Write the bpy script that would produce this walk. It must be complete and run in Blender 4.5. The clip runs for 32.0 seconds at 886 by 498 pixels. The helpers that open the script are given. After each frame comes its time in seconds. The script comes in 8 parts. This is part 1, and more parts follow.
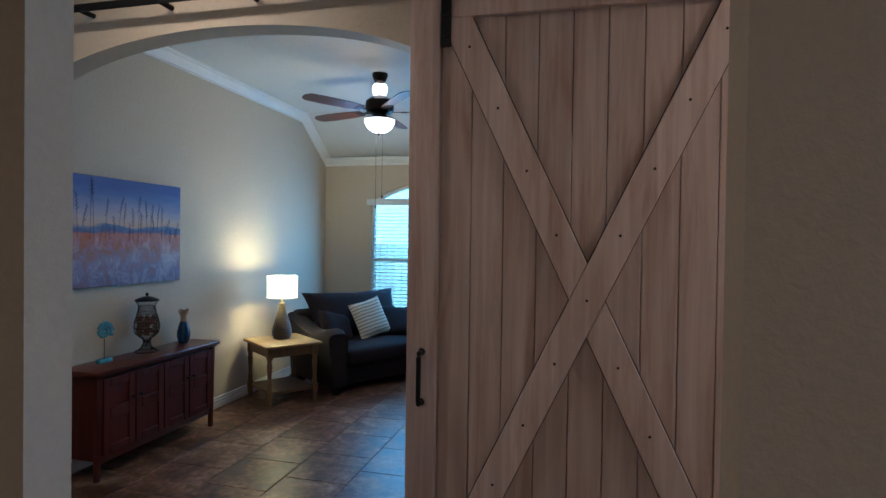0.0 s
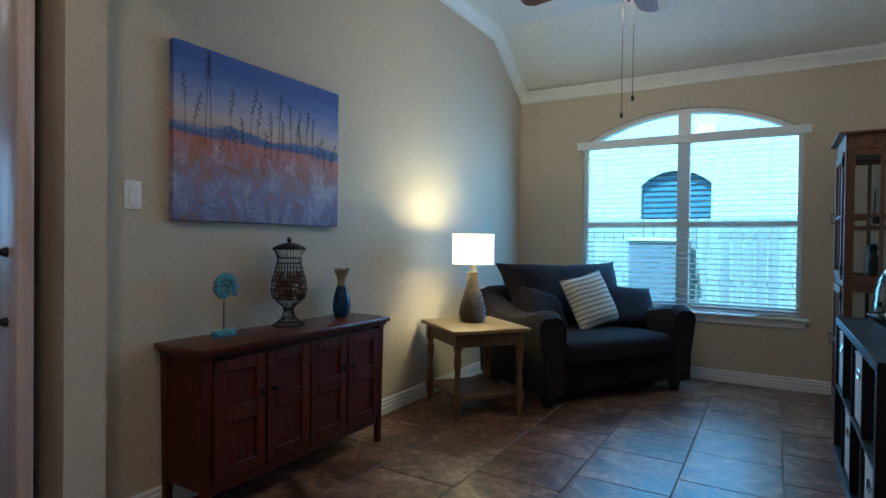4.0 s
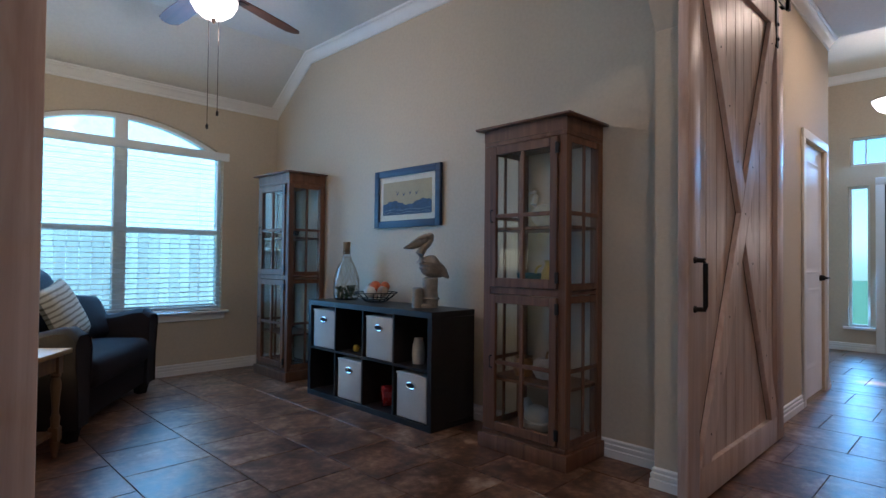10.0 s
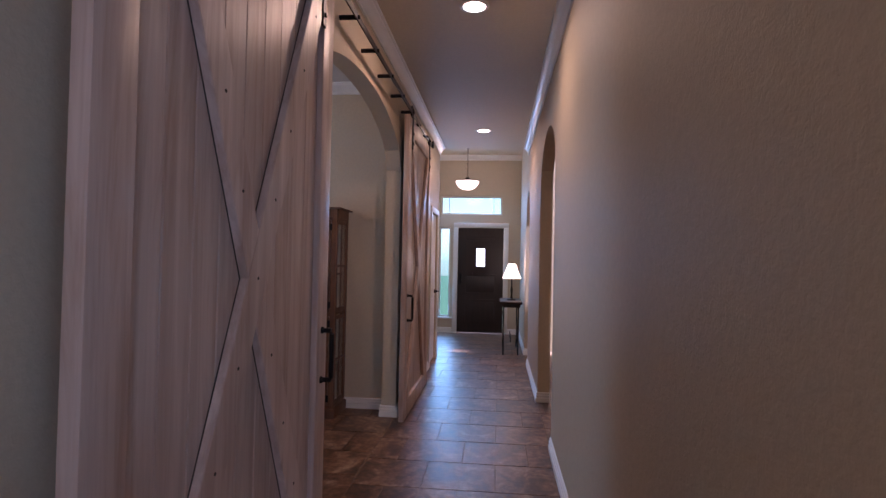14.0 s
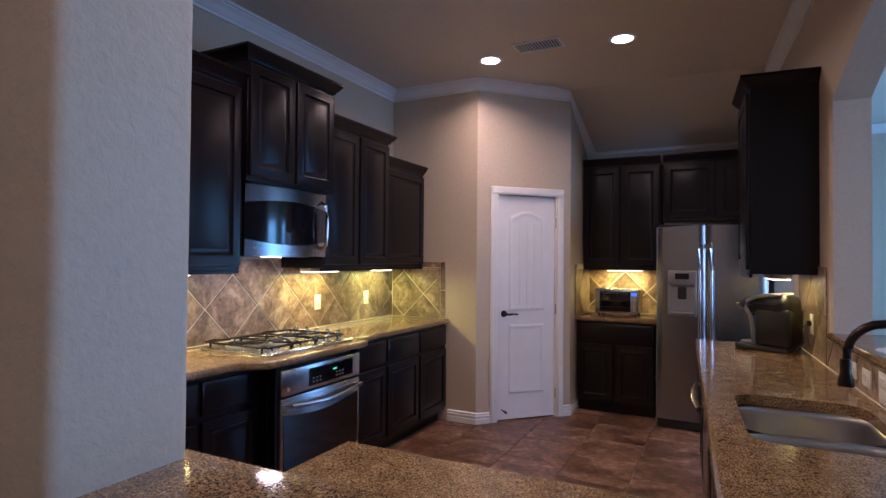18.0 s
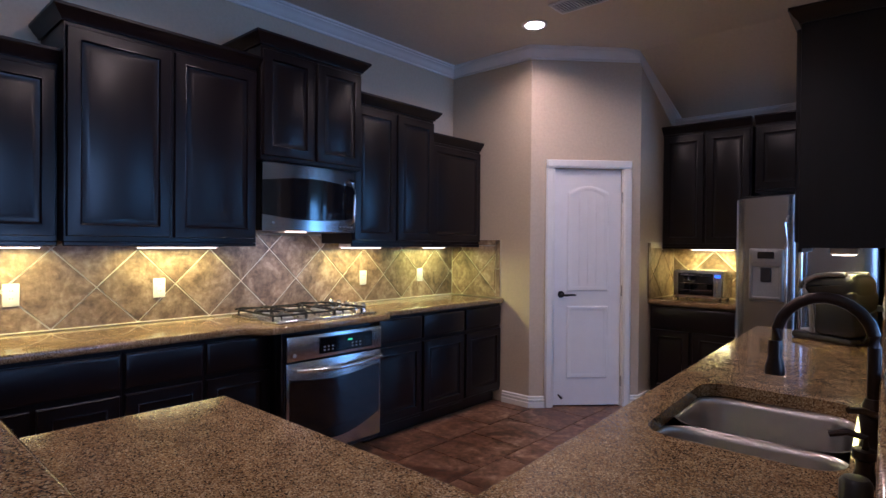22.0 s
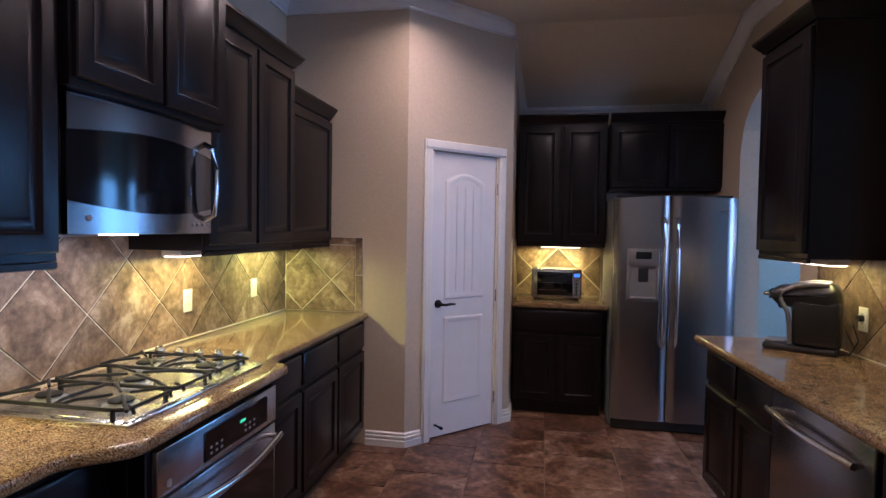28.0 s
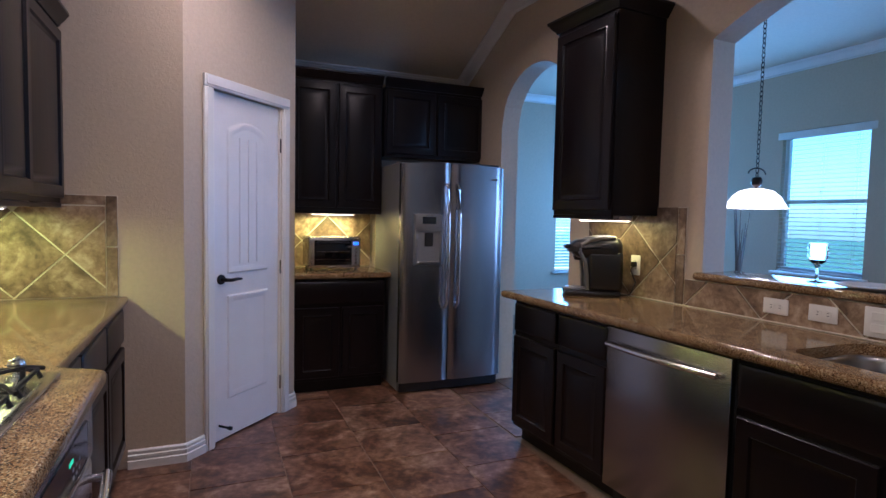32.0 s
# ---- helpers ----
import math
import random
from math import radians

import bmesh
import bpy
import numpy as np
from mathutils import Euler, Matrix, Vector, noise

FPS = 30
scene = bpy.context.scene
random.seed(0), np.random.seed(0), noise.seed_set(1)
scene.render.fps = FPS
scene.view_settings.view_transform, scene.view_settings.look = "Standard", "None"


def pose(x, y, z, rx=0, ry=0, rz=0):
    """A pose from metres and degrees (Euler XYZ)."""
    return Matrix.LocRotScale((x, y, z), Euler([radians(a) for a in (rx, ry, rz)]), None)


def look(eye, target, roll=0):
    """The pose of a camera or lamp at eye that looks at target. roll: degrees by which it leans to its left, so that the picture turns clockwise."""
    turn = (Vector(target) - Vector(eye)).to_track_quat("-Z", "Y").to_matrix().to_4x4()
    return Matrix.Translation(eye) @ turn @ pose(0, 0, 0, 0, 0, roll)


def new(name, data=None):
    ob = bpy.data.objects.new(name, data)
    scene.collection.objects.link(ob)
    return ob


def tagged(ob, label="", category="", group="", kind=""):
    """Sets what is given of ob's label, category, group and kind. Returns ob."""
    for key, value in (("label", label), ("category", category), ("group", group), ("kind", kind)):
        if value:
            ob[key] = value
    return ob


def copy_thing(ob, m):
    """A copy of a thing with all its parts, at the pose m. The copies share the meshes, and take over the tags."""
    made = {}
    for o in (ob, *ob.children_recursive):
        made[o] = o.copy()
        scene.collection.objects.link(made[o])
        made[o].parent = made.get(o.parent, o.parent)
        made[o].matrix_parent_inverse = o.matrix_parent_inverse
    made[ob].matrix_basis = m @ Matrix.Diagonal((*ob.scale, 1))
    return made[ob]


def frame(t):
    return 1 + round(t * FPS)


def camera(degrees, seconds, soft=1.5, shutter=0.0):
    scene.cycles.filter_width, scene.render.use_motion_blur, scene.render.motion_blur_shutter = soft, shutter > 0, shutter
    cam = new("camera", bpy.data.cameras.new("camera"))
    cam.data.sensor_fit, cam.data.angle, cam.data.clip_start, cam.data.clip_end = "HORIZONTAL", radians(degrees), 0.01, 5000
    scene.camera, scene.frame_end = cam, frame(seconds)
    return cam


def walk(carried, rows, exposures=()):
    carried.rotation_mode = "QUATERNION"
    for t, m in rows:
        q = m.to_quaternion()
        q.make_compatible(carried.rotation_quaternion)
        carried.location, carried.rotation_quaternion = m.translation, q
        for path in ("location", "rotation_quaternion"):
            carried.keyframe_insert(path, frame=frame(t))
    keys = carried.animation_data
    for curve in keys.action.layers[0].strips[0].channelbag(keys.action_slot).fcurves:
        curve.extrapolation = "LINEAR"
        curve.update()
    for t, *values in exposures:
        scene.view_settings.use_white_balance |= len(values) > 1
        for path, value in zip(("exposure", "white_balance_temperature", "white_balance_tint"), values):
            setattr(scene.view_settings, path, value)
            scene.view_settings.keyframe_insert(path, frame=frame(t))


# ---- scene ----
cam = camera(77.36, 32.0)
PATH = [
    (0, (3.509, -2.381, 1.563), (3.028, -0.440, 1.536), 0.8),
    (0.5, (3.439, -2.345, 1.559), (2.758, -0.465, 1.525), 0.7),
    (1, (3.536, -2.171, 1.521), (2.700, -0.355, 1.484), 0.5),
    (1.5, (3.461, -1.951, 1.494), (2.521, -0.185, 1.450), 0.5),
    (2, (3.352, -1.646, 1.452), (2.293, 0.050, 1.412), 0.4),
    (2.5, (3.165, -1.437, 1.386), (2.024, 0.206, 1.354), 0.2),
    (4.5, (2.281, -0.772, 1.058), (1.398, 1.022, 1.047), 0.8),
    (5, (2.149, -0.690, 0.981), (1.480, 1.195, 0.990), 0.7),
    (5.5, (2.018, -0.593, 0.911), (1.570, 1.356, 0.932), 0.6),
    (6, (1.852, -0.503, 0.907), (1.603, 1.481, 0.931), 0.5),
    (6.5, (1.702, -0.572, 0.917), (1.578, 1.424, 0.944), 0.5),
    (7, (1.641, -0.709, 0.919), (1.628, 1.290, 0.947), 0.4),
    (7.5, (1.565, -0.798, 0.911), (1.654, 1.200, 0.941), 0.4),
    (8, (1.434, -0.915, 0.914), (1.672, 1.071, 0.943), 0.3),
    (8.5, (1.237, -1.015, 0.947), (1.713, 0.927, 0.970), 0.3),
    (9, (0.978, -0.981, 0.943), (1.729, 0.873, 0.961), 0.4),
    (9.5, (0.696, -0.994, 0.983), (1.791, 0.680, 1.002), 0.5),
    (10, (0.372, -1.034, 1.079), (1.772, 0.363, 1.118), 0.6),
    (10.5, (0.031, -1.068, 1.163), (1.624, 0.140, 1.228), 0.6),
    (11, (-0.298, -1.057, 1.273), (1.374, 0.040, 1.336), 0.6),
    (11.5, (-0.699, -1.055, 1.386), (1.015, -0.027, 1.445), 0.5),
    (12, (-1.028, -1.082, 1.437), (0.701, -0.078, 1.495), 0.5),
    (12.5, (-1.277, -1.030, 1.430), (0.473, -0.063, 1.483), 0.7),
    (13, (-1.478, -0.959, 1.408), (0.348, -0.144, 1.456), 0.9),
    (13.5, (-1.686, -0.938, 1.386), (0.238, -0.393, 1.431), 1.1),
    (14, (-1.899, -0.886, 1.405), (0.091, -0.686, 1.445), 1.2),
    (14.5, (-2.054, -0.810, 1.406), (-0.064, -1.005, 1.452), 1.2),
    (15, (-2.230, -0.803, 1.414), (-0.332, -1.435, 1.464), 1.2),
    (15.5, (-2.267, -0.820, 1.392), (-0.549, -1.842, 1.456), 1.4),
    (17.5, (-2.639, -1.088, 1.456), (-1.701, -2.854, 1.489), 0.5),
    (18, (-2.690, -1.296, 1.454), (-1.790, -3.081, 1.491), 0.5),
    (18.5, (-2.756, -1.453, 1.478), (-1.858, -3.240, 1.505), 0.5),
    (19, (-2.835, -1.618, 1.460), (-1.921, -3.396, 1.483), 0.5),
    (19.5, (-2.983, -1.748, 1.448), (-2.000, -3.490, 1.454), 0.5),
    (20, (-3.101, -1.762, 1.442), (-2.036, -3.455, 1.427), 0.4),
    (20.5, (-3.221, -1.763, 1.442), (-2.077, -3.404, 1.426), 0.4),
    (21, (-3.282, -1.788, 1.434), (-2.068, -3.377, 1.419), 0.5),
    (21.5, (-3.319, -1.802, 1.405), (-2.037, -3.337, 1.391), 0.5),
    (22, (-3.339, -1.821, 1.388), (-2.003, -3.309, 1.370), 0.5),
    (22.5, (-3.330, -1.830, 1.373), (-1.968, -3.294, 1.351), 0.5),
    (23, (-3.262, -1.844, 1.364), (-1.873, -3.284, 1.341), 0.5),
    (23.5, (-3.117, -1.821, 1.358), (-1.725, -3.257, 1.332), 0.6),
    (24, (-2.926, -1.809, 1.372), (-1.560, -3.270, 1.344), 0.7),
    (24.5, (-2.649, -1.861, 1.354), (-1.327, -3.361, 1.339), 0.6),
    (26.5, (-1.709, -2.199, 1.498), (-0.875, -4.016, 1.429), 0.7),
    (27, (-1.668, -2.230, 1.509), (-0.977, -4.105, 1.434), 0.8),
    (27.5, (-1.657, -2.213, 1.495), (-1.140, -4.144, 1.427), 0.8),
    (28, (-1.650, -2.182, 1.493), (-1.296, -4.149, 1.423), 0.9),
    (28.5, (-1.565, -2.159, 1.468), (-1.362, -4.148, 1.399), 0.9),
    (29, (-1.395, -2.125, 1.429), (-1.345, -4.124, 1.359), 1.0),
    (29.5, (-1.223, -2.136, 1.402), (-1.308, -4.133, 1.328), 1.0),
    (30, (-1.050, -2.285, 1.368), (-1.218, -4.275, 1.276), 1.0),
    (30.5, (-0.958, -2.415, 1.329), (-1.163, -4.402, 1.216), 1.1),
    (31, (-0.928, -2.545, 1.343), (-1.240, -4.516, 1.213), 1.1),
    (31.5, (-0.905, -2.586, 1.350), (-1.438, -4.509, 1.223), 1.1),
    (32, (-0.882, -2.576, 1.361), (-1.652, -4.418, 1.242), 1.2),
]
walk(cam, [(t, look(e, a, r)) for t, e, a, r in PATH],
     [(0, 1.65, 4950, 13), (2.5, 1.65, 4900, 10), (4.5, 1.6, 5150, 11), (9, 1.6, 5400, 18), (10.5, 1.6, 5600, 28), (12, 1.55, 6200, 46), (13, 1.57, 6300, 48), (15, 1.45, 6100, 44), (17.5, 1.55, 5450, 40), (23, 1.45, 5150, 38), (27, 1.45, 5150, 38), (31, 1.45, 5200, 38), (32, 1.45, 4900, 33)])

# ---- world and lights ----
world = bpy.data.worlds.new("world")
scene.world = world
world.use_nodes = True
wn = world.node_tree.nodes
sky = wn.new("ShaderNodeTexSky")
sky.sky_type, sky.sun_disc = "NISHITA", False
sky.sun_elevation, sky.sun_rotation = radians(50), radians(166)
world.node_tree.links.new(sky.outputs[0], wn["Background"].inputs[0])
wn["Background"].inputs[1].default_value = 0.15
sun = new("sun", bpy.data.lights.new("sun", "SUN"))
sun.data.energy, sun.data.angle, sun.data.color = 5.0, radians(0.6), (0.90, 0.97, 1.0)
sun.matrix_world = look((0, 0, 30), (2.5, 10.0, 12.0))


LAMP_K = 0.30


def area_lamp(name, m, w, h, energy, colour, shape="RECTANGLE", spread=180):
    la = bpy.data.lights.new(name, "AREA")
    energy *= LAMP_K
    la.shape, la.size, la.size_y, la.energy, la.color, la.spread = shape, w, h, energy, colour, radians(spread)
    ob = new(name, la)
    ob.matrix_world = m
    return ob


def point_lamp(name, p, energy, colour, radius=0.05):
    la = bpy.data.lights.new(name, "POINT")
    la.energy, la.color, la.shadow_soft_size = energy * LAMP_K, colour, radius
    ob = new(name, la)
    ob.location = p
    return ob


DAY = (0.22, 0.62, 1.0)
WARM = (0.95, 0.82, 0.15)

# ---- materials ----
def principled(name):
    m = bpy.data.materials.new(name)
    m.use_nodes = True
    nt = m.node_tree
    return m, nt, nt.nodes["Principled BSDF"]


def coords(nt, scale=(1, 1, 1), generated=False):
    tc = nt.nodes.new("ShaderNodeTexCoord")
    mp = nt.nodes.new("ShaderNodeMapping")
    mp.inputs["Scale"].default_value = scale
    nt.links.new(tc.outputs["Object"], mp.inputs["Vector"])
    return mp.outputs["Vector"]


def world_coords(nt, scale=(1, 1, 1)):
    ge = nt.nodes.new("ShaderNodeNewGeometry")
    mp = nt.nodes.new("ShaderNodeMapping")
    mp.inputs["Scale"].default_value = scale
    nt.links.new(ge.outputs["Position"], mp.inputs["Vector"])
    return mp.outputs["Vector"]


def noise_tex(nt, vec, scale, detail=6.0, rough=0.55, distortion=0.0):
    n = nt.nodes.new("ShaderNodeTexNoise")
    n.inputs["Scale"].default_value, n.inputs["Detail"].default_value = scale, detail
    n.inputs["Roughness"].default_value, n.inputs["Distortion"].default_value = rough, distortion
    nt.links.new(vec, n.inputs["Vector"])
    return n.outputs["Fac"]


def ramp(nt, fac, stops):
    r = nt.nodes.new("ShaderNodeValToRGB")
    els = r.color_ramp.elements
    while len(els) < len(stops):
        els.new(0.5)
    for e, (p, c) in zip(els, stops):
        e.position, e.color = p, (*c, 1)
    nt.links.new(fac, r.inputs["Fac"])
    return r.outputs["Color"]


def mix(nt, a, b, fac, mode="MIX"):
    n = nt.nodes.new("ShaderNodeMix")
    n.data_type, n.blend_type = "RGBA", mode
    for sock, v in ((n.inputs[0], fac), (n.inputs[6], a), (n.inputs[7], b)):
        if isinstance(v, (int, float)):
            sock.default_value = v
        elif isinstance(v, tuple):
            sock.default_value = (*v, 1)
        else:
            nt.links.new(v, sock)
    return n.outputs[2]


def bump(nt, bsdf, height, strength, distance=0.01):
    b = nt.nodes.new("ShaderNodeBump")
    b.inputs["Strength"].default_value, b.inputs["Distance"].default_value = strength, distance
    nt.links.new(height, b.inputs["Height"])
    nt.links.new(b.outputs["Normal"], bsdf.inputs["Normal"])


def object_random(nt):
    return nt.nodes.new("ShaderNodeObjectInfo").outputs["Random"]


def shade(c, k):
    return tuple(min(1.0, v * k) for v in c)


def simple(name, colour, rough=0.5, metal=0.0, vary=0.12, scale=8.0, bump_scale=60.0, bump_strength=0.1, spec=0.5, fine=0.06):
    """A material with colour variation at two scales and fine relief."""
    m, nt, b = principled(name)
    v = coords(nt)
    big = noise_tex(nt, v, scale)
    small = noise_tex(nt, v, scale * 14, 4)
    c = ramp(nt, big, [(0.25, shade(colour, 1 - vary)), (0.75, shade(colour, 1 + vary))])
    c = mix(nt, c, ramp(nt, small, [(0.3, (1 - 3 * fine,) * 3), (0.7, (1.0,) * 3)]), 1.0, "MULTIPLY")
    nt.links.new(c, b.inputs["Base Color"])
    rr = nt.nodes.new("ShaderNodeMapRange")
    rr.inputs["To Min"].default_value, rr.inputs["To Max"].default_value = max(0.02, rough - 0.08), min(1, rough + 0.1)
    nt.links.new(big, rr.inputs["Value"])
    nt.links.new(rr.outputs[0], b.inputs["Roughness"])
    b.inputs["Metallic"].default_value = metal
    b.inputs["Specular IOR Level"].default_value = spec
    if bump_strength:
        bump(nt, b, noise_tex(nt, v, bump_scale, 5), bump_strength, 0.004)
    return m


def wall_paint(name, colour):
    m, nt, b = principled(name)
    v = world_coords(nt)
    c = ramp(nt, noise_tex(nt, v, 1.3, 4), [(0.3, shade(colour, 0.985)), (0.7, shade(colour, 1.01))])
    c = mix(nt, c, ramp(nt, noise_tex(nt, v, 45, 3), [(0.3, (0.93,) * 3), (0.65, (1.0,) * 3)]), 1.0, "MULTIPLY")
    nt.links.new(c, b.inputs["Base Color"])
    b.inputs["Roughness"].default_value = 0.62
    h = mix(nt, noise_tex(nt, v, 55, 4, 0.5, 0.6), noise_tex(nt, v, 160, 3), 0.3)
    bump(nt, b, h, 0.42, 0.006)
    return m


def wood(name, dark, light, axis="z", scale=1.0, rough=0.45, streak=30.0, rand=0.25, coat=0.0, gloss=0.5, smears=False):
    """Grain that runs along one axis of the object."""
    m, nt, b = principled(name)
    lo, hi = 0.9 * scale, streak * scale
    sc = {"x": (lo, hi, hi), "y": (hi, lo, hi), "z": (hi, hi, lo)}[axis]
    v = coords(nt, sc)
    add = nt.nodes.new("ShaderNodeVectorMath")
    add.operation = "ADD"
    cmb = nt.nodes.new("ShaderNodeCombineXYZ")
    mul = nt.nodes.new("ShaderNodeMath")
    mul.operation = "MULTIPLY"
    mul.inputs[1].default_value = 37.0
    nt.links.new(object_random(nt), mul.inputs[0])
    for i in range(3):
        nt.links.new(mul.outputs[0], cmb.inputs[i])
    nt.links.new(v, add.inputs[0])
    nt.links.new(cmb.outputs[0], add.inputs[1])
    v = add.outputs[0]
    g = noise_tex(nt, v, 1.0, 8, 0.6, 0.8)
    c = ramp(nt, g, [(0.28, dark), (0.72, light)])
    v2 = coords(nt, tuple(s * 0.16 for s in sc))
    c = mix(nt, c, ramp(nt, noise_tex(nt, v2, 1.0, 5, 0.6, 0.4), [(0.3, (0.72, 0.68, 0.64)), (0.62, (1.0, 1.0, 1.0))]), 0.8, "MULTIPLY")
    if smears:
        v3 = nt.nodes.new("ShaderNodeVectorMath")
        v3.operation = "ADD"
        nt.links.new(coords(nt, (9, 9, 1.1)), v3.inputs[0])
        nt.links.new(cmb.outputs[0], v3.inputs[1])
        c = mix(nt, c, ramp(nt, noise_tex(nt, v3.outputs[0], 1.0, 6, 0.65, 0.6), [(0.50, (1.0, 1.0, 1.0)), (0.60, (0.80, 0.70, 0.62)), (0.72, (0.50, 0.38, 0.30))]), 0.6, "MULTIPLY")
    rnd = ramp(nt, object_random(nt), [(0.0, (1 - rand,) * 3), (1.0, (1.0,) * 3)])
    c = mix(nt, c, rnd, 1.0, "MULTIPLY")
    nt.links.new(c, b.inputs["Base Color"])
    b.inputs["Roughness"].default_value = rough
    b.inputs["Coat Weight"].default_value = coat
    b.inputs["Coat Roughness"].default_value = 0.25
    b.inputs["Specular IOR Level"].default_value = gloss
    bump(nt, b, g, 0.18, 0.003)
    return m


def granite(name):
    m, nt, b = principled(name)
    v = world_coords(nt)
    vo = nt.nodes.new("ShaderNodeTexVoronoi")
    vo.inputs["Scale"].default_value = 330
    nt.links.new(v, vo.inputs["Vector"])
    sep = nt.nodes.new("ShaderNodeSeparateColor")
    nt.links.new(vo.outputs["Color"], sep.inputs[0])
    c = ramp(nt, sep.outputs[0], [(0.0, (0.040, 0.023, 0.011)), (0.18, (0.115, 0.064, 0.028)), (0.34, (0.215, 0.132, 0.060)), (0.55, (0.275, 0.182, 0.088)), (0.82, (0.37, 0.275, 0.148)), (1.0, (0.52, 0.43, 0.27))])
    big = noise_tex(nt, v, 14, 5)
    c = mix(nt, c, ramp(nt, big, [(0.3, (0.62, 0.55, 0.48)), (0.7, (1.1, 1.05, 1.0))]), 0.9, "MULTIPLY")
    nt.links.new(c, b.inputs["Base Color"])
    b.inputs["Roughness"].default_value = 0.10
    return m


def slate(name, stops, rough=0.45, scale=1.0, rand=0.35, bumpy=0.3):
    """Mottled stone, varied from piece to piece."""
    m, nt, b = principled(name)
    ge = nt.nodes.new("ShaderNodeNewGeometry")
    off = nt.nodes.new("ShaderNodeVectorMath")
    off.operation = "MULTIPLY_ADD"
    nt.links.new(object_random(nt), off.inputs[0])
    off.inputs[1].default_value = (31, 17, 23)
    nt.links.new(ge.outputs["Position"], off.inputs[2])
    v = off.outputs[0]
    n1 = noise_tex(nt, v, 3.2 * scale, 8, 0.62, 0.9)
    n2 = noise_tex(nt, v, 17 * scale, 6, 0.6)
    c = ramp(nt, mix(nt, n1, n2, 0.34), stops)
    rnd = ramp(nt, object_random(nt), [(0.0, (1 - rand,) * 3), (1.0, (1.0 + rand * 0.3,) * 3)])
    c = mix(nt, c, rnd, 1.0, "MULTIPLY")
    nt.links.new(c, b.inputs["Base Color"])
    rr = nt.nodes.new("ShaderNodeMapRange")
    rr.inputs["To Min"].default_value, rr.inputs["To Max"].default_value = rough - 0.12, rough + 0.12
    nt.links.new(n1, rr.inputs["Value"])
    nt.links.new(rr.outputs[0], b.inputs["Roughness"])
    bump(nt, b, n2, bumpy, 0.004)
    return m


def glass(name, tint=(1, 1, 1), rough=0.0, ior=1.45):
    m, nt, b = principled(name)
    b.inputs["Base Color"].default_value = (*tint, 1)
    b.inputs["Transmission Weight"].default_value = 1
    b.inputs["Roughness"].default_value = rough
    b.inputs["IOR"].default_value = ior
    return m


def pane_glass(name, tint=(0.96, 0.98, 0.98)):
    """A thin pane: clear, with a faint mirror."""
    m = bpy.data.materials.new(name)
    m.use_nodes = True
    nt = m.node_tree
    nt.nodes.remove(nt.nodes["Principled BSDF"])
    tr, gl, mx = nt.nodes.new("ShaderNodeBsdfTransparent"), nt.nodes.new("ShaderNodeBsdfGlossy"), nt.nodes.new("ShaderNodeMixShader")
    lw = nt.nodes.new("ShaderNodeLayerWeight")
    lw.inputs[0].default_value = 0.5
    pw, fr = nt.nodes.new("ShaderNodeMath"), nt.nodes.new("ShaderNodeMath")
    pw.operation, fr.operation = "POWER", "MULTIPLY_ADD"
    pw.inputs[1].default_value, fr.inputs[1].default_value, fr.inputs[2].default_value = 4.0, 0.75, 0.035
    nt.links.new(lw.outputs["Facing"], pw.inputs[0])
    nt.links.new(pw.outputs[0], fr.inputs[0])
    tr.inputs[0].default_value = (*tint, 1)
    gl.inputs["Roughness"].default_value = 0.01
    nt.links.new(fr.outputs[0], mx.inputs[0])
    nt.links.new(tr.outputs[0], mx.inputs[1])
    nt.links.new(gl.outputs[0], mx.inputs[2])
    nt.links.new(mx.outputs[0], nt.nodes["Material Output"].inputs[0])
    return m


def glow(name, colour, strength, base=(0.8, 0.8, 0.8)):
    m, nt, b = principled(name)
    b.inputs["Base Color"].default_value = (*base, 1)
    b.inputs["Emission Color"].default_value = (*colour, 1)
    b.inputs["Emission Strength"].default_value = strength * 0.33
    b.inputs["Roughness"].default_value = 0.6
    return m


def steel(name, colour=(0.52, 0.52, 0.53), rough=0.28, axis="x"):
    m, nt, b = principled(name)
    sc = {"x": (1.5, 60, 60), "y": (60, 1.5, 60), "z": (60, 60, 1.5)}[axis]
    n = noise_tex(nt, coords(nt, sc), 1.0, 2)
    c = ramp(nt, n, [(0.3, shade(colour, 0.985)), (0.7, shade(colour, 1.01))])
    nt.links.new(c, b.inputs["Base Color"])
    b.inputs["Metallic"].default_value = 1
    rr = nt.nodes.new("ShaderNodeMapRange")
    rr.inputs["To Min"].default_value, rr.inputs["To Max"].default_value = rough - 0.005, rough + 0.006
    nt.links.new(n, rr.inputs["Value"])
    nt.links.new(rr.outputs[0], b.inputs["Roughness"])
    return m


WALL = wall_paint("wall_paint_beige", (0.57, 0.475, 0.355))
CEIL = wall_paint("ceiling_paint", (0.66, 0.58, 0.46))
CEIL_W = wall_paint("ceiling_paint_study", (0.66, 0.65, 0.62))
TRIM = simple("white_trim_paint", (0.80, 0.79, 0.77), 0.35, vary=0.03, bump_strength=0.03, fine=0.01)
DOORW = simple("white_door_paint", (0.80, 0.79, 0.80), 0.38, vary=0.03, bump_strength=0.04, fine=0.01)
BARN = wood("whitewashed_barn_wood", (0.53, 0.375, 0.310), (0.80, 0.640, 0.575), "z", 1.0, 0.38, 20, 0.12, smears=True)
BARN_X = wood("whitewashed_brace_wood", (0.51, 0.355, 0.290), (0.78, 0.620, 0.555), "z", 1.0, 0.38, 20, 0.12, smears=True)
IRON = simple("black_iron", (0.018, 0.016, 0.016), 0.42, 0.6, vary=0.2, bump_strength=0.1)
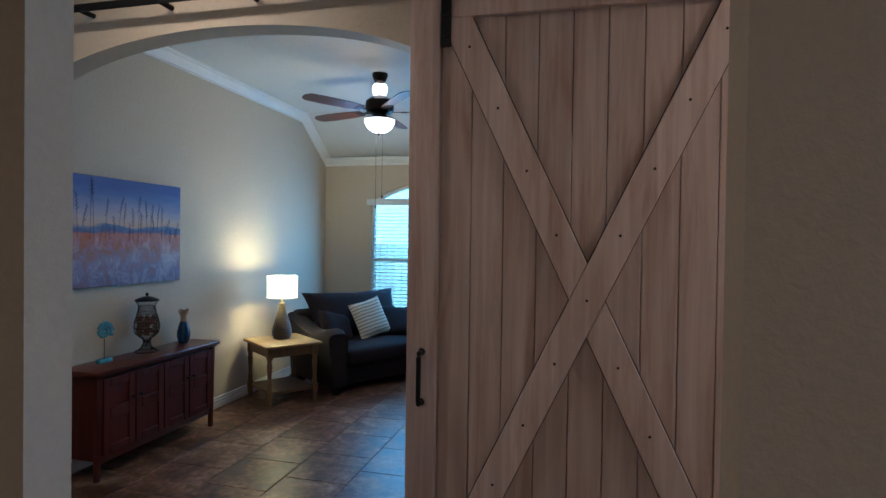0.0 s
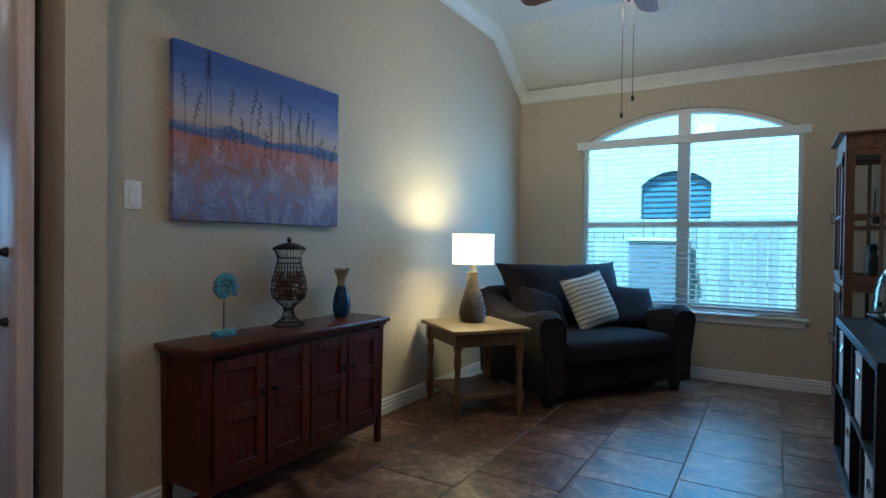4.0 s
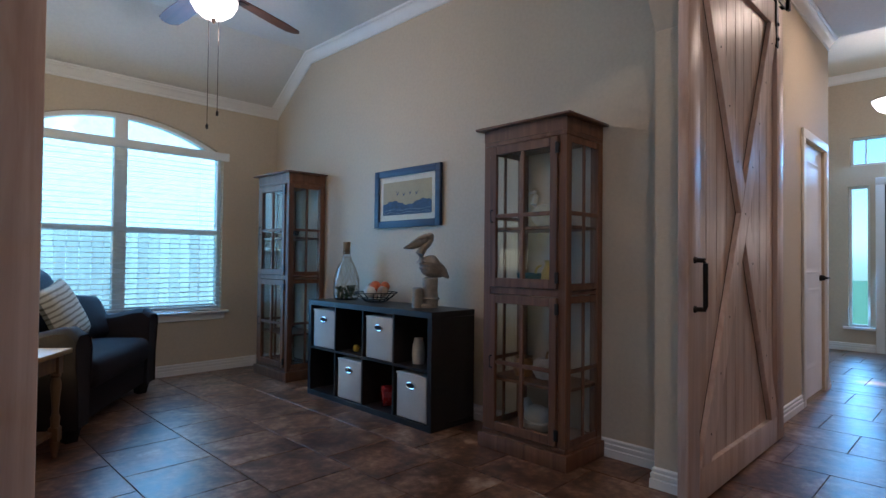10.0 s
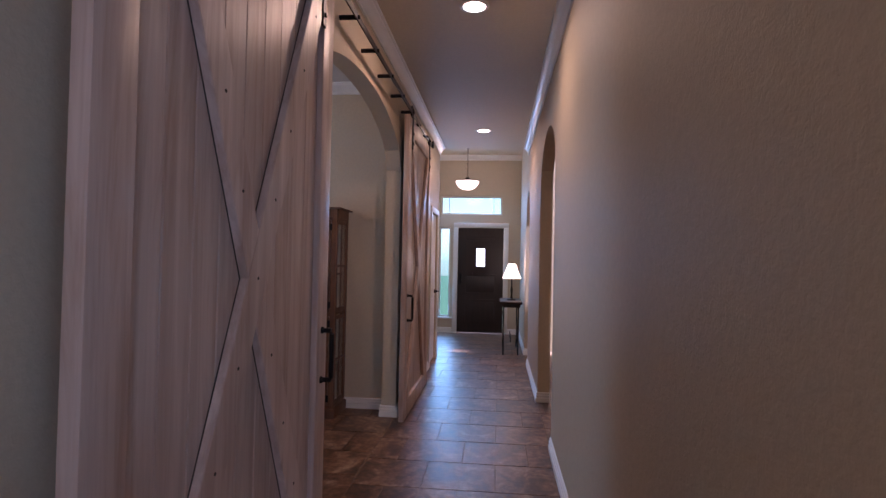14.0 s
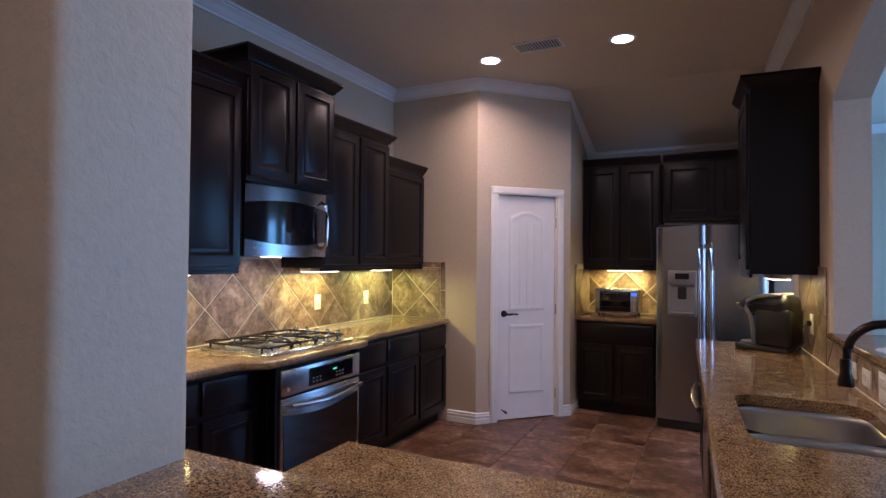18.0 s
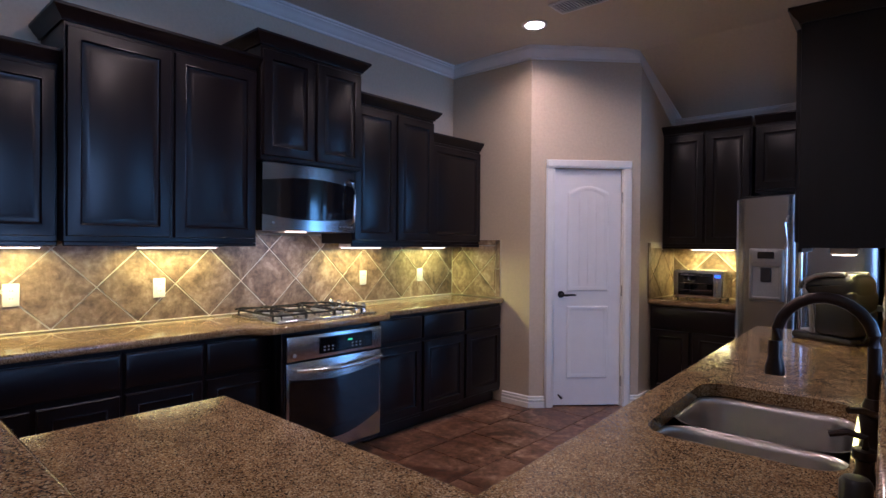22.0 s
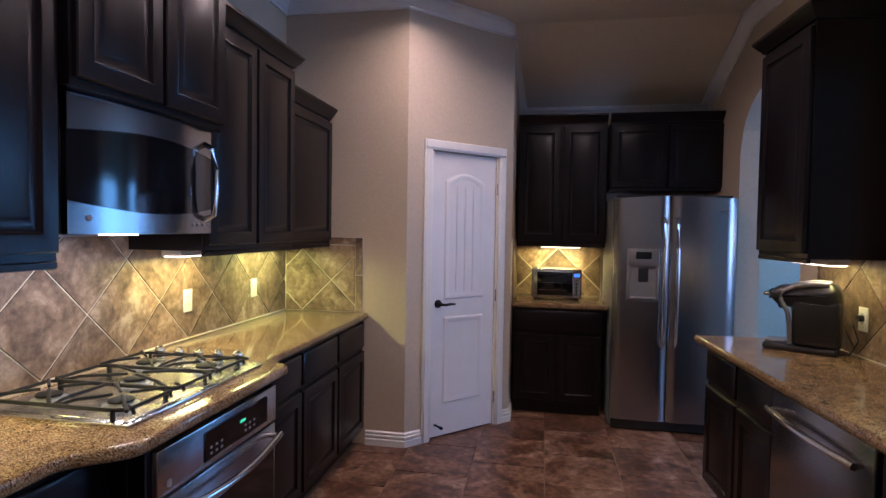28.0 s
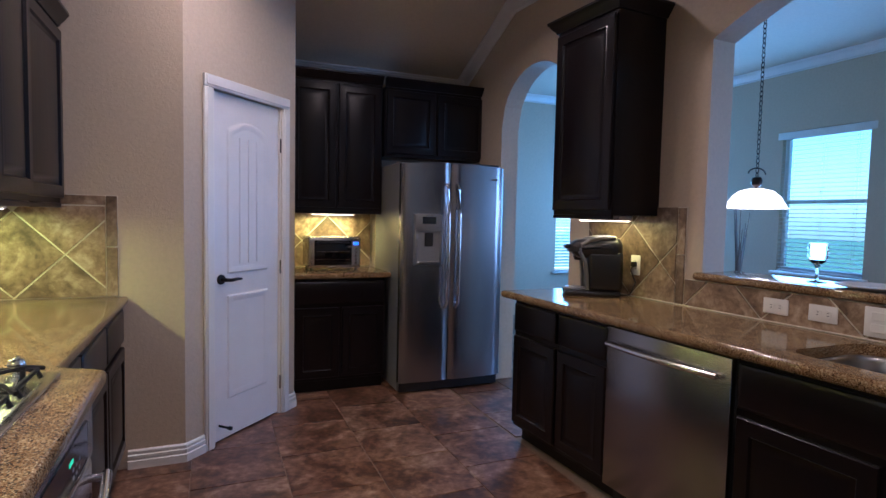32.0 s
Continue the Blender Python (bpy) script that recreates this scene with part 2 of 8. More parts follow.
BRONZE = simple("oil_rubbed_bronze", (0.035, 0.024, 0.02), 0.32, 0.85, vary=0.2, bump_strength=0.03)
CHERRY = wood("cherry_red_wood", (0.056, 0.0066, 0.0030), (0.125, 0.0185, 0.0075), "z", 1.0, 0.45, 22, 0.12, coat=0.03, gloss=0.25)
CHERRY_X = wood("cherry_red_wood_long", (0.056, 0.0085, 0.0043), (0.120, 0.0215, 0.010), "y", 1.0, 0.32, 22, 0.1, coat=0.15, gloss=0.35)
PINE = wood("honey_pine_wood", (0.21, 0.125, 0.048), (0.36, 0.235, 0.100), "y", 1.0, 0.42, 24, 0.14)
# Legs, aprons and shelf are darker than the tabletop.
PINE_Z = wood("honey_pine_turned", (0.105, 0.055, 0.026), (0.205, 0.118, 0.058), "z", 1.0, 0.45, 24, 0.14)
RUSTIC = wood("rustic_brown_wood", (0.105, 0.039, 0.020), (0.245, 0.110, 0.055), "z", 1.0, 0.5, 24, 0.2)
BLACKW = wood("black_brown_laminate", (0.0075, 0.0065, 0.0075), (0.016, 0.0135, 0.0145), "y", 1.0, 0.42, 40, 0.1)
ESPRESSO = wood("espresso_cabinet_wood", (0.0040, 0.0027, 0.0040), (0.0075, 0.0046, 0.0060), "z", 1.0, 0.29, 20, 0.15, gloss=0.33)
SOFA = simple("charcoal_fabric", (0.0165, 0.0105, 0.0135), 0.9, vary=0.2, scale=5, bump_scale=240, bump_strength=0.5, spec=0.25)
SOFA_ARM = simple("charcoal_fabric_worn", (0.020, 0.0138, 0.0160), 0.85, vary=0.2, scale=5, bump_scale=240, bump_strength=0.5, spec=0.3)
CANVAS = simple("white_canvas_bin", (0.62, 0.60, 0.57), 0.85, vary=0.05, bump_scale=300, bump_strength=0.4)
CHROME = simple("chrome", (0.75, 0.75, 0.76), 0.14, 1.0, vary=0.03, bump_strength=0)
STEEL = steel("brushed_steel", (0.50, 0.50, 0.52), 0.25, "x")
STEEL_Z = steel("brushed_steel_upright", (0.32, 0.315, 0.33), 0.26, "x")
STEEL_M = steel("dark_satin_steel", (0.34, 0.335, 0.34), 0.20, "x")
SINKST = steel("satin_sink_steel", (0.50, 0.48, 0.46), 0.28, "y")
BLACKG = simple("black_glass", (0.006, 0.006, 0.008), 0.05, vary=0.05, bump_strength=0, fine=0)
BLACKP = simple("black_plastic", (0.014, 0.014, 0.016), 0.3, vary=0.1, bump_strength=0.04)
GREYP = simple("grey_plastic", (0.22, 0.22, 0.23), 0.35, vary=0.05, bump_strength=0.03)
CAST = simple("cast_iron_grate", (0.012, 0.011, 0.011), 0.6, 0.0, vary=0.2, bump_strength=0.25, spec=0.2)
WHITEP = simple("white_plastic", (0.78, 0.76, 0.73), 0.35, vary=0.02, bump_strength=0, fine=0)
GRANITE = granite("brown_speckled_granite")
FLOOR_T = slate("brown_slate_tile", [(0.36, (0.028, 0.012, 0.007)), (0.445, (0.090, 0.038, 0.020)), (0.505, (0.165, 0.078, 0.043)), (0.565, (0.255, 0.142, 0.085)), (0.64, (0.40, 0.27, 0.185))], 0.365, 1.35, 0.16, 0.35)
GROUT_F = simple("tan_floor_grout", (0.27, 0.19, 0.135), 0.85, vary=0.15, bump_scale=200, bump_strength=0.3)
SPLASH = slate("brown_slate_splash", [(0.35, (0.085, 0.056, 0.034)), (0.44, (0.185, 0.122, 0.074)), (0.52, (0.29, 0.200, 0.128)), (0.64, (0.50, 0.39, 0.28))], 0.42, 2.0, 0.40, 0.45)
GROUT_S = simple("cream_grout", (0.74, 0.68, 0.56), 0.8, vary=0.1, bump_scale=200, bump_strength=0.3)
PANE = pane_glass("thin_cabinet_glass")
# The cool cast of daylight is put into the window panes' tint.
WPANE = pane_glass("tinted_window_glass", (0.66, 0.93, 1.0))
GLASS = glass("clear_glass", (0.96, 0.98, 0.98))
BLIND = simple("white_blind_slat", (0.80, 0.82, 0.82), 0.5, vary=0.02, bump_strength=0, fine=0)
SHADE = glow("lit_lamp_shade", (1.0, 0.87, 0.44), 1.7, (0.85, 0.80, 0.68))
FROST = glow("lit_frosted_glass", (1.0, 0.90, 0.74), 3.0, (0.9, 0.88, 0.85))
CANLIT = glow("lit_downlight", (1.0, 0.90, 0.74), 14.0)
WICKER = wood("brown_wicker", (0.030, 0.014, 0.006), (0.120, 0.060, 0.025), "z", 1.0, 0.33, 40, 0.2)
WICKER_D = simple("dark_wicker_core", (0.022, 0.011, 0.006), 0.6, vary=0.3, bump_strength=0.2)
BRASS = simple("brushed_brass", (0.62, 0.42, 0.13), 0.3, 0.9, vary=0.08, bump_strength=0.02)
CORK = simple("cork", (0.30, 0.19, 0.10), 0.8, vary=0.3, scale=30, bump_strength=0.3)
CORKS = simple("wine_corks", (0.22, 0.115, 0.07), 0.8, vary=0.5, scale=22, bump_strength=0.3)
BLUEV = simple("deep_blue_glaze", (0.012, 0.05, 0.13), 0.12, vary=0.35, scale=6, bump_strength=0.02)
TAN_GL = simple("sand_glaze", (0.34, 0.26, 0.19), 0.5, vary=0.3, scale=24, bump_strength=0.2)
TURQ = simple("weathered_turquoise_wood", (0.10, 0.30, 0.36), 0.6, vary=0.35, scale=14, bump_strength=0.3)
STONEW = simple("weathered_driftwood_carving", (0.33, 0.29, 0.25), 0.75, vary=0.3, scale=16, bump_scale=40, bump_strength=0.5)
FRAME_B = wood("blue_painted_frame", (0.012, 0.035, 0.085), (0.03, 0.075, 0.16), "y", 1.0, 0.5, 30, 0.2)
MATTE = simple("cream_mount_board", (0.72, 0.68, 0.58), 0.8, vary=0.03, bump_strength=0.02)
ROPE = simple("jute_rope", (0.36, 0.27, 0.17), 0.85, vary=0.25, scale=40, bump_strength=0.4)
MOSS = simple("dry_moss_filling", (0.07, 0.085, 0.035), 0.9, vary=0.5, scale=30, bump_strength=0.6)
SHELL = simple("white_shell", (0.66, 0.62, 0.56), 0.45, vary=0.15, scale=20, bump_strength=0.1)
ORANGE = simple("orange_decor_ball", (0.62, 0.14, 0.04), 0.6, vary=0.4, scale=30, bump_strength=0.4)
REDV = simple("red_glaze", (0.30, 0.02, 0.02), 0.25, vary=0.15, bump_strength=0)
PUMPKIN = simple("pumpkin_ceramic", (0.34, 0.17, 0.06), 0.4, vary=0.3, scale=14, bump_strength=0.1)
YELLOW = simple("yellow_ceramic", (0.50, 0.33, 0.03), 0.4, vary=0.2, bump_strength=0)
TEAL = simple("teal_fabric", (0.02, 0.12, 0.14), 0.8, vary=0.3, bump_strength=0.2)
FRONTD = wood("dark_mahogany_door", (0.012, 0.006, 0.005), (0.028, 0.012, 0.010), "z", 1.0, 0.32, 20, 0.1, coat=0.2)
FENCE = wood("grey_fence_board", (0.36, 0.34, 0.30), (0.60, 0.57, 0.50), "z", 1.0, 0.8, 18, 0.3)
BRICKM = simple("pale_house_brick", (0.74, 0.70, 0.64), 0.85, vary=0.2, scale=9, bump_strength=0.4)
GRASS = simple("lawn_grass", (0.06, 0.10, 0.035), 0.95, vary=0.35, scale=3, bump_strength=0.6)
LED_B = glow("blue_display", (0.05, 0.15, 1.0), 3.0, (0, 0, 0.02))
LED_G = glow("green_display", (0.1, 1.0, 0.4), 0.8, (0, 0.02, 0))
BLADE = wood("reddish_fan_blade_wood", (0.07, 0.022, 0.012), (0.15, 0.052, 0.028), "x", 1.0, 0.35, 24, 0.1)
# Dark colour for the shade in plank gaps and beside the braces.
SEAM_SHADE = simple("dark_seam_wood", (0.075, 0.050, 0.040), 0.8, vary=0.2, bump_strength=0)
SILVER = simple("silver_plastic", (0.30, 0.295, 0.29), 0.3, 0.6, vary=0.04, bump_strength=0)
STEEL_C = steel("satin_cooktop_steel", (0.60, 0.595, 0.59), 0.24, "x")

# ---- mesh helpers ----
def mesh_of(name, bm, mat, smooth=False):
    me = bpy.data.meshes.new(name)
    bmesh.ops.recalc_face_normals(bm, faces=bm.faces[:])
    bm.to_mesh(me)
    bm.free()
    me.materials.append(mat)
    if smooth:
        me.polygons.foreach_set("use_smooth", [True] * len(me.polygons))
        me.set_sharp_from_angle(angle=radians(38))
    return me


def part(name, bm, mat, parent, label="", smooth=True, m=None):
    ob = new(name, mesh_of(name, bm, mat, smooth))
    ob.parent = parent
    if m is not None:
        ob.matrix_basis = m
    if label:
        ob["label"] = label
    return ob


def solid(name, bm, mat, label, category, kind="", group="", smooth=True, m=None):
    """A thing, or a piece of the setting, of one mesh."""
    ob = new(name, mesh_of(name, bm, mat, smooth))
    if m is not None:
        ob.matrix_basis = m
    return tagged(ob, label, category, group, kind)


def thing(name, m, label, category, group="", kind=""):
    ob = new(name)
    ob.empty_display_size = 0.1
    ob.matrix_basis = m
    return tagged(ob, label, category, group, kind)


def BM():
    return bmesh.new()


def box(bm, x, y, z, bev=0.0, seg=2):
    """A box between the given pairs, with rounded edges."""
    r = bmesh.ops.create_cube(bm, size=1)
    for v in r["verts"]:
        v.co = Vector((x[0] + (v.co.x + 0.5) * (x[1] - x[0]), y[0] + (v.co.y + 0.5) * (y[1] - y[0]), z[0] + (v.co.z + 0.5) * (z[1] - z[0])))
    if bev:
        es = list({e for v in r["verts"] for e in v.link_edges})
        bmesh.ops.bevel(bm, geom=es, offset=bev, segments=seg, affect="EDGES", profile=0.5)
    return bm


def rod(bm, a, b, r0, r1=None, n=12):
    a, b = Vector(a), Vector(b)
    d = b - a
    m = Matrix.Translation((a + b) / 2) @ d.to_track_quat("Z", "Y").to_matrix().to_4x4()
    bmesh.ops.create_cone(bm, cap_ends=True, segments=n, radius1=r0, radius2=r0 if r1 is None else r1, depth=d.length, matrix=m)
    return bm


def lathe(bm, prof, n=24, c=(0, 0, 0)):
    """Turns a profile of (radius, height) about an upright axis."""
    rings = []
    for r, z in prof:
        if r < 1e-5:
            rings.append([bm.verts.new((c[0], c[1], c[2] + z))])
        else:
            rings.append([bm.verts.new((c[0] + r * math.cos(6.28318 * i / n), c[1] + r * math.sin(6.28318 * i / n), c[2] + z)) for i in range(n)])
    for p, q in zip(rings, rings[1:]):
        for i in range(n):
            j = (i + 1) % n
            vs = [p[i % len(p)], p[j % len(p)], q[j % len(q)], q[i % len(q)]]
            vs = [v for k, v in enumerate(vs) if v not in vs[:k]]
            if len(vs) > 2:
                bm.faces.new(vs)
    for ring in (rings[0], rings[-1]):
        if len(ring) > 2:
            bm.faces.new(ring)
    return bm


def tube(bm, pts, r, n=8, closed=False):
    """A round bar along points."""
    pts = [Vector(p) for p in pts]
    rings = []
    up = Vector((0, 0, 1))
    for i, p in enumerate(pts):
        a, b = pts[max(i - 1, 0)], pts[min(i + 1, len(pts) - 1)]
        if closed:
            a, b = pts[i - 1], pts[(i + 1) % len(pts)]
        d = (b - a).normalized()
        s = d.cross(up)
        if s.length < 0.15:
            s = d.cross(Vector((0, 1, 0)))
        s.normalize()
        t = s.cross(d)
        rr = r[i] if isinstance(r, (list, tuple)) else r
        rings.append([bm.verts.new(p + rr * (math.cos(6.28318 * k / n) * s + math.sin(6.28318 * k / n) * t)) for k in range(n)])
    pairs = list(zip(rings, rings[1:]))
    if closed:
        pairs.append((rings[-1], rings[0]))
    for p, q in pairs:
        for i in range(n):
            j = (i + 1) % n
            bm.faces.new((p[i], p[j], q[j], q[i]))
    if not closed:
        bm.faces.new(rings[0])
        bm.faces.new(rings[-1])
    return bm


def arc(c, r, a0, a1, n, plane="xz"):
    out = []
    for i in range(n + 1):
        a = radians(a0 + (a1 - a0) * i / n)
        u, v = r * math.cos(a), r * math.sin(a)
        out.append((c[0] + u, c[1], c[2] + v) if plane == "xz" else (c[0], c[1] + u, c[2] + v) if plane == "yz" else (c[0] + u, c[1] + v, c[2]))
    return out


def prism(bm, poly, axis, a, b):
    """A polygon of the two other axes' numbers, drawn out along one axis from a to b."""
    def place(u, v, w):
        return {"x": (w, u, v), "y": (u, w, v), "z": (u, v, w)}[axis]
    lo = [bm.verts.new(place(u, v, a)) for u, v in poly]
    hi = [bm.verts.new(place(u, v, b)) for u, v in poly]
    n = len(poly)
    bm.faces.new(lo)
    bm.faces.new(hi)
    for i in range(n):
        j = (i + 1) % n
        bm.faces.new((lo[i], lo[j], hi[j], hi[i]))
    return bm


def sweep(bm, prof, pts, close_ends=True):
    """Draws a profile of (out, up) along a level or sloping line of points; out is to the left of the way."""
    pts = [Vector(p) for p in pts]
    rings = []
    for i, p in enumerate(pts):
        d0 = (pts[i] - pts[i - 1]) if i else (pts[1] - pts[0])
        d1 = (pts[i + 1] - pts[i]) if i < len(pts) - 1 else d0
        h0, h1 = Vector((d0.x, d0.y, 0)).normalized(), Vector((d1.x, d1.y, 0)).normalized()
        s0, s1 = Vector((-h0.y, h0.x, 0)), Vector((-h1.y, h1.x, 0))
        s = (s0 + s1)
        s = s / max(0.3, s.length_squared / 2)
        rings.append([bm.verts.new(p + s * u + Vector((0, 0, v))) for u, v in prof])
    n = len(prof)
    for p, q in zip(rings, rings[1:]):
        for i in range(n):
            j = (i + 1) % n
            bm.faces.new((p[i], p[j], q[j], q[i]))
    if close_ends:
        bm.faces.new(rings[0])
        bm.faces.new(rings[-1])
    return bm


def clip(poly, lo, hi, axis):
    for bound, sign in ((lo, 1), (hi, -1)):
        out = []
        for i, p in enumerate(poly):
            q = poly[(i + 1) % len(poly)]
            a, b = sign * (p[axis] - bound), sign * (q[axis] - bound)
            if a >= 0:
                out.append(p)
            if (a >= 0) != (b >= 0):
                t = a / (a - b)
                out.append((p[0] + (q[0] - p[0]) * t, p[1] + (q[1] - p[1]) * t))
        poly = out
        if len(poly) < 3:
            return []
    return poly


def blob(bm, c, r, sub=3, wob=0.0, freq=3.0, seed=0.0):
    """A rounded lump with an uneven skin."""
    got = bmesh.ops.create_icosphere(bm, subdivisions=sub, radius=1)
    for v in got["verts"]:
        k = 1 + wob * noise.noise(v.co * freq + Vector((seed, seed * 2, 0)))
        v.co = Vector((c[0] + v.co.x * r[0] * k, c[1] + v.co.y * r[1] * k, c[2] + v.co.z * r[2] * k))
    return bm


def cushion(bm, w, d, h, n=10, puff=0.9, ears=0.07):
    """A stuffed square cushion lying flat, w by d, h thick."""
    for side in (1, -1):
        g = []
        for i in range(n + 1):
            row = []
            for j in range(n + 1):
                u, v = 2 * i / n - 1, 2 * j / n - 1
                t = max(0.0, (1 - u ** 4) * (1 - v ** 4)) ** 0.55
                pinch = 1 - ears * (1 - abs(u)) * abs(v) ** 3
                pin2 = 1 - ears * (1 - abs(v)) * abs(u) ** 3
                wrinkle = 0.06 * noise.noise(Vector((u * 2.3, v * 2.3, side * 3.1)))
                row.append(bm.verts.new((u * w / 2 * pin2, v * d / 2 * pinch, side * h / 2 * t * (puff + wrinkle))))
            g.append(row)
        for i in range(n):
            for j in range(n):
                bm.faces.new((g[i][j], g[i + 1][j], g[i + 1][j + 1], g[i][j + 1]))
    bmesh.ops.remove_doubles(bm, verts=bm.verts[:], dist=0.0008)
    return bm


def wall_run(name, axis, at, thick, lo, hi, z0, z1, openings, mat, label):
    """A wall along an axis ('x' or 'y'), its faces at `at` and `at + thick`, from lo to hi. Openings: (u0, u1, bottom, spring, rise);
    an opening with a rise has an arched head, a high rise an elliptical one."""
    bm = BM()

    def slab(u0, u1, a, b):
        if u1 - u0 < 1e-4 or b - a < 1e-4:
            return
        if axis == "x":
            box(bm, (u0, u1), (min(at, at + thick), max(at, at + thick)), (a, b))
        else:
            box(bm, (min(at, at + thick), max(at, at + thick)), (u0, u1), (a, b))
    u = lo
    for u0, u1, b, s, rise in sorted(openings):
        slab(u, u0, z0, z1)
        slab(u0, u1, z0, b)
        if rise <= 0:
            slab(u0, u1, s, z1)
        else:
            n, half, mid = 24, (u1 - u0) / 2, (u0 + u1) / 2
            rad = (half * half + rise * rise) / (2 * rise)
            line = []
            for i in range(n + 1):
                x = -half + 2 * half * i / n
                if rise >= 0.38:
                    zz = s + rise * math.sqrt(max(0, 1 - (x / half) ** 2))
                else:
                    zz = s + math.sqrt(max(0, rad * rad - x * x)) - (rad - rise)
                line.append((mid + x, zz))
            prism(bm, [(u0, z1)] + line + [(u1, z1)], "y" if axis == "x" else "x", at, at + thick)
        u = u1
    slab(u, hi, z0, z1)
    return solid(name, bm, mat, label, "wall", "structure", smooth=False)


def wall_grid(name, axis, at, thick, lo, hi, z0, z1, holes, mat, label):
    """A wall with any rectangular openings (u0, u1, bottom, top)."""
    bm = BM()
    us = sorted({lo, hi, *[h[0] for h in holes], *[h[1] for h in holes]})
    zs = sorted({z0, z1, *[h[2] for h in holes], *[h[3] for h in holes]})
    t = (min(at, at + thick), max(at, at + thick))
    for a, b in zip(us, us[1:]):
        for c, d in zip(zs, zs[1:]):
            if not any(h[0] <= a and b <= h[1] and h[2] <= c and d <= h[3] for h in holes):
                box(bm, *((t, (a, b), (c, d)) if axis == "y" else ((a, b), t, (c, d))))
    bmesh.ops.remove_doubles(bm, verts=bm.verts[:], dist=0.0005)
    return solid(name, bm, mat, label, "wall", "structure", smooth=False)


BASE_PROF = [(0, 0), (0.018, 0), (0.018, 0.042), (0.011, 0.047), (0.015, 0.056), (0.015, 0.070), (0.008, 0.075), (0.011, 0.083), (0.010, 0.092), (0.003, 0.098), (0, 0.100)]
CROWN_PROF = [(0, -0.100), (0.014, -0.100), (0.014, -0.086), (0.008, -0.082), (0.020, -0.072), (0.030, -0.050), (0.050, -0.032), (0.060, -0.026), (0.060, -0.018), (0.074, -0.014), (0.078, 0), (0, 0)]


def baseboard(pts, prof=BASE_PROF):
    return solid("baseboard", sweep(BM(), prof, pts), TRIM, "white painted moulded baseboard along the wall", "baseboard", "structure")


def crown(pts):
    return solid("trim", sweep(BM(), CROWN_PROF, pts), TRIM, "white painted crown moulding under the ceiling", "trim", "structure")

# ---- plan: metres; x along the hall to the front door, y into the study ----
SX0, SX1, SY0, SY1 = 0.27, 3.22, 0.13, 4.27       # study
HALL_Y = -1.30                                    # south side of the hall
CEIL_Z = 3.06
STUDY_LOW = 2.62                                  # ceiling at the study's window wall
SLOPE_Y = 3.62
KX = 0.135                                        # kitchen range wall
KS = -7.32                                        # kitchen far wall
KW = -3.145                                       # kitchen west wall
PY = -5.82                                        # pantry stub
WIN = (0.905, 2.655, 0.575, 2.065, 0.255)             # study window: x0, x1, sill, spring, rise
ARCH = (0.52, 2.99, 0.0, 2.20, 0.40)
FX = 8.88                                         # front door wall
HE = 6.20                                         # the hall's end at the entry
A1 = (2.32, 3.76)                                 # first arch of the hall's south wall
BL, BR = (-0.95, 0.518), (2.787, 4.29)              # barn doors
OV0, OV1 = -3.545, -4.31                           # oven
UPB, UPD, MWZ = -2.56, -5.15, 1.462
UT = (2.225, 2.42, 2.57, 2.395, 2.235)
UTF = 2.405
FR0, FR1, FRY = -2.175, -3.03, -6.48              # refrigerator
FANP, FAN_A = (1.74, 2.32), 20
SBY0, SBY1, SBH = 0.47, 1.63, 0.71
SHELL_Y, URN_Y, VASE_Y = 0.70, 1.09, 1.485
PAINT = (0.512, 1.532, 1.217, 1.978)
PRINT = (1.815, 2.583, 1.33, 1.792)
TABLE = (0.69, 2.50, 53)
LAMP = (0.645, 2.565)
LOVE = (1.14, 3.50, 56)
CAB1Y, CAB2Y, CUBEY, SWY = 0.53, 3.34, 1.45, 0.36

wall_run("wall_study_front", "x", 0.0, SY0, -7.0, HE, 0, 3.8, [ARCH, (5.30, 6.03, 0, 2.04, 0)], WALL, "beige textured wall with a wide arched opening")
wall_run("wall_study_left", "y", SX0 - 0.12, 0.12, SY0, SY1 + 0.16, 0, 3.3, [], WALL, "beige textured study wall")
wall_run("wall_study_right", "y", SX1, 0.12, SY0, SY1 + 0.16, 0, 3.3, [], WALL, "beige textured study wall")
wall_run("wall_study_window", "x", SY1, 0.16, SX0, SX1, 0, 3.3, [WIN], WALL, "beige textured wall round an arched window")
wall_run("wall_hall_south", "x", HALL_Y, -0.12, -1.395, FX, 0, 3.8, [(A1[0], A1[1], 0, 2.14, 0.44), (5.70, 6.55, 0, 2.0, 0.42)], WALL, "beige textured hall wall with arched openings")
wall_grid("wall_foyer_front", "y", FX, 0.16, HALL_Y - 0.12, 0.75, 0, 3.8, [(-0.985, -0.095, 0, 2.05), (0.05, 0.27, 0.30, 2.05), (-0.94, 0.25, 2.30, 2.66)], WALL, "beige entry wall round the front door")
wall_run("wall_foyer_left", "x", 0.62, 0.12, HE, FX, 0, 3.8, [], WALL, "beige textured entry wall")
wall_run("wall_foyer_return", "y", HE - 0.12, 0.12, 0.18, 0.74, 0, 3.8, [], WALL, "beige textured entry wall")
# room behind the hall's arches
wall_run("wall_side_room_west", "y", 0.6, -0.12, -4.4, HALL_Y - 0.12, 0, 3.3, [], WALL, "beige side room wall")
wall_run("wall_side_room_east", "y", 7.0, 0.12, -4.4, HALL_Y - 0.12, 0, 3.3, [], WALL, "beige side room wall")
wall_run("wall_side_room_back", "x", -4.4, -0.12, 0.6, 7.0, 0, 3.3, [], WALL, "beige side room wall")
# kitchen
wall_run("wall_kitchen_range", "y", KX, 0.12, KS, HALL_Y - 0.12, 0, 3.3, [], WALL, "beige kitchen wall behind the range")
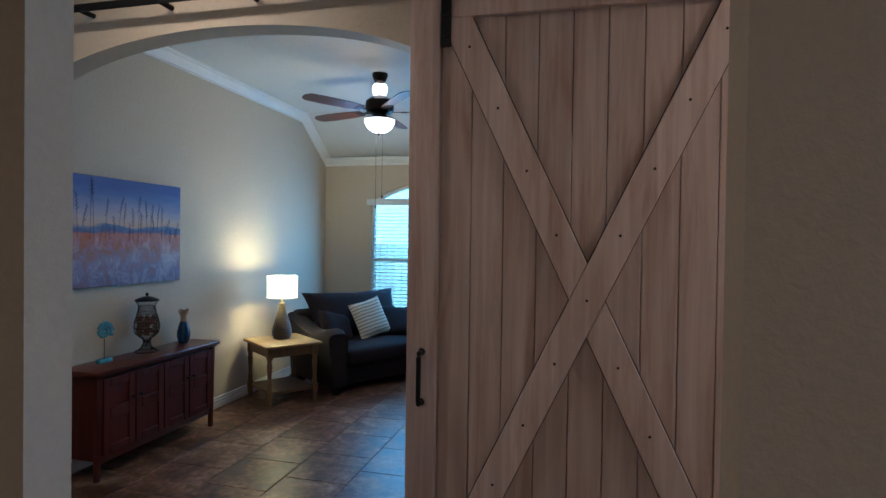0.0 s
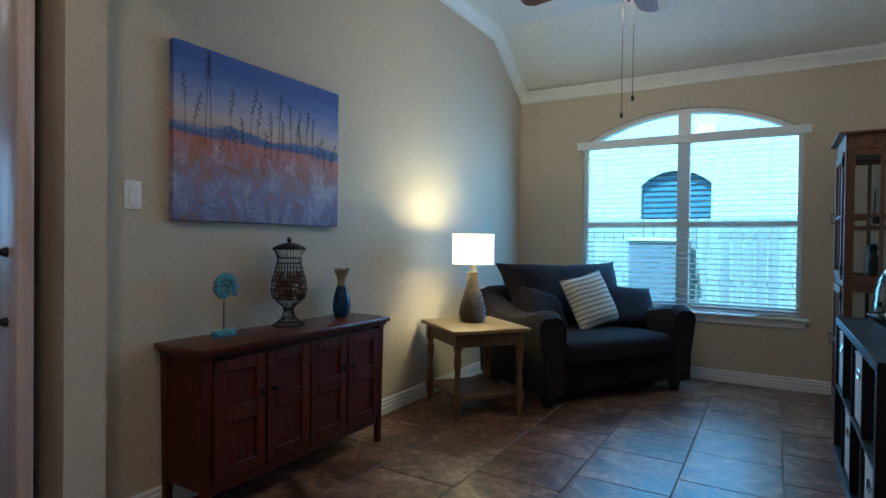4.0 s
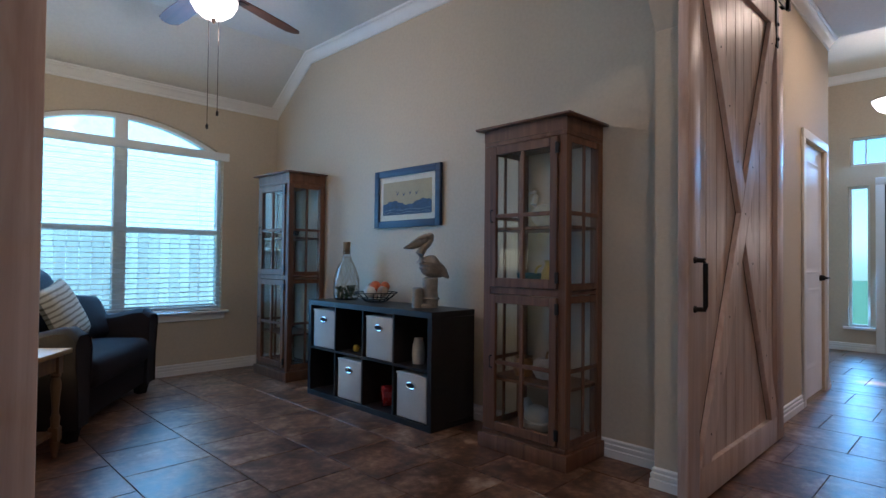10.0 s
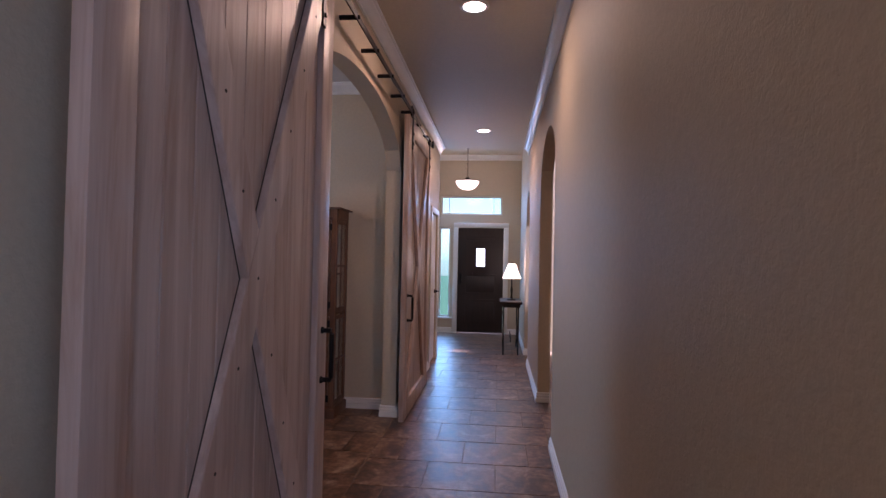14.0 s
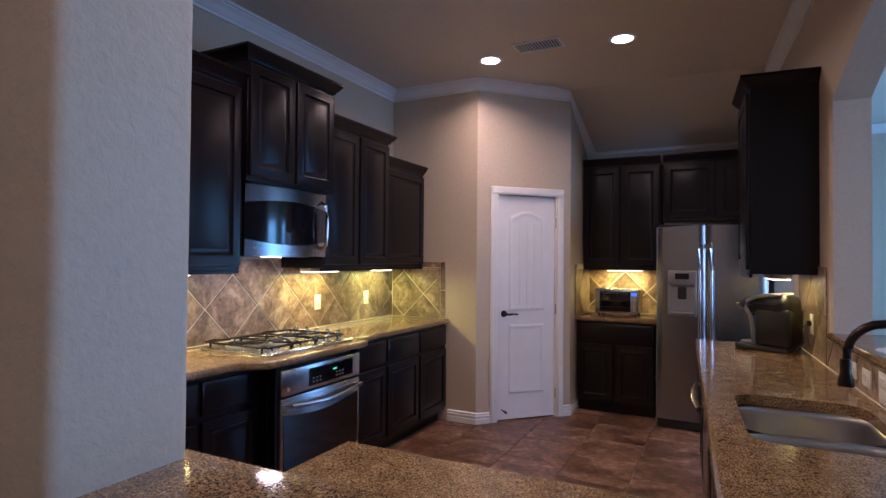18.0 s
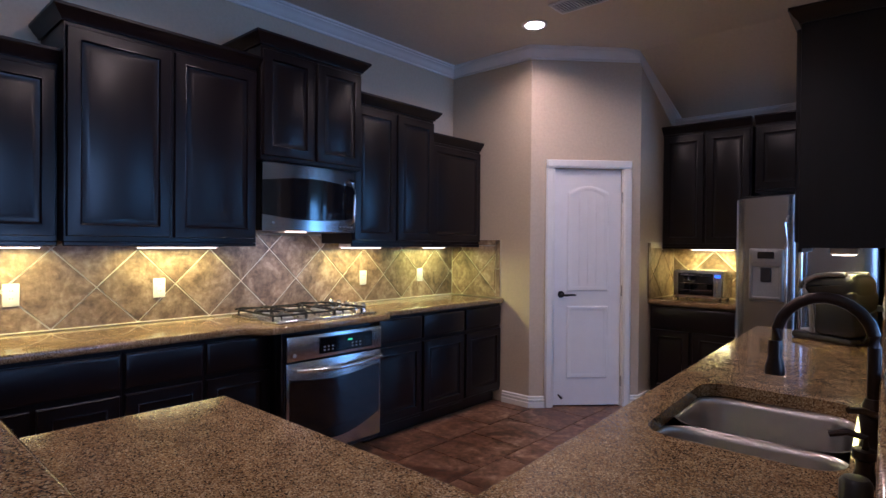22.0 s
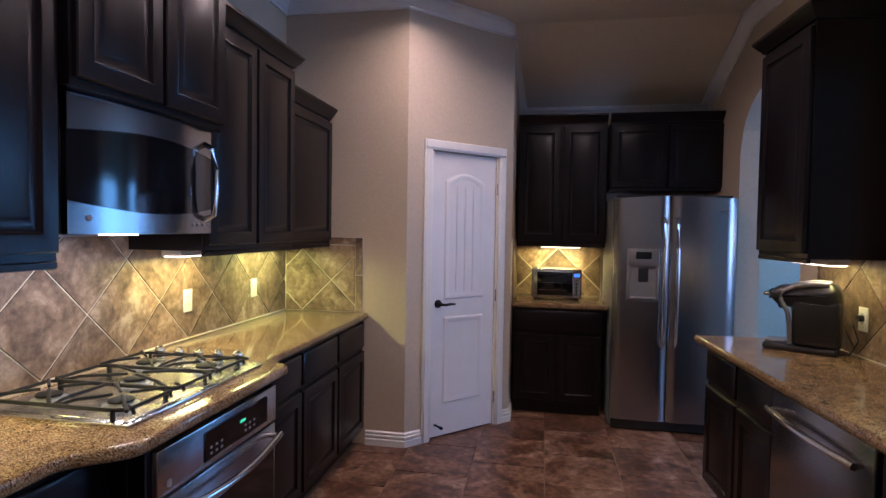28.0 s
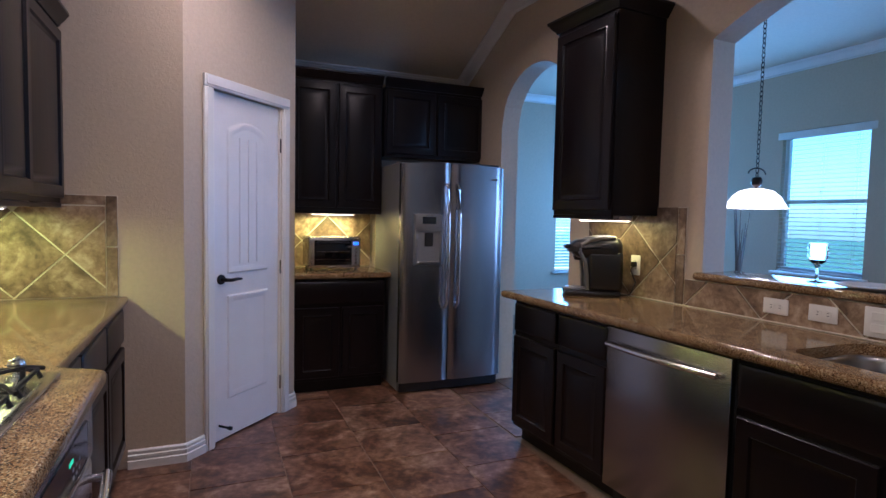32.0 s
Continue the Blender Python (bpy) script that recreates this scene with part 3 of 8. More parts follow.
wall_run("wall_kitchen_far", "x", KS, -0.14, KW - 0.2, KX + 0.12, 0, 3.3, [], WALL, "beige kitchen wall behind the refrigerator")
# the kitchen's west side stands a little askew
WROT = Matrix.Translation((KW, -5.45, 0)) @ Matrix.Rotation(radians(3.28), 4, "Z") @ Matrix.Translation((-KW, 5.45, 0))
WTAN = math.tan(radians(3.28))
wall_run("wall_kitchen_west", "y", KW, -0.16, KS, -2.03, 0, 3.3, [(-6.63, -5.72, 0, 2.08, 0.43), (-4.66, -2.035, 1.06, 2.27, 0.30)], WALL, "beige kitchen wall with an arch and a pass-through").matrix_world = WROT
bm = BM()
box(bm, (-1.845, -1.64), (-1.98, -1.745), (0, 3.3), 0.02, 3)
solid("pillar", bm, WALL, "beige textured square pillar standing beside the bar", "pillar", "structure")
# pantry: a stub, a slanting front with the door, and a return
P0, P1 = Vector((-0.745, PY, 0)), Vector((-1.41, PY - 0.69, 0))
bm = BM()
prism(bm, [(KX, PY), (P0.x, PY), (P0.x, PY - 0.12), (KX, PY - 0.12)], "z", 0, 3.3)
solid("wall_pantry_stub", bm, WALL, "beige textured pantry wall", "wall", "structure", smooth=False)
bm = BM()
prism(bm, [(P1.x, P1.y), (P1.x + 0.12, P1.y), (P1.x + 0.12, KS), (P1.x, KS)], "z", 0, 3.3)
solid("wall_pantry_return", bm, WALL, "beige textured pantry wall", "wall", "structure", smooth=False)
PD = (P1 - P0)
PLEN = PD.length
PM = Matrix.Translation(P0) @ Matrix.Rotation(math.atan2(PD.y, PD.x), 4, "Z")   # x along the slant, y to the pantry's outside left
D0, D1, DH = 0.20, 0.81, 2.045
bm = BM()
for u0, u1, z0, z1 in ((0, D0, 0, 3.3), (D1, PLEN, 0, 3.3), (D0, D1, DH, 3.3)):
    box(bm, (u0, u1), (0, 0.12), (z0, z1))
solid("wall_pantry_slant", bm, WALL, "beige textured slanting pantry wall", "wall", "structure", smooth=False, m=PM)

# floors, ceilings
bm = BM()
box(bm, (-7.2, FX + 0.3), (-9.5, SY1 + 0.2), (-0.2, -0.006))
solid("floor", bm, GROUT_F, "tan grouted floor under brown slate tiles", "floor", "structure", smooth=False)
bm = BM()
box(bm, (-7.2, HE), (-9.5, 0.18), (CEIL_Z, CEIL_Z + 0.2))
solid("ceiling", bm, CEIL, "plain beige hall and kitchen ceiling", "ceiling", "structure", smooth=False)
bm = BM()
box(bm, (HE, FX + 0.2), (-1.45, 0.8), (3.46, 3.64))
box(bm, (HE - 0.12, HE), (-1.42, 0.0), (CEIL_Z + 0.2, 3.46))
solid("ceiling_foyer", bm, CEIL, "plain raised entry ceiling", "ceiling", "structure", smooth=False)
bm = BM()
prism(bm, [(SY0, CEIL_Z), (SLOPE_Y, CEIL_Z), (SY1 + 0.0, STUDY_LOW), (SY1, STUDY_LOW + 0.2), (SLOPE_Y, CEIL_Z + 0.2), (SY0, CEIL_Z + 0.2)], "x", SX0, SX1)
solid("ceiling_study", bm, CEIL_W, "pale study ceiling sloping down to the window wall", "ceiling", "structure", smooth=False)
bm = BM()
prism(bm, [((PY - 0.65), CEIL_Z + 0.002), (KS, 2.60), (KS, 3.1), ((PY - 0.65), 3.1)], "x", P1.x, KW)
solid("ceiling_kitchen_slope", bm, CEIL, "beige ceiling sloping down to the far kitchen wall", "ceiling", "structure", smooth=False)

# mouldings
crown([(SX1, SY0, CEIL_Z), (SX1, SLOPE_Y, CEIL_Z), (SX1, SY1, STUDY_LOW)])
crown([(SX1, SY1, STUDY_LOW), (SX0, SY1, STUDY_LOW)])
crown([(SX0, SY1, STUDY_LOW), (SX0, SLOPE_Y, CEIL_Z), (SX0, SY0, CEIL_Z)])
crown([(HE, 0, CEIL_Z), (-7.0, 0, CEIL_Z)])
crown([(-1.395, HALL_Y - 0.12, CEIL_Z), (-1.395, HALL_Y, CEIL_Z), (HE, HALL_Y, CEIL_Z)])
crown([(FX, HALL_Y, 3.46), (FX, 0.62, 3.46)])
crown([(P1.x, KS, 2.60), (P1.x, (PY - 0.65), CEIL_Z), (P1.x, P1.y, CEIL_Z), (P0.x, P0.y, CEIL_Z), (KX, P0.y, CEIL_Z), (KX, HALL_Y - 0.12, CEIL_Z)])
crown([(KW, KS, 2.60), (P1.x, KS, 2.60)])
crown([tuple(WROT @ Vector(p)) for p in ((KW, -2.03, CEIL_Z), (KW, PY - 0.65, CEIL_Z), (KW, KS, 2.60))])
baseboard([(SX1, SY0, 0), (SX1, SY1, 0), (SX0, SY1, 0), (SX0, SY0, 0), (ARCH[0], SY0, 0), (ARCH[0], 0, 0), (-7.0, 0, 0)])
baseboard([(5.22, 0, 0), (ARCH[1], 0, 0), (ARCH[1], SY0, 0), (SX1, SY0, 0)])
baseboard([(HE, 0, 0), (6.10, 0, 0)])
baseboard([(-1.395, HALL_Y - 0.12, 0), (-1.395, HALL_Y, 0), (A1[0], HALL_Y, 0), (A1[0], HALL_Y - 0.12, 0)])
baseboard([(A1[1], HALL_Y - 0.12, 0), (A1[1], HALL_Y, 0), (5.70, HALL_Y, 0), (5.70, HALL_Y - 0.12, 0)])
baseboard([(6.55, HALL_Y - 0.12, 0), (6.55, HALL_Y, 0), (FX, HALL_Y, 0), (FX, -1.05, 0)])
baseboard([(FX, 0.0, 0), (FX, 0.62, 0), (HE, 0.62, 0)])
pe = P0 + PD.normalized() * (D0 - 0.07)
ps = P0 + PD.normalized() * (D1 + 0.07)
baseboard([tuple(pe), tuple(P0), (-0.47, P0.y, 0)])
baseboard([(P1.x, -6.80, 0), tuple(P1), tuple(ps)])

# breakfast and living side
WX, BS = -6.60, -9.30
wall_run("wall_breakfast_west", "y", WX, -0.16, BS, 0.18, 0, 3.3, [(-6.76, -5.88, 0.84, 2.34, 0), (-8.70, -7.82, 0.84, 2.34, 0), (-3.6, -2.2, 0.84, 2.34, 0)], WALL, "beige breakfast room wall with windows")
wall_run("wall_breakfast_south", "x", BS, -0.16, WX - 0.16, KW - 0.16, 0, 3.3, [(-6.34, -5.44, 0.60, 2.20, 0)], WALL, "beige breakfast room wall")
wall_run("wall_breakfast_east", "y", KW, -0.16, BS, KS - 0.14, 0, 3.3, [], WALL, "beige breakfast room wall")
crown([(WX, 0, CEIL_Z), (WX, BS, CEIL_Z), (KW - 0.16, BS, CEIL_Z)])

# ---- barn doors ----
def barn_door(x0, w, hinge_left, y=-0.06):
    h, hz = 2.64, 2.565
    ob = thing("barn_door", pose(x0, y, 0.015), "whitewashed plank barn door with an X brace, slid open on a black rail", "door", "sliding barn doors")
    st, n = 0.135, 9
    inner = w - 2 * st
    pw = inner / n
    bm0 = BM()
    box(bm0, (0.0013, pw - 0.0013), (-0.022, 0), (0.03, h - 0.03), 0.003, 1)
    # Dark sheet added behind the planks so their gaps read as shaded.
    part("back_board", box(BM(), (st, w - st), (0.0006, 0.005), (0.03, h - 0.03)), SEAM_SHADE, ob, "dark sheet added to shade the plank gaps", smooth=False)
    first = part("plank", bm0, BARN, ob)
    first.location = (st, 0, 0)
    for i in range(1, n):
        p = new("plank", first.data)
        p.parent, p.location = ob, (st + i * pw, 0, 0)
    for nm, xa, xb, za, zb in (("stile", 0, st, 0, h), ("stile", w - st, w, 0, h), ("top_rail", st, w - st, h - 0.15, h), ("bottom_rail", st, w - st, 0, 0.15)):
        part(nm, box(BM(), (xa + 0.001, xb - 0.001), (-0.046, -0.0), (za, zb), 0.004, 2), BARN_X if "stile" in nm else BARN, ob)
    cx, cz = w / 2, h / 2
    ex = w / 2 - st - 0.065
    ez = h / 2 - 0.15

    def brace(sx, lo, hi):
        """One brace, cut where it meets the frame; lo, hi: its stretch across the other brace's line."""
        d = Vector((sx * ex, ez)).normalized()
        s = Vector((-d.y, d.x)) * 0.062
        e = Vector((-ex, ez)).normalized() if sx > 0 else Vector((ex, ez)).normalized()
        nrm = Vector((-e.y, e.x))
        k = d.dot(nrm)
        ends = []
        for lim in (lo, hi):
            if abs(lim) > 1:
                ends.append([(d * lim + q) for q in (s, -s)])
            else:
                ends.append([(q + d * ((lim - q.dot(nrm)) / k)) for q in (s, -s)])
        pts = [ends[0][1], ends[1][1], ends[1][0], ends[0][0]]
        poly = [(cx + p.x, cz + p.y) for p in pts]
        poly = clip(clip(poly, st + 0.001, w - st - 0.001, 0), 0.151, h - 0.151, 1)
        bm = BM()
        lo_ = [bm.verts.new((u, -0.0225, v)) for u, v in poly]
        hi_ = [bm.verts.new((u, -0.050, v)) for u, v in poly]
        bm.faces.new(lo_), bm.faces.new(hi_)
        for i in range(len(poly)):
            j = (i + 1) % len(poly)
            bm.faces.new((lo_[i], lo_[j], hi_[j], hi_[i]))
        bmesh.ops.recalc_face_normals(bm, faces=bm.faces[:])
        bmesh.ops.bevel(bm, geom=[q for q in bm.edges if all(v in hi_ for v in q.verts)], offset=0.003, segments=1, affect="EDGES")
        part("brace", bm, BARN_X, ob, smooth=False)
        # The shaded seam is drawn as a dark strip, slightly wider than the brace.
        q = s.normalized() * 0.0045
        seam = [(cx + p.x + k * q.x, cz + p.y + k * q.y) for p, k in zip(pts, (-1, -1, 1, 1))]
        seam = clip(clip(seam, st + 0.001, w - st - 0.001, 0), 0.151, h - 0.151, 1)
        part("seam", prism(BM(), seam, "y", -0.0242, -0.0222), SEAM_SHADE, ob, "dark strip painted for the shaded seam along the brace", smooth=False)
        for i in range(9):
            u = -1.15 + i * 0.2875
            if (lo < -1 or u > 0.12) and (hi > 1 or u < -0.12):
                c = d * u
                part("nail", rod(BM(), (cx + c.x, -0.0505, cz + c.y), (cx + c.x, -0.0518, cz + c.y), 0.006, 0.005, 8), IRON, ob, "dark nail head")
    brace(1, -2, 2)
    off = 0.0635
    brace(-1, -2, -off)
    brace(-1, off, 2)
    hx = w - 0.07 if hinge_left else 0.07
    hd = part("handle", tube(BM(), [(hx, -0.05, 0.86), (hx, -0.088, 0.862), (hx, -0.092, 0.875), (hx, -0.092, 1.060), (hx, -0.088, 1.073), (hx, -0.05, 1.075)], 0.011, 10), IRON, ob, "black iron pull handle")
    for z in (0.86, 1.075):
        part("rosette", rod(BM(), (hx, -0.046, z), (hx, -0.056, z), 0.016, 0.013, 14), IRON, hd)
    for u in (0.16, w - 0.16):
        part("hanger_strap", box(BM(), (u - 0.022, u + 0.022), (-0.056, -0.0465), (hz - 0.20, hz + 0.16), 0.003, 1), IRON, ob, "black iron strap")
        part("hanger_wheel", rod(BM(), (u, -0.032, hz + 0.135), (u, -0.0455, hz + 0.135), 0.055, None, 20), IRON, ob, "black iron wheel")
        for z in (hz - 0.15, hz - 0.06, hz + 0.13):
            part("bolt", rod(BM(), (u, -0.0565, z), (u, -0.064, z), 0.011, None, 6), IRON, ob)
    return ob


barn_door(BL[0], BL[1] - BL[0], True, -0.082)
barn_door(BR[0], BR[1] - BR[0], False)
rail = thing("sliding_rail", pose(0, -0.025, 2.715), "long black iron sliding door rail on the hall wall", "door rail")
part("bar", box(BM(), (BL[0] - 0.15, BR[1] + 0.12), (-0.079, -0.071), (-0.02, 0.02), 0.002, 1), IRON, rail)
xx = BL[0] + 0.05
while xx < BR[1] + 0.1:
    part("standoff", rod(BM(), (xx, 0.025, 0), (xx, -0.071, 0), 0.014, None, 12), IRON, rail)
    part("bolt", rod(BM(), (xx, -0.0795, 0), (xx, -0.09, 0), 0.012, None, 6), IRON, rail)
    xx += 0.48
for xx in (BL[0] - 0.12, BR[1] + 0.09):
    part("end_stop", box(BM(), (xx - 0.02, xx + 0.02), (-0.10, -0.0795), (-0.03, 0.05), 0.004, 1), IRON, rail)


# ---- study window, blind, view ----
def arched_window():
    x0, x1, z0, zs, rise = WIN
    ob = tagged(new("window_1"), "white arched double window with a wooden sill", "window", "", "structure")
    ob.location = (0, SY1, 0)
    half, mid = (x1 - x0) / 2, (x0 + x1) / 2
    rad = (half * half + rise * rise) / (2 * rise)

    def top(x, inset=0.0):
        return zs + math.sqrt(max(0, (rad - inset) ** 2 - (x - mid) ** 2)) - (rad - rise)
    fw = 0.032
    for nm, xa, xb in (("jamb", x0, x0 + fw), ("jamb", x1 - fw, x1), ("mullion", mid - 0.05, mid + 0.05)):
        za = z0 + 0.001
        bm = BM()
        prism(bm, [(xa, za), (xb, za), (xb, top(xb if xa < mid - 0.1 else xa) - 0.012), (xa, top(xb if xa < mid - 0.1 else xa) - 0.012)], "y", 0.05, 0.12)
        part(nm, bm, TRIM, ob, smooth=False)
    bm = BM()
    n = 28
    poly = [(x0 + (x1 - x0) * i / n, top(x0 + (x1 - x0) * i / n)) for i in range(n + 1)]
    inner = [(x0 + fw + (x1 - x0 - 2 * fw) * i / n, top(x0 + fw + (x1 - x0 - 2 * fw) * i / n, fw) - 0.004) for i in range(n + 1)]
    for i in range(n):
        q = [poly[i], poly[i + 1], inner[i + 1], inner[i]]
        prism(bm, q, "y", 0.045, 0.125)
    part("arched_head", bm, TRIM, ob, smooth=False)
    for xa, xb in ((x0 + fw, mid - 0.05), (mid + 0.05, x1 - fw)):
        zm = z0 + (zs - z0) * 0.50
        for nm, za, zb, yy in (("bottom_rail", z0, z0 + 0.06, 0.06), ("meeting_rail", zm - 0.022, zm + 0.022, 0.06), ("transom_rail", zs - 0.02, zs + 0.035, 0.055)):
            part(nm, box(BM(), (xa, xb), (yy, yy + 0.05), (za, zb), 0.004, 1), TRIM, ob)
        for za, zb in ((z0 + 0.06, zm - 0.022), (zm + 0.022, zs - 0.02)):
            p = part("pane", box(BM(), (xa + 0.002, xb - 0.002), (0.082, 0.086), (za, zb)), WPANE, ob, smooth=False)
            p.visible_shadow = False
        bm = BM()
        m = 12
        pts = [(xa + (xb - xa) * i / m, top(xa + (xb - xa) * i / m, fw) - 0.006) for i in range(m + 1)]
        pts = [(u, max(v, zs + 0.036)) for u, v in pts]
        prism(bm, [(xa, zs + 0.035)] + pts + [(xb, zs + 0.035)], "y", 0.082, 0.086)
        p = part("pane", bm, WPANE, ob, smooth=False)
        p.visible_shadow = False
    part("sill", box(BM(), (x0 - 0.06, x1 + 0.06), (-0.05, 0.05), (z0 - 0.025, z0), 0.006, 2), TRIM, ob, "white wooden sill")
    part("apron", box(BM(), (x0 - 0.03, x1 + 0.03), (-0.018, 0), (z0 - 0.085, z0 - 0.025), 0.005, 1), TRIM, ob)
    return ob


def blind(x0, x1, z0, z1, y, axis="x", m=None, label="white slatted blind lowered over the window, slats open"):
    ob = thing("window_blind", m or pose(0, y, 0), label, "blind", "window blinds")
    v = part("valance", box(BM(), (x0 - 0.06, x1 + 0.06), (-0.03, 0.02), (z1 - 0.02, z1 + 0.055), 0.006, 2), BLIND, ob, "white moulded headrail")
    n = int((z1 - z0 - 0.05) / 0.0445)
    bm0 = BM()
    for i in range(1):
        box(bm0, (x0, x1), (-0.023, 0.023), (-0.0012, 0.0012))
    me = mesh_of("slat", bm0, BLIND)
    for i in range(n):
        s = new("slat", me)
        s.parent = ob
        s.matrix_basis = pose(0, 0, z0 + 0.045 + i * 0.0445, 7)
    part("bottom_rail", box(BM(), (x0, x1), (-0.024, 0.024), (z0 + 0.004, z0 + 0.02), 0.004, 1), BLIND, ob)
    for f in (0.12, 0.5, 0.88):
        for yy in (-0.025, 0.025):
            part("ladder_cord", rod(BM(), (x0 + (x1 - x0) * f, yy, z0 + 0.02), (x0 + (x1 - x0) * f, yy, z1), 0.0012, None, 5), BLIND, ob)
    part("wand", rod(BM(), (x0 + 0.05, -0.04, z1 - 0.85), (x0 + 0.05, -0.04, z1), 0.004, None, 6), BLIND, ob)
    return ob


arched_window()
blind(WIN[0] + 0.01, WIN[1] - 0.01, WIN[2] + 0.002, WIN[3] - 0.03, SY1 - 0.055 + 0.06)
area_lamp("study_window_daylight", look((1.6, SY1 - 0.06, 1.3), (1.6, 0, 1.1)), 1.5, 1.5, 33, DAY)


FAN_Z = CEIL_Z


def fan():
    ob = thing("ceiling_fan", pose(FANP[0], FANP[1], FAN_Z), "dark bronze ceiling fan with a lit frosted bowl and pull chains", "ceiling fan")
    part("canopy", lathe(BM(), [(0, 0), (0.07, 0), (0.072, -0.02), (0.05, -0.07), (0.02, -0.09), (0, -0.09)]), BRONZE, ob)
    part("downrod", rod(BM(), (0, 0, -0.08), (0, 0, -0.22), 0.012), BRONZE, ob)
    part("motor_housing", lathe(BM(), [(0, -0.20), (0.05, -0.20), (0.09, -0.22), (0.125, -0.25), (0.13, -0.30), (0.12, -0.34), (0.08, -0.36), (0, -0.36)]), BRONZE, ob)
    part("light_collar", lathe(BM(), [(0, -0.36), (0.06, -0.36), (0.065, -0.40), (0.14, -0.405), (0.145, -0.415), (0, -0.415)]), BRONZE, ob)
    part("glass_bowl", lathe(BM(), [(0.138, -0.416), (0.135, -0.44), (0.11, -0.485), (0.07, -0.515), (0.02, -0.53), (0, -0.53)]), FROST, ob, "lit frosted glass bowl")
    part("finial", lathe(BM(), [(0, -0.528), (0.016, -0.53), (0.012, -0.545), (0.006, -0.56), (0, -0.562)], 12), BRONZE, ob)
    # Glowing white cylinder between canopy and motor housing.
    part("upper_glass", lathe(BM(), [(0.03, -0.092), (0.058, -0.100), (0.070, -0.125), (0.066, -0.165), (0.052, -0.198), (0.045, -0.203)]), FROST, ob, "glowing white cylinder above the blades")
    blade = BM()
    outline = [(0.19, -0.05), (0.32, -0.064), (0.56, -0.072), (0.71, -0.064), (0.75, -0.03), (0.755, 0.0), (0.75, 0.03), (0.71, 0.064), (0.56, 0.072), (0.32, 0.064), (0.19, 0.05)]
    prism(blade, outline, "z", -0.003, 0.003)
    bme = mesh_of("blade", blade, BLADE, False)
    ar = BM()
    box(ar, (0.10, 0.22), (-0.018, 0.018), (-0.006, 0.0), 0.003, 1)
    box(ar, (0.19, 0.25), (-0.04, 0.04), (-0.009, -0.004), 0.003, 1)
    ame = mesh_of("blade_arm", ar, BRONZE)
    for k in range(5):
        b = new("blade", bme)
        b.parent = ob
        b.matrix_basis = pose(0, 0, -0.335, 0, 0, FAN_A + 72 * k) @ pose(0, 0, 0, 11)
        a = new("blade_arm", ame)
        a.parent = ob
        a.matrix_basis = pose(0, 0, -0.335, 0, 0, FAN_A + 72 * k) @ pose(0, 0, 0, 11)
    for dx, ln in ((-0.03, 0.77), (0.03, 0.68)):
        ch = part("pull_chain", rod(BM(), (dx, 0.0, -0.41), (dx, 0, -0.41 - ln), 0.0018, None, 6), BRONZE, ob)
        part("fob", lathe(BM(), [(0, -0.03), (0.008, -0.025), (0.009, -0.005), (0.004, 0.005), (0, 0.006)], 10, (dx, 0, -0.41 - ln)), FRONTD, ch)
    return ob


fan()
point_lamp("fan_bulb", (FANP[0], FANP[1], CEIL_Z - 0.60), 19, (1.0, 0.80, 0.56), 0.1)


# ---- sideboard ----
def sideboard(x0, y0, y1, depth, h):
    L = y1 - y0
    ob = thing("sideboard", pose(x0, y0, 0), "cherry-red wooden sideboard with four panelled doors on short tapered legs", "sideboard")
    part("top", box(BM(), (0, depth + 0.025), (-0.03, L + 0.03), (h - 0.028, h), 0.007, 2), CHERRY_X, ob)
    part("moulding", box(BM(), (0, depth + 0.010), (-0.012, L + 0.012), (h - 0.045, h - 0.028), 0.005, 1), CHERRY_X, ob)
    part("carcass", box(BM(), (0.005, depth - 0.02), (0.01, L - 0.01), (0.13, h - 0.045), 0.003, 1), CHERRY, ob)
    for y in (0.0, L - 0.045):
        for x in (0.0, depth - 0.045):
            bm = box(BM(), (x, x + 0.045), (y, y + 0.045), (0, h - 0.045), 0.003, 1)
            for v in bm.verts:
                if v.co.z < 0.01:
                    v.co.y += (y + 0.0225 - v.co.y) * 0.35
                    v.co.x += (x + 0.0225 - v.co.x) * 0.35
            part("leg", bm, CHERRY, ob)
    dw = (L - 0.09) / 4
    for i in range(4):
        ya, yb = 0.045 + i * dw + 0.004, 0.045 + (i + 1) * dw - 0.004
        za, zb = 0.16, h - 0.06
        d = part("door", box(BM(), (depth - 0.02, depth - 0.006), (ya, yb), (za, zb), 0.002, 1), CHERRY, ob)
        s = 0.052
        for nm, p, q, r, t in (("stile", ya, ya + s, za, zb), ("stile", yb - s, yb, za, zb), ("rail", ya + s, yb - s, zb - s, zb), ("rail", ya + s, yb - s, za, za + s), ("rail", ya + s, yb - s, (za + zb) / 2 - 0.02, (za + zb) / 2 + 0.05)):
            part(nm, box(BM(), (depth - 0.007, depth + 0.004), (p, q), (r, t), 0.003, 1), CHERRY, d)
        ky = yb - 0.03 if i % 2 == 0 else ya + 0.03
        part("knob", lathe(BM(), [(0, 0.026), (0.010, 0.024), (0.013, 0.016), (0.007, 0.008), (0.006, 0), (0, 0)], 12), BRONZE, d, "small round metal knob", m=pose(depth + 0.004, ky, (za + zb) / 2 + 0.08, 0, 90))
    part("plinth_rail", box(BM(), (depth - 0.03, depth - 0.012), (0.045, L - 0.045), (0.11, 0.155), 0.003, 1), CHERRY_X, ob)
    return ob


sideboard(SX0 + 0.015, SBY0, SBY1, 0.285, SBH)


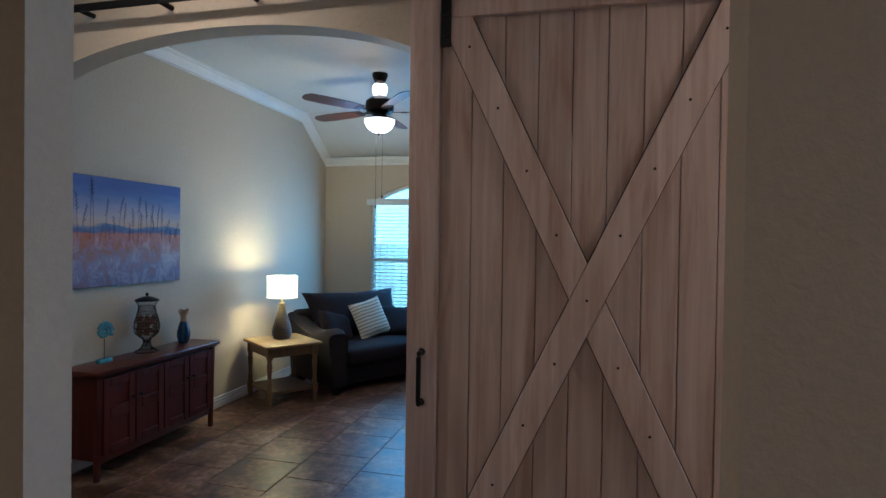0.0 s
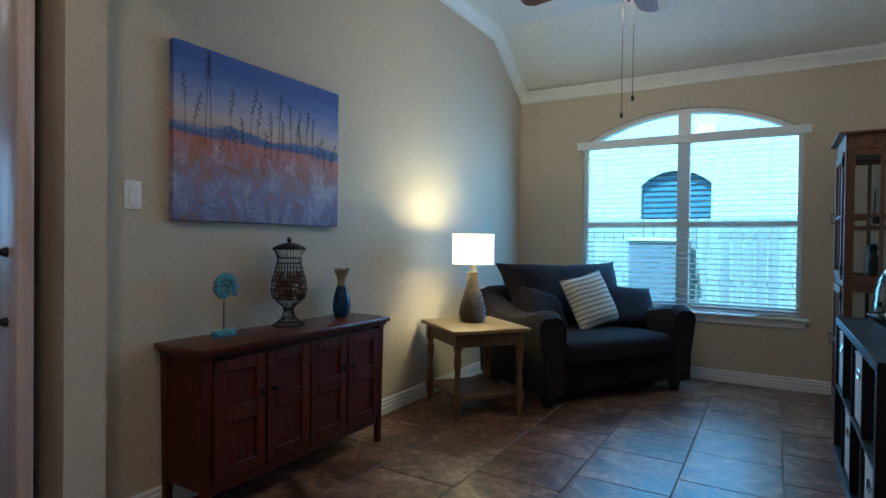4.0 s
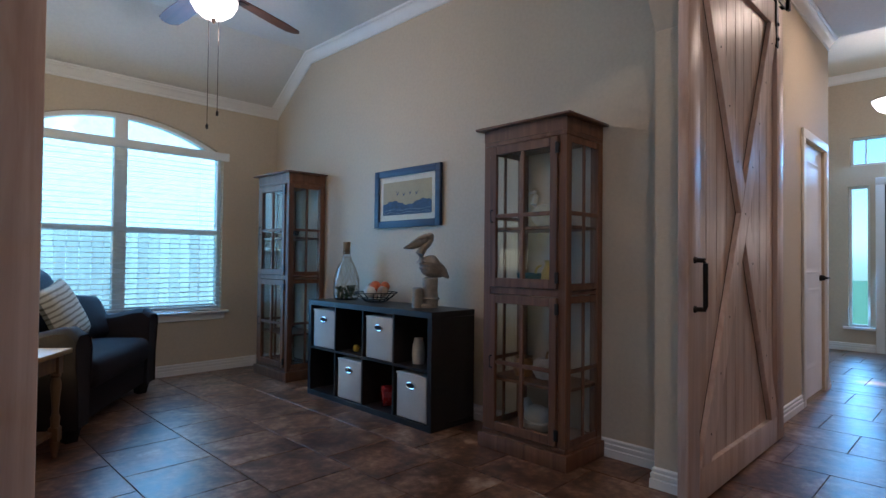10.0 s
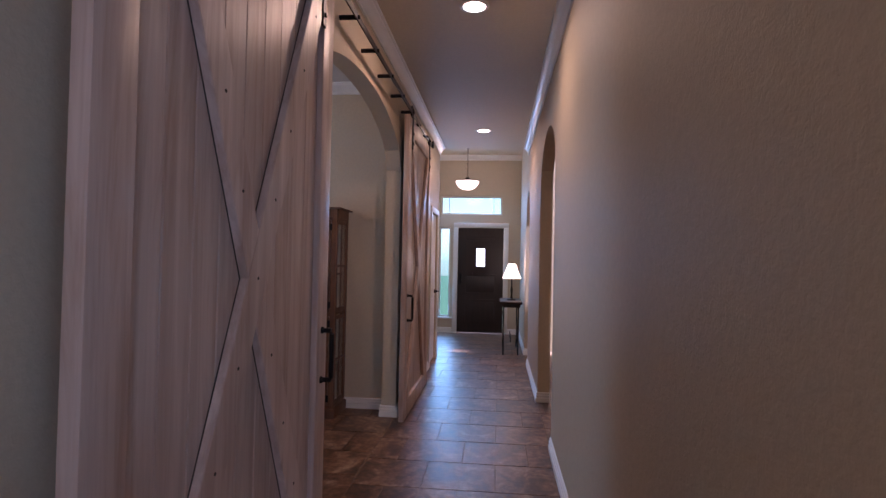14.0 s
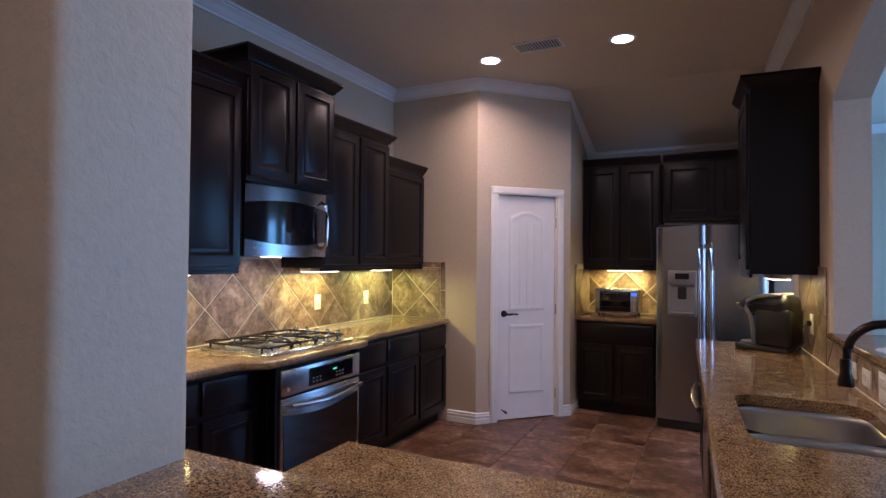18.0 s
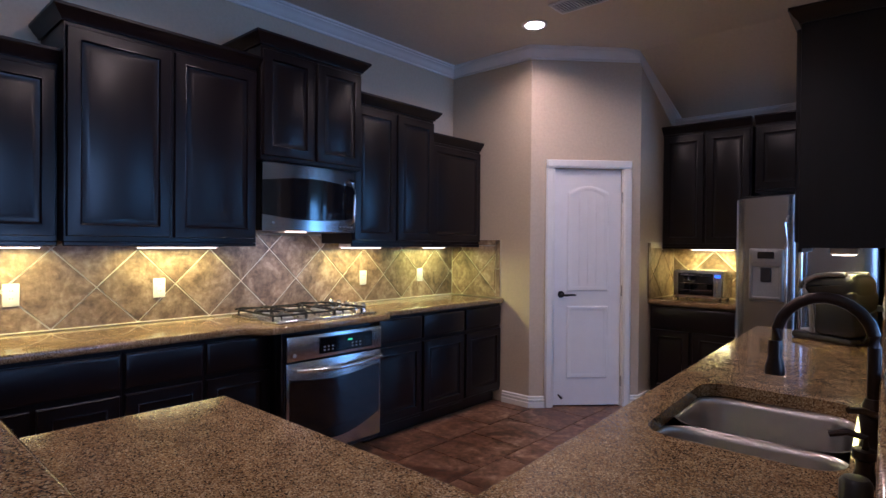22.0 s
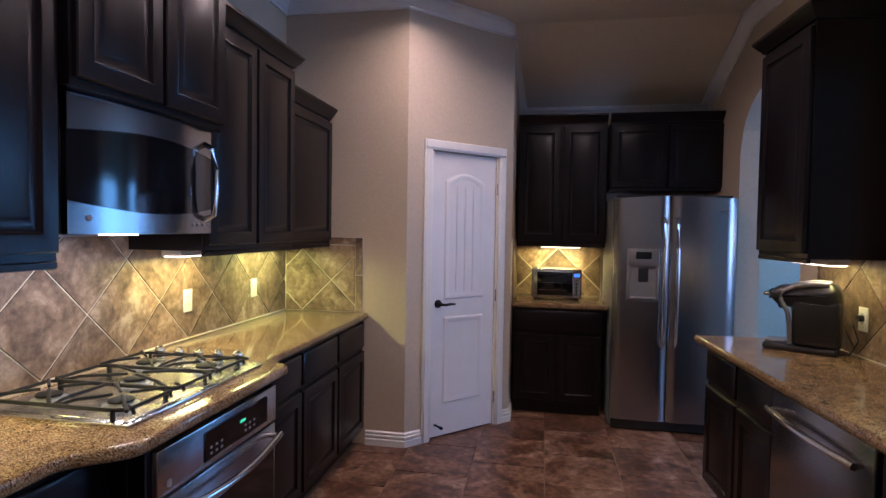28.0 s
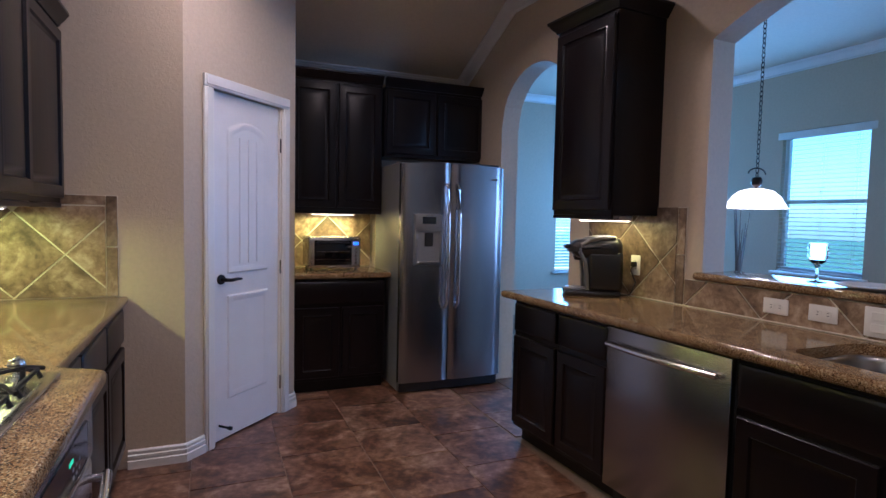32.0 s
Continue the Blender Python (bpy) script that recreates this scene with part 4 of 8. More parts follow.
def canvas_picture():
    ob = thing("canvas_painting", pose(SX0, 0, 0), "wide canvas painting of blue beach dunes with sea oats at dusk", "painting")
    y0, y1, z0, z1 = PAINT
    m, nt, b = principled("painted_canvas")
    ge = nt.nodes.new("ShaderNodeNewGeometry")
    sep = nt.nodes.new("ShaderNodeSeparateXYZ")
    nt.links.new(ge.outputs["Position"], sep.inputs[0])
    mr = nt.nodes.new("ShaderNodeMapRange")
    mr.inputs[1].default_value, mr.inputs[2].default_value = z0, z1
    wob = noise_tex(nt, world_coords(nt, (1, 1.2, 5)), 3.0, 6)
    ad = nt.nodes.new("ShaderNodeMath")
    ad.operation = "MULTIPLY_ADD"
    nt.links.new(wob, ad.inputs[0])
    ad.inputs[1].default_value = 0.16
    nt.links.new(sep.outputs[2], mr.inputs[0])
    nt.links.new(mr.outputs[0], ad.inputs[2])
    c = ramp(nt, ad.outputs[0], [(0.06, (0.06, 0.07, 0.17)), (0.18, (0.15, 0.18, 0.38)), (0.32, (0.30, 0.28, 0.42)), (0.40, (0.36, 0.19, 0.14)), (0.46, (0.52, 0.17, 0.07)), (0.56, (0.50, 0.15, 0.07)), (0.585, (0.05, 0.09, 0.24)), (0.63, (0.12, 0.17, 0.34)), (0.65, (0.50, 0.36, 0.30)), (0.71, (0.46, 0.38, 0.40)), (0.80, (0.26, 0.28, 0.47)), (0.92, (0.08, 0.14, 0.40)), (1.0, (0.04, 0.085, 0.33))])
    v2 = world_coords(nt, (1, 1, 0.7))
    blot = noise_tex(nt, v2, 9.0, 10, 0.74, 0.8)
    low = nt.nodes.new("ShaderNodeMapRange")
    low.inputs[1].default_value, low.inputs[2].default_value, low.inputs[3].default_value, low.inputs[4].default_value = z0 + 0.30, z0 + 0.42, 1.0, 0.0
    nt.links.new(sep.outputs[2], low.inputs[0])
    tuft = ramp(nt, blot, [(0.34, (0.10, 0.04, 0.04)), (0.43, (0.30, 0.11, 0.07)), (0.49, (0.16, 0.15, 0.29)), (0.56, (0.34, 0.31, 0.42)), (0.66, (0.62, 0.56, 0.56))])
    fm = nt.nodes.new("ShaderNodeMath")
    fm.operation = "MULTIPLY"
    fm.inputs[1].default_value = 0.58
    nt.links.new(low.outputs[0], fm.inputs[0])
    c = mix(nt, c, tuft, fm.outputs[0])
    nt.links.new(c, b.inputs["Base Color"])
    b.inputs["Roughness"].default_value = 0.6
    part("canvas", box(BM(), (0.001, 0.034), (y0, y1), (z0, z1), 0.003, 1), m, ob)
    rng = random.Random(4)
    stem = simple("painted_reeds", (0.035, 0.035, 0.05), 0.7, bump_strength=0)
    for k in range(22):
        y = y0 + (y1 - y0) * (0.05 + 0.90 * (k + 0.5 * rng.random()) / 22)
        top = z1 - (0.02 if k in (2, 3) else 0.10 + 0.26 * rng.random())
        bottom = z0 + 0.30 + 0.12 * rng.random()
        bm = BM()
        lean = rng.uniform(-0.025, 0.05)
        tube(bm, [(0.0345, y, bottom), (0.0345, y + lean * 0.3, (top + bottom) / 2), (0.0345, y + lean, top)], 0.0010, 4)
        for j in range(9):
            zz = top - j * 0.014
            yy = y + lean * (1 - 0.10 * j)
            side = 1 if j % 2 else -1
            tube(bm, [(0.0345, yy, zz), (0.0346, yy + side * 0.006, zz + 0.004), (0.0345, yy + side * 0.011, zz - 0.006)], [0.0012, 0.0024, 0.0006], 4)
        part("painted_reed", bm, stem, ob, smooth=False)
    return ob


canvas_picture()


# ---- objects on the sideboard ----
def on_sideboard(y, x=0.11):
    return pose(SX0 + x, y, SBH)


def shell_figure(m):
    ob = thing("shell_ornament", m, "turquoise weathered wooden nautilus shell on a rod and block", "ornament")
    part("block", box(BM(), (-0.03, 0.03), (-0.085, 0.085), (0, 0.045), 0.005, 2), TURQ, ob)
    part("rod", rod(BM(), (0, 0, 0.045), (0, 0, 0.26), 0.004), IRON, ob)
    bm = BM()
    pts, rad = [], []
    for i in range(64):
        a = i / 63 * 5.2 * math.pi
        r = 0.008 + 0.086 * (i / 63) ** 1.6
        pts.append((0, -math.cos(a) * r, 0.345 + math.sin(a) * r))
        rad.append(0.005 + 0.030 * (i / 63) ** 1.3)
    tube(bm, pts, rad, 8)
    for v in bm.verts:
        v.co.x *= 0.8
    part("shell", bm, TURQ, ob)
    for i in range(26, 64, 2):
        a = i / 63 * 5.2 * math.pi
        r = 0.008 + 0.086 * (i / 63) ** 1.6
        t = 0.005 + 0.030 * (i / 63) ** 1.3
        c = Vector((0, -math.cos(a) * r, 0.345 + math.sin(a) * r))
        d = Vector((0, -math.cos(a), math.sin(a)))
        bm = BM()
        tube(bm, [c + d * t * math.cos(q) + Vector((t * 0.82 * math.sin(q), 0, 0)) for q in [math.pi * j / 6 for j in range(7)]], 0.0028, 5)
        part("rib", bm, TURQ, ob)
    return ob


def wire_urn(m):
    ob = thing("wire_urn", m, "brown wire basket urn filled with wine corks", "basket")
    prof = [(0.078, 0.0), (0.060, 0.012), (0.034, 0.04), (0.024, 0.075), (0.026, 0.10), (0.052, 0.125), (0.078, 0.155), (0.088, 0.20), (0.084, 0.25), (0.071, 0.30), (0.060, 0.345), (0.057, 0.38), (0.066, 0.41), (0.080, 0.43)]
    zz, rr = [p[1] for p in prof], [p[0] for p in prof]
    for k in range(28):
        a = 6.28318 * k / 28
        part("wire", tube(BM(), [(r * math.cos(a), r * math.sin(a), z + 0.005) for r, z in prof], 0.0015, 5), IRON, ob)
    for z, t in ((0.0, 0.004), (0.04, 0.0018), (0.088, 0.003), (0.15, 0.0026), (0.175, 0.0016), (0.20, 0.002), (0.225, 0.0016), (0.25, 0.002), (0.275, 0.0016), (0.30, 0.002), (0.325, 0.0016), (0.35, 0.002), (0.38, 0.0024), (0.43, 0.0036)):
        part("hoop", tube(BM(), arc((0, 0, z + 0.005), float(np.interp(z, zz, rr)) + 0.002, 0, 345, 23, "xy"), t, 5, True), IRON, ob)
    lid = part("lid", lathe(BM(), [(0.081, 0.437), (0.076, 0.447), (0.045, 0.462), (0.018, 0.470), (0, 0.471)], 20), IRON, ob, "domed dark lid")
    part("knob", lathe(BM(), [(0, 0.47), (0.006, 0.472), (0.013, 0.485), (0.008, 0.50), (0, 0.503)], 12), IRON, lid)
    rng = random.Random(2)
    for k in range(80):
        a, z = rng.random() * 6.28, 0.15 + 0.145 * rng.random()
        lim = float(np.interp(z, zz, rr)) - 0.016
        r = (lim - 0.012 * rng.random()) if k < 62 else 0.03 * rng.random()
        d = Vector((rng.uniform(-1, 1), rng.uniform(-1, 1), rng.uniform(-0.7, 0.7))).normalized() * 0.017
        c = Vector((r * math.cos(a), r * math.sin(a), z))
        part("cork", rod(BM(), c - d, c + d, 0.0095, None, 8), CORKS, ob)
    return ob


def blue_vase(m):
    ob = thing("vase", m, "deep blue glazed vase with a ruffled sand-coloured neck", "vase")
    part("body", lathe(BM(), [(0, 0), (0.038, 0), (0.048, 0.02), (0.056, 0.06), (0.054, 0.10), (0.042, 0.15), (0.028, 0.19)], 28), BLUEV, ob)
    bm = BM()
    n = 28
    rings = []
    for r, z in ((0.0285, 0.188), (0.024, 0.215), (0.028, 0.24), (0.04, 0.268), (0.047, 0.29), (0.043, 0.288), (0.034, 0.262), (0.022, 0.235)):
        rings.append([bm.verts.new((r * math.cos(6.28318 * i / n), r * math.sin(6.28318 * i / n), z + (0.010 * math.sin(6.28318 * i * 5 / n) if r > 0.035 else 0))) for i in range(n)])
    for p, q in zip(rings, rings[1:]):
        for i in range(n):
            bm.faces.new((p[i], p[(i + 1) % n], q[(i + 1) % n], q[i]))
    part("neck", bm, TAN_GL, ob, "ruffled sand-coloured neck")
    return ob


shell_figure(on_sideboard(SHELL_Y, 0.12) @ Matrix.Diagonal((0.62, 0.62, 0.62, 1)))
wire_urn(on_sideboard(URN_Y, 0.11) @ Matrix.Diagonal((1, 1, 0.88, 1)))
blue_vase(on_sideboard(VASE_Y, 0.11) @ Matrix.Diagonal((0.92, 0.92, 0.92, 1)))


# ---- end table and lamp ----
def end_table(m, w, d, h):
    ob = thing("end_table", m, "honey pine end table with turned legs and a lower shelf", "table")
    part("tabletop", box(BM(), (-w / 2, w / 2), (-d / 2, d / 2), (h - 0.028, h), 0.008, 2), PINE, ob)
    li, lj = w / 2 - 0.055, d / 2 - 0.055
    for nm, xa, xb, ya, yb in (("apron", -li, li, -lj - 0.010, -lj + 0.010), ("apron", -li, li, lj - 0.010, lj + 0.010), ("apron", -li - 0.010, -li + 0.010, -lj, lj), ("apron", li - 0.010, li + 0.010, -lj, lj)):
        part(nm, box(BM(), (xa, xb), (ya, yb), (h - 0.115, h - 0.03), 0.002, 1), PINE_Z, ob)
    for sx in (-1, 1):
        for sy in (-1, 1):
            x, y = sx * li, sy * lj
            bm = BM()
            box(bm, (x - 0.024, x + 0.024), (y - 0.024, y + 0.024), (h - 0.13, h - 0.029), 0.003, 1)
            z1 = h - 0.13
            lathe(bm, [(0.022, z1), (0.026, z1 - 0.008), (0.018, z1 - 0.02), (0.024, z1 - 0.045), (0.026, z1 - 0.07), (0.021, z1 - 0.12), (0.016, z1 - 0.20), (0.018, z1 - 0.22), (0.024, z1 - 0.232), (0.02, 0.175), (0.022, 0.165)], 16, (x, y, 0))
            box(bm, (x - 0.024, x + 0.024), (y - 0.024, y + 0.024), (0.09, 0.165), 0.003, 1)
            lathe(bm, [(0.02, 0.09), (0.026, 0.075), (0.022, 0.05), (0.014, 0.01), (0.013, 0.0)], 16, (x, y, 0))
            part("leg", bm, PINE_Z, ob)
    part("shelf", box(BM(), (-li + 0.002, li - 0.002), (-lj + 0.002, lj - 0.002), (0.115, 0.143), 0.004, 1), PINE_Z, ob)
    return ob


def table_lamp(m):
    ob = thing("table_lamp", m, "lit table lamp with a woven wicker base and white drum shade", "lamp")
    prof = [(0.0, 0.0), (0.076, 0.0), (0.084, 0.02), (0.091, 0.06), (0.089, 0.09), (0.070, 0.16), (0.049, 0.225), (0.033, 0.28), (0.027, 0.315), (0.031, 0.335), (0.037, 0.345), (0.0, 0.346)]
    part("core", lathe(BM(), [(max(0, r - 0.007), z) for r, z in prof], 20), WICKER_D, ob)
    zz, rr = [p[1] for p in prof[1:-1]], [p[0] for p in prof[1:-1]]
    for k in range(18):
        a = 6.28318 * k / 18
        part("wicker_stake", tube(BM(), [((float(np.interp(0.34 * i / 12, zz, rr)) - 0.002) * math.cos(a), (float(np.interp(0.34 * i / 12, zz, rr)) - 0.002) * math.sin(a), 0.003 + 0.34 * i / 12) for i in range(13)], 0.003, 5), WICKER, ob)
    for k in range(23):
        z = 0.006 + k * 0.0150
        r = float(np.interp(z, zz, rr))
        pts = [((r + 0.0042 * math.sin(9 * a + (k % 2) * math.pi)) * math.cos(a), (r + 0.0042 * math.sin(9 * a + (k % 2) * math.pi)) * math.sin(a), z) for a in [6.28318 * i / 72 for i in range(72)]]
        part("wicker_band", tube(BM(), pts, 0.0052, 5, True), WICKER, ob)
    part("rim", tube(BM(), arc((0, 0, 0.346), 0.034, 0, 345, 23, "xy"), 0.005, 6, True), WICKER, ob)
    part("stem", rod(BM(), (0, 0, 0.345), (0, 0, 0.48), 0.0105, None, 14), BRASS, ob, "brass stem")
    bm = BM()
    lathe(bm, [(0.147, 0.408), (0.147, 0.618)], 40)
    for f in [f for f in bm.faces if len(f.verts) > 4]:
        bm.faces.remove(f)
    sh = part("shade", bm, SHADE, ob, "lit white drum shade")
    for z in (0.409, 0.617):
        part("trim", tube(BM(), arc((0, 0, z), 0.1475, 0, 352.5, 47, "xy"), 0.0022, 5, True), SHADE, sh)
    part("bulb", blob(BM(), (0, 0, 0.51), (0.03, 0.03, 0.04), 2), CANLIT, ob, "lit bulb")
    part("spider", rod(BM(), (-0.146, 0, 0.61), (0.146, 0, 0.61), 0.002, None, 6), CHROME, ob)
    return ob


end_table(pose(TABLE[0], TABLE[1], 0, 0, 0, TABLE[2]), 0.56, 0.60, 0.578)
table_lamp(pose(LAMP[0], LAMP[1], 0.578))
point_lamp("lamp_bulb_up", (LAMP[0], LAMP[1], 1.125), 22, (1.0, 0.86, 0.38), 0.065)
cord = thing("lamp_cord", pose(LAMP[0] - 0.05, LAMP[1] + 0.24, 0), "black lamp cord hanging behind the table", "cord")
part("cable", tube(BM(), [(0, 0, 0.56), (0.005, 0.03, 0.50), (0.0, 0.055, 0.36), (0.012, 0.06, 0.22), (-0.01, 0.06, 0.10), (0.0, 0.07, 0.008)], 0.003, 6), BLACKP, cord)


# ---- loveseat ----
def sofa_arm(s, W, Dp):
    """Flared arm: high at the back, dipping and rolling over towards the front."""
    bm = BM()
    n, k = 14, 11
    rows = []
    for i in range(n + 1):
        u = i / n
        y = -Dp / 2 - 0.015 + (Dp - 0.03) * u
        top = 0.615 + 0.05 * math.exp(-((u - 0.10) / 0.16) ** 2) + 0.145 * max(0.0, (u - 0.42) / 0.58) ** 1.6
        if i == 0:
            top -= 0.03
        xi, xo = W / 2 - 0.19, W / 2 - 0.03
        flare = 0.055
        out = [(xi, 0.085), (xo, 0.085), (xo + 0.01, 0.30), (xo + flare * 0.7, top - 0.16), (xo + flare, top - 0.07), (xo + flare * 0.85, top - 0.025), (xo + flare * 0.2, top), (xi + 0.06, top + 0.004), (xi + 0.012, top - 0.022), (xi - 0.008, top - 0.08), (xi, 0.32)]
        rows.append([bm.verts.new((s * (x if i else x * 0.985 + 0.01), y if i else y + 0.012, z)) for x, z in out])
    for p, q in zip(rows, rows[1:]):
        for j in range(k):
            bm.faces.new((p[j], p[(j + 1) % k], q[(j + 1) % k], q[j]))
    bm.faces.new(rows[0])
    bm.faces.new(rows[-1])
    for v in bm.verts:
        v.co += 0.004 * noise.noise_vector(v.co * 6)
    bmesh.ops.recalc_face_normals(bm, faces=bm.faces[:])
    return bm, [tuple(v.co + Vector((0, -0.004, 0))) for v in rows[0]]


def loveseat(m):
    ob = thing("loveseat", m, "charcoal fabric loveseat with flared arms and block feet", "sofa")
    W, Dp = 1.42, 0.94
    part("base", box(BM(), (-W / 2 + 0.06, W / 2 - 0.06), (-Dp / 2 + 0.02, Dp / 2 - 0.05), (0.085, 0.32), 0.03, 3), SOFA, ob)
    bm = box(BM(), (-W / 2 + 0.20, W / 2 - 0.20), (-Dp / 2 - 0.03, Dp / 2 - 0.24), (0.27, 0.455), 0.06, 4)
    bmesh.ops.subdivide_edges(bm, edges=[q for q in bm.edges if q.calc_length() > 0.3], cuts=8, use_grid_fill=True)
    for v in bm.verts:
        if v.co.z > 0.43:
            v.co.z += 0.035 * max(0.0, 1 - (v.co.x / 0.5) ** 2) * max(0.0, 1 - (v.co.y / 0.46) ** 2) + 0.006 * noise.noise(v.co * 6)
    part("seat_cushion", bm, SOFA, ob)
    bm = box(BM(), (-W / 2 + 0.06, W / 2 - 0.06), (Dp / 2 - 0.22, Dp / 2 - 0.02), (0.10, 0.78), 0.07, 4)
    for v in bm.verts:
        if v.co.z > 0.4:
            v.co.y += (v.co.z - 0.4) * 0.2
    part("backrest", bm, SOFA, ob)
    for s in (-1, 1):
        bm, edge = sofa_arm(s, W, Dp)
        a = part("arm", bm, SOFA_ARM, ob)
        part("piping", tube(BM(), edge[1:], 0.0055, 6), SOFA, a)
    bc = part("back_cushion", cushion(BM(), 1.26, 0.60, 0.34, 18, 0.9, 0.17), SOFA, ob, m=pose(0.02, 0.22, 0.70, 66, 0, 1))
    part("foot", box(BM(), (-W / 2 + 0.06, -W / 2 + 0.15), (Dp / 2 - 0.16, Dp / 2 - 0.07), (0, 0.09), 0.004, 1), IRON, ob, "dark block foot")
    for x, y in ((-W / 2 + 0.11, -Dp / 2 + 0.07), (W / 2 - 0.11, -Dp / 2 + 0.07), (W / 2 - 0.11, Dp / 2 - 0.12)):
        part("foot", rod(BM(), (x, y, 0), (x, y, 0.115), 0.045, 0.072, 4), IRON, ob, "dark block foot", smooth=False)
    return ob


LM = pose(LOVE[0], LOVE[1], 0, 0, 0, LOVE[2])
loveseat(LM)
cu = thing("throw_pillow", LM @ pose(-0.37, -0.02, 0.60, 58, 14, 14), "charcoal fabric throw pillow lying on the loveseat", "pillow", "loveseat pillows")
part("cover", cushion(BM(), 0.46, 0.40, 0.17, 12, 0.9, 0.12), SOFA, cu)
cu = thing("throw_pillow", LM @ pose(0.42, -0.06, 0.615, 62, 6, -6), "charcoal fabric throw pillow leaning on the backrest", "pillow", "loveseat pillows")
part("cover", cushion(BM(), 0.58, 0.40, 0.18, 12, 0.9, 0.12), SOFA, cu)
STRIPE, nt, bs = principled("cream_striped_weave")
vv = coords(nt)
wv = nt.nodes.new("ShaderNodeTexWave")
wv.bands_direction = "Y"
wv.inputs["Scale"].default_value, wv.inputs["Distortion"].default_value, wv.inputs["Detail"].default_value = 8.5, 2.2, 3
nt.links.new(vv, wv.inputs["Vector"])
cc = ramp(nt, wv.outputs["Fac"], [(0.30, (0.66, 0.60, 0.49)), (0.62, (0.60, 0.53, 0.42)), (0.80, (0.40, 0.34, 0.26)), (0.95, (0.26, 0.22, 0.17))])
nt.links.new(mix(nt, cc, ramp(nt, noise_tex(nt, vv, 90, 3), [(0.3, (0.75,) * 3), (0.7, (1.0,) * 3)]), 1.0, "MULTIPLY"), bs.inputs["Base Color"])
bs.inputs["Roughness"].default_value = 0.9
bump(nt, bs, noise_tex(nt, vv, 160, 3), 0.5, 0.004)
cu = thing("striped_pillow", LM @ pose(0.02, -0.09, 0.69, 66, -11, 4), "cream and grey striped square pillow on the loveseat", "pillow")
part("cover", cushion(BM(), 0.43, 0.43, 0.15, 12), STRIPE, cu)

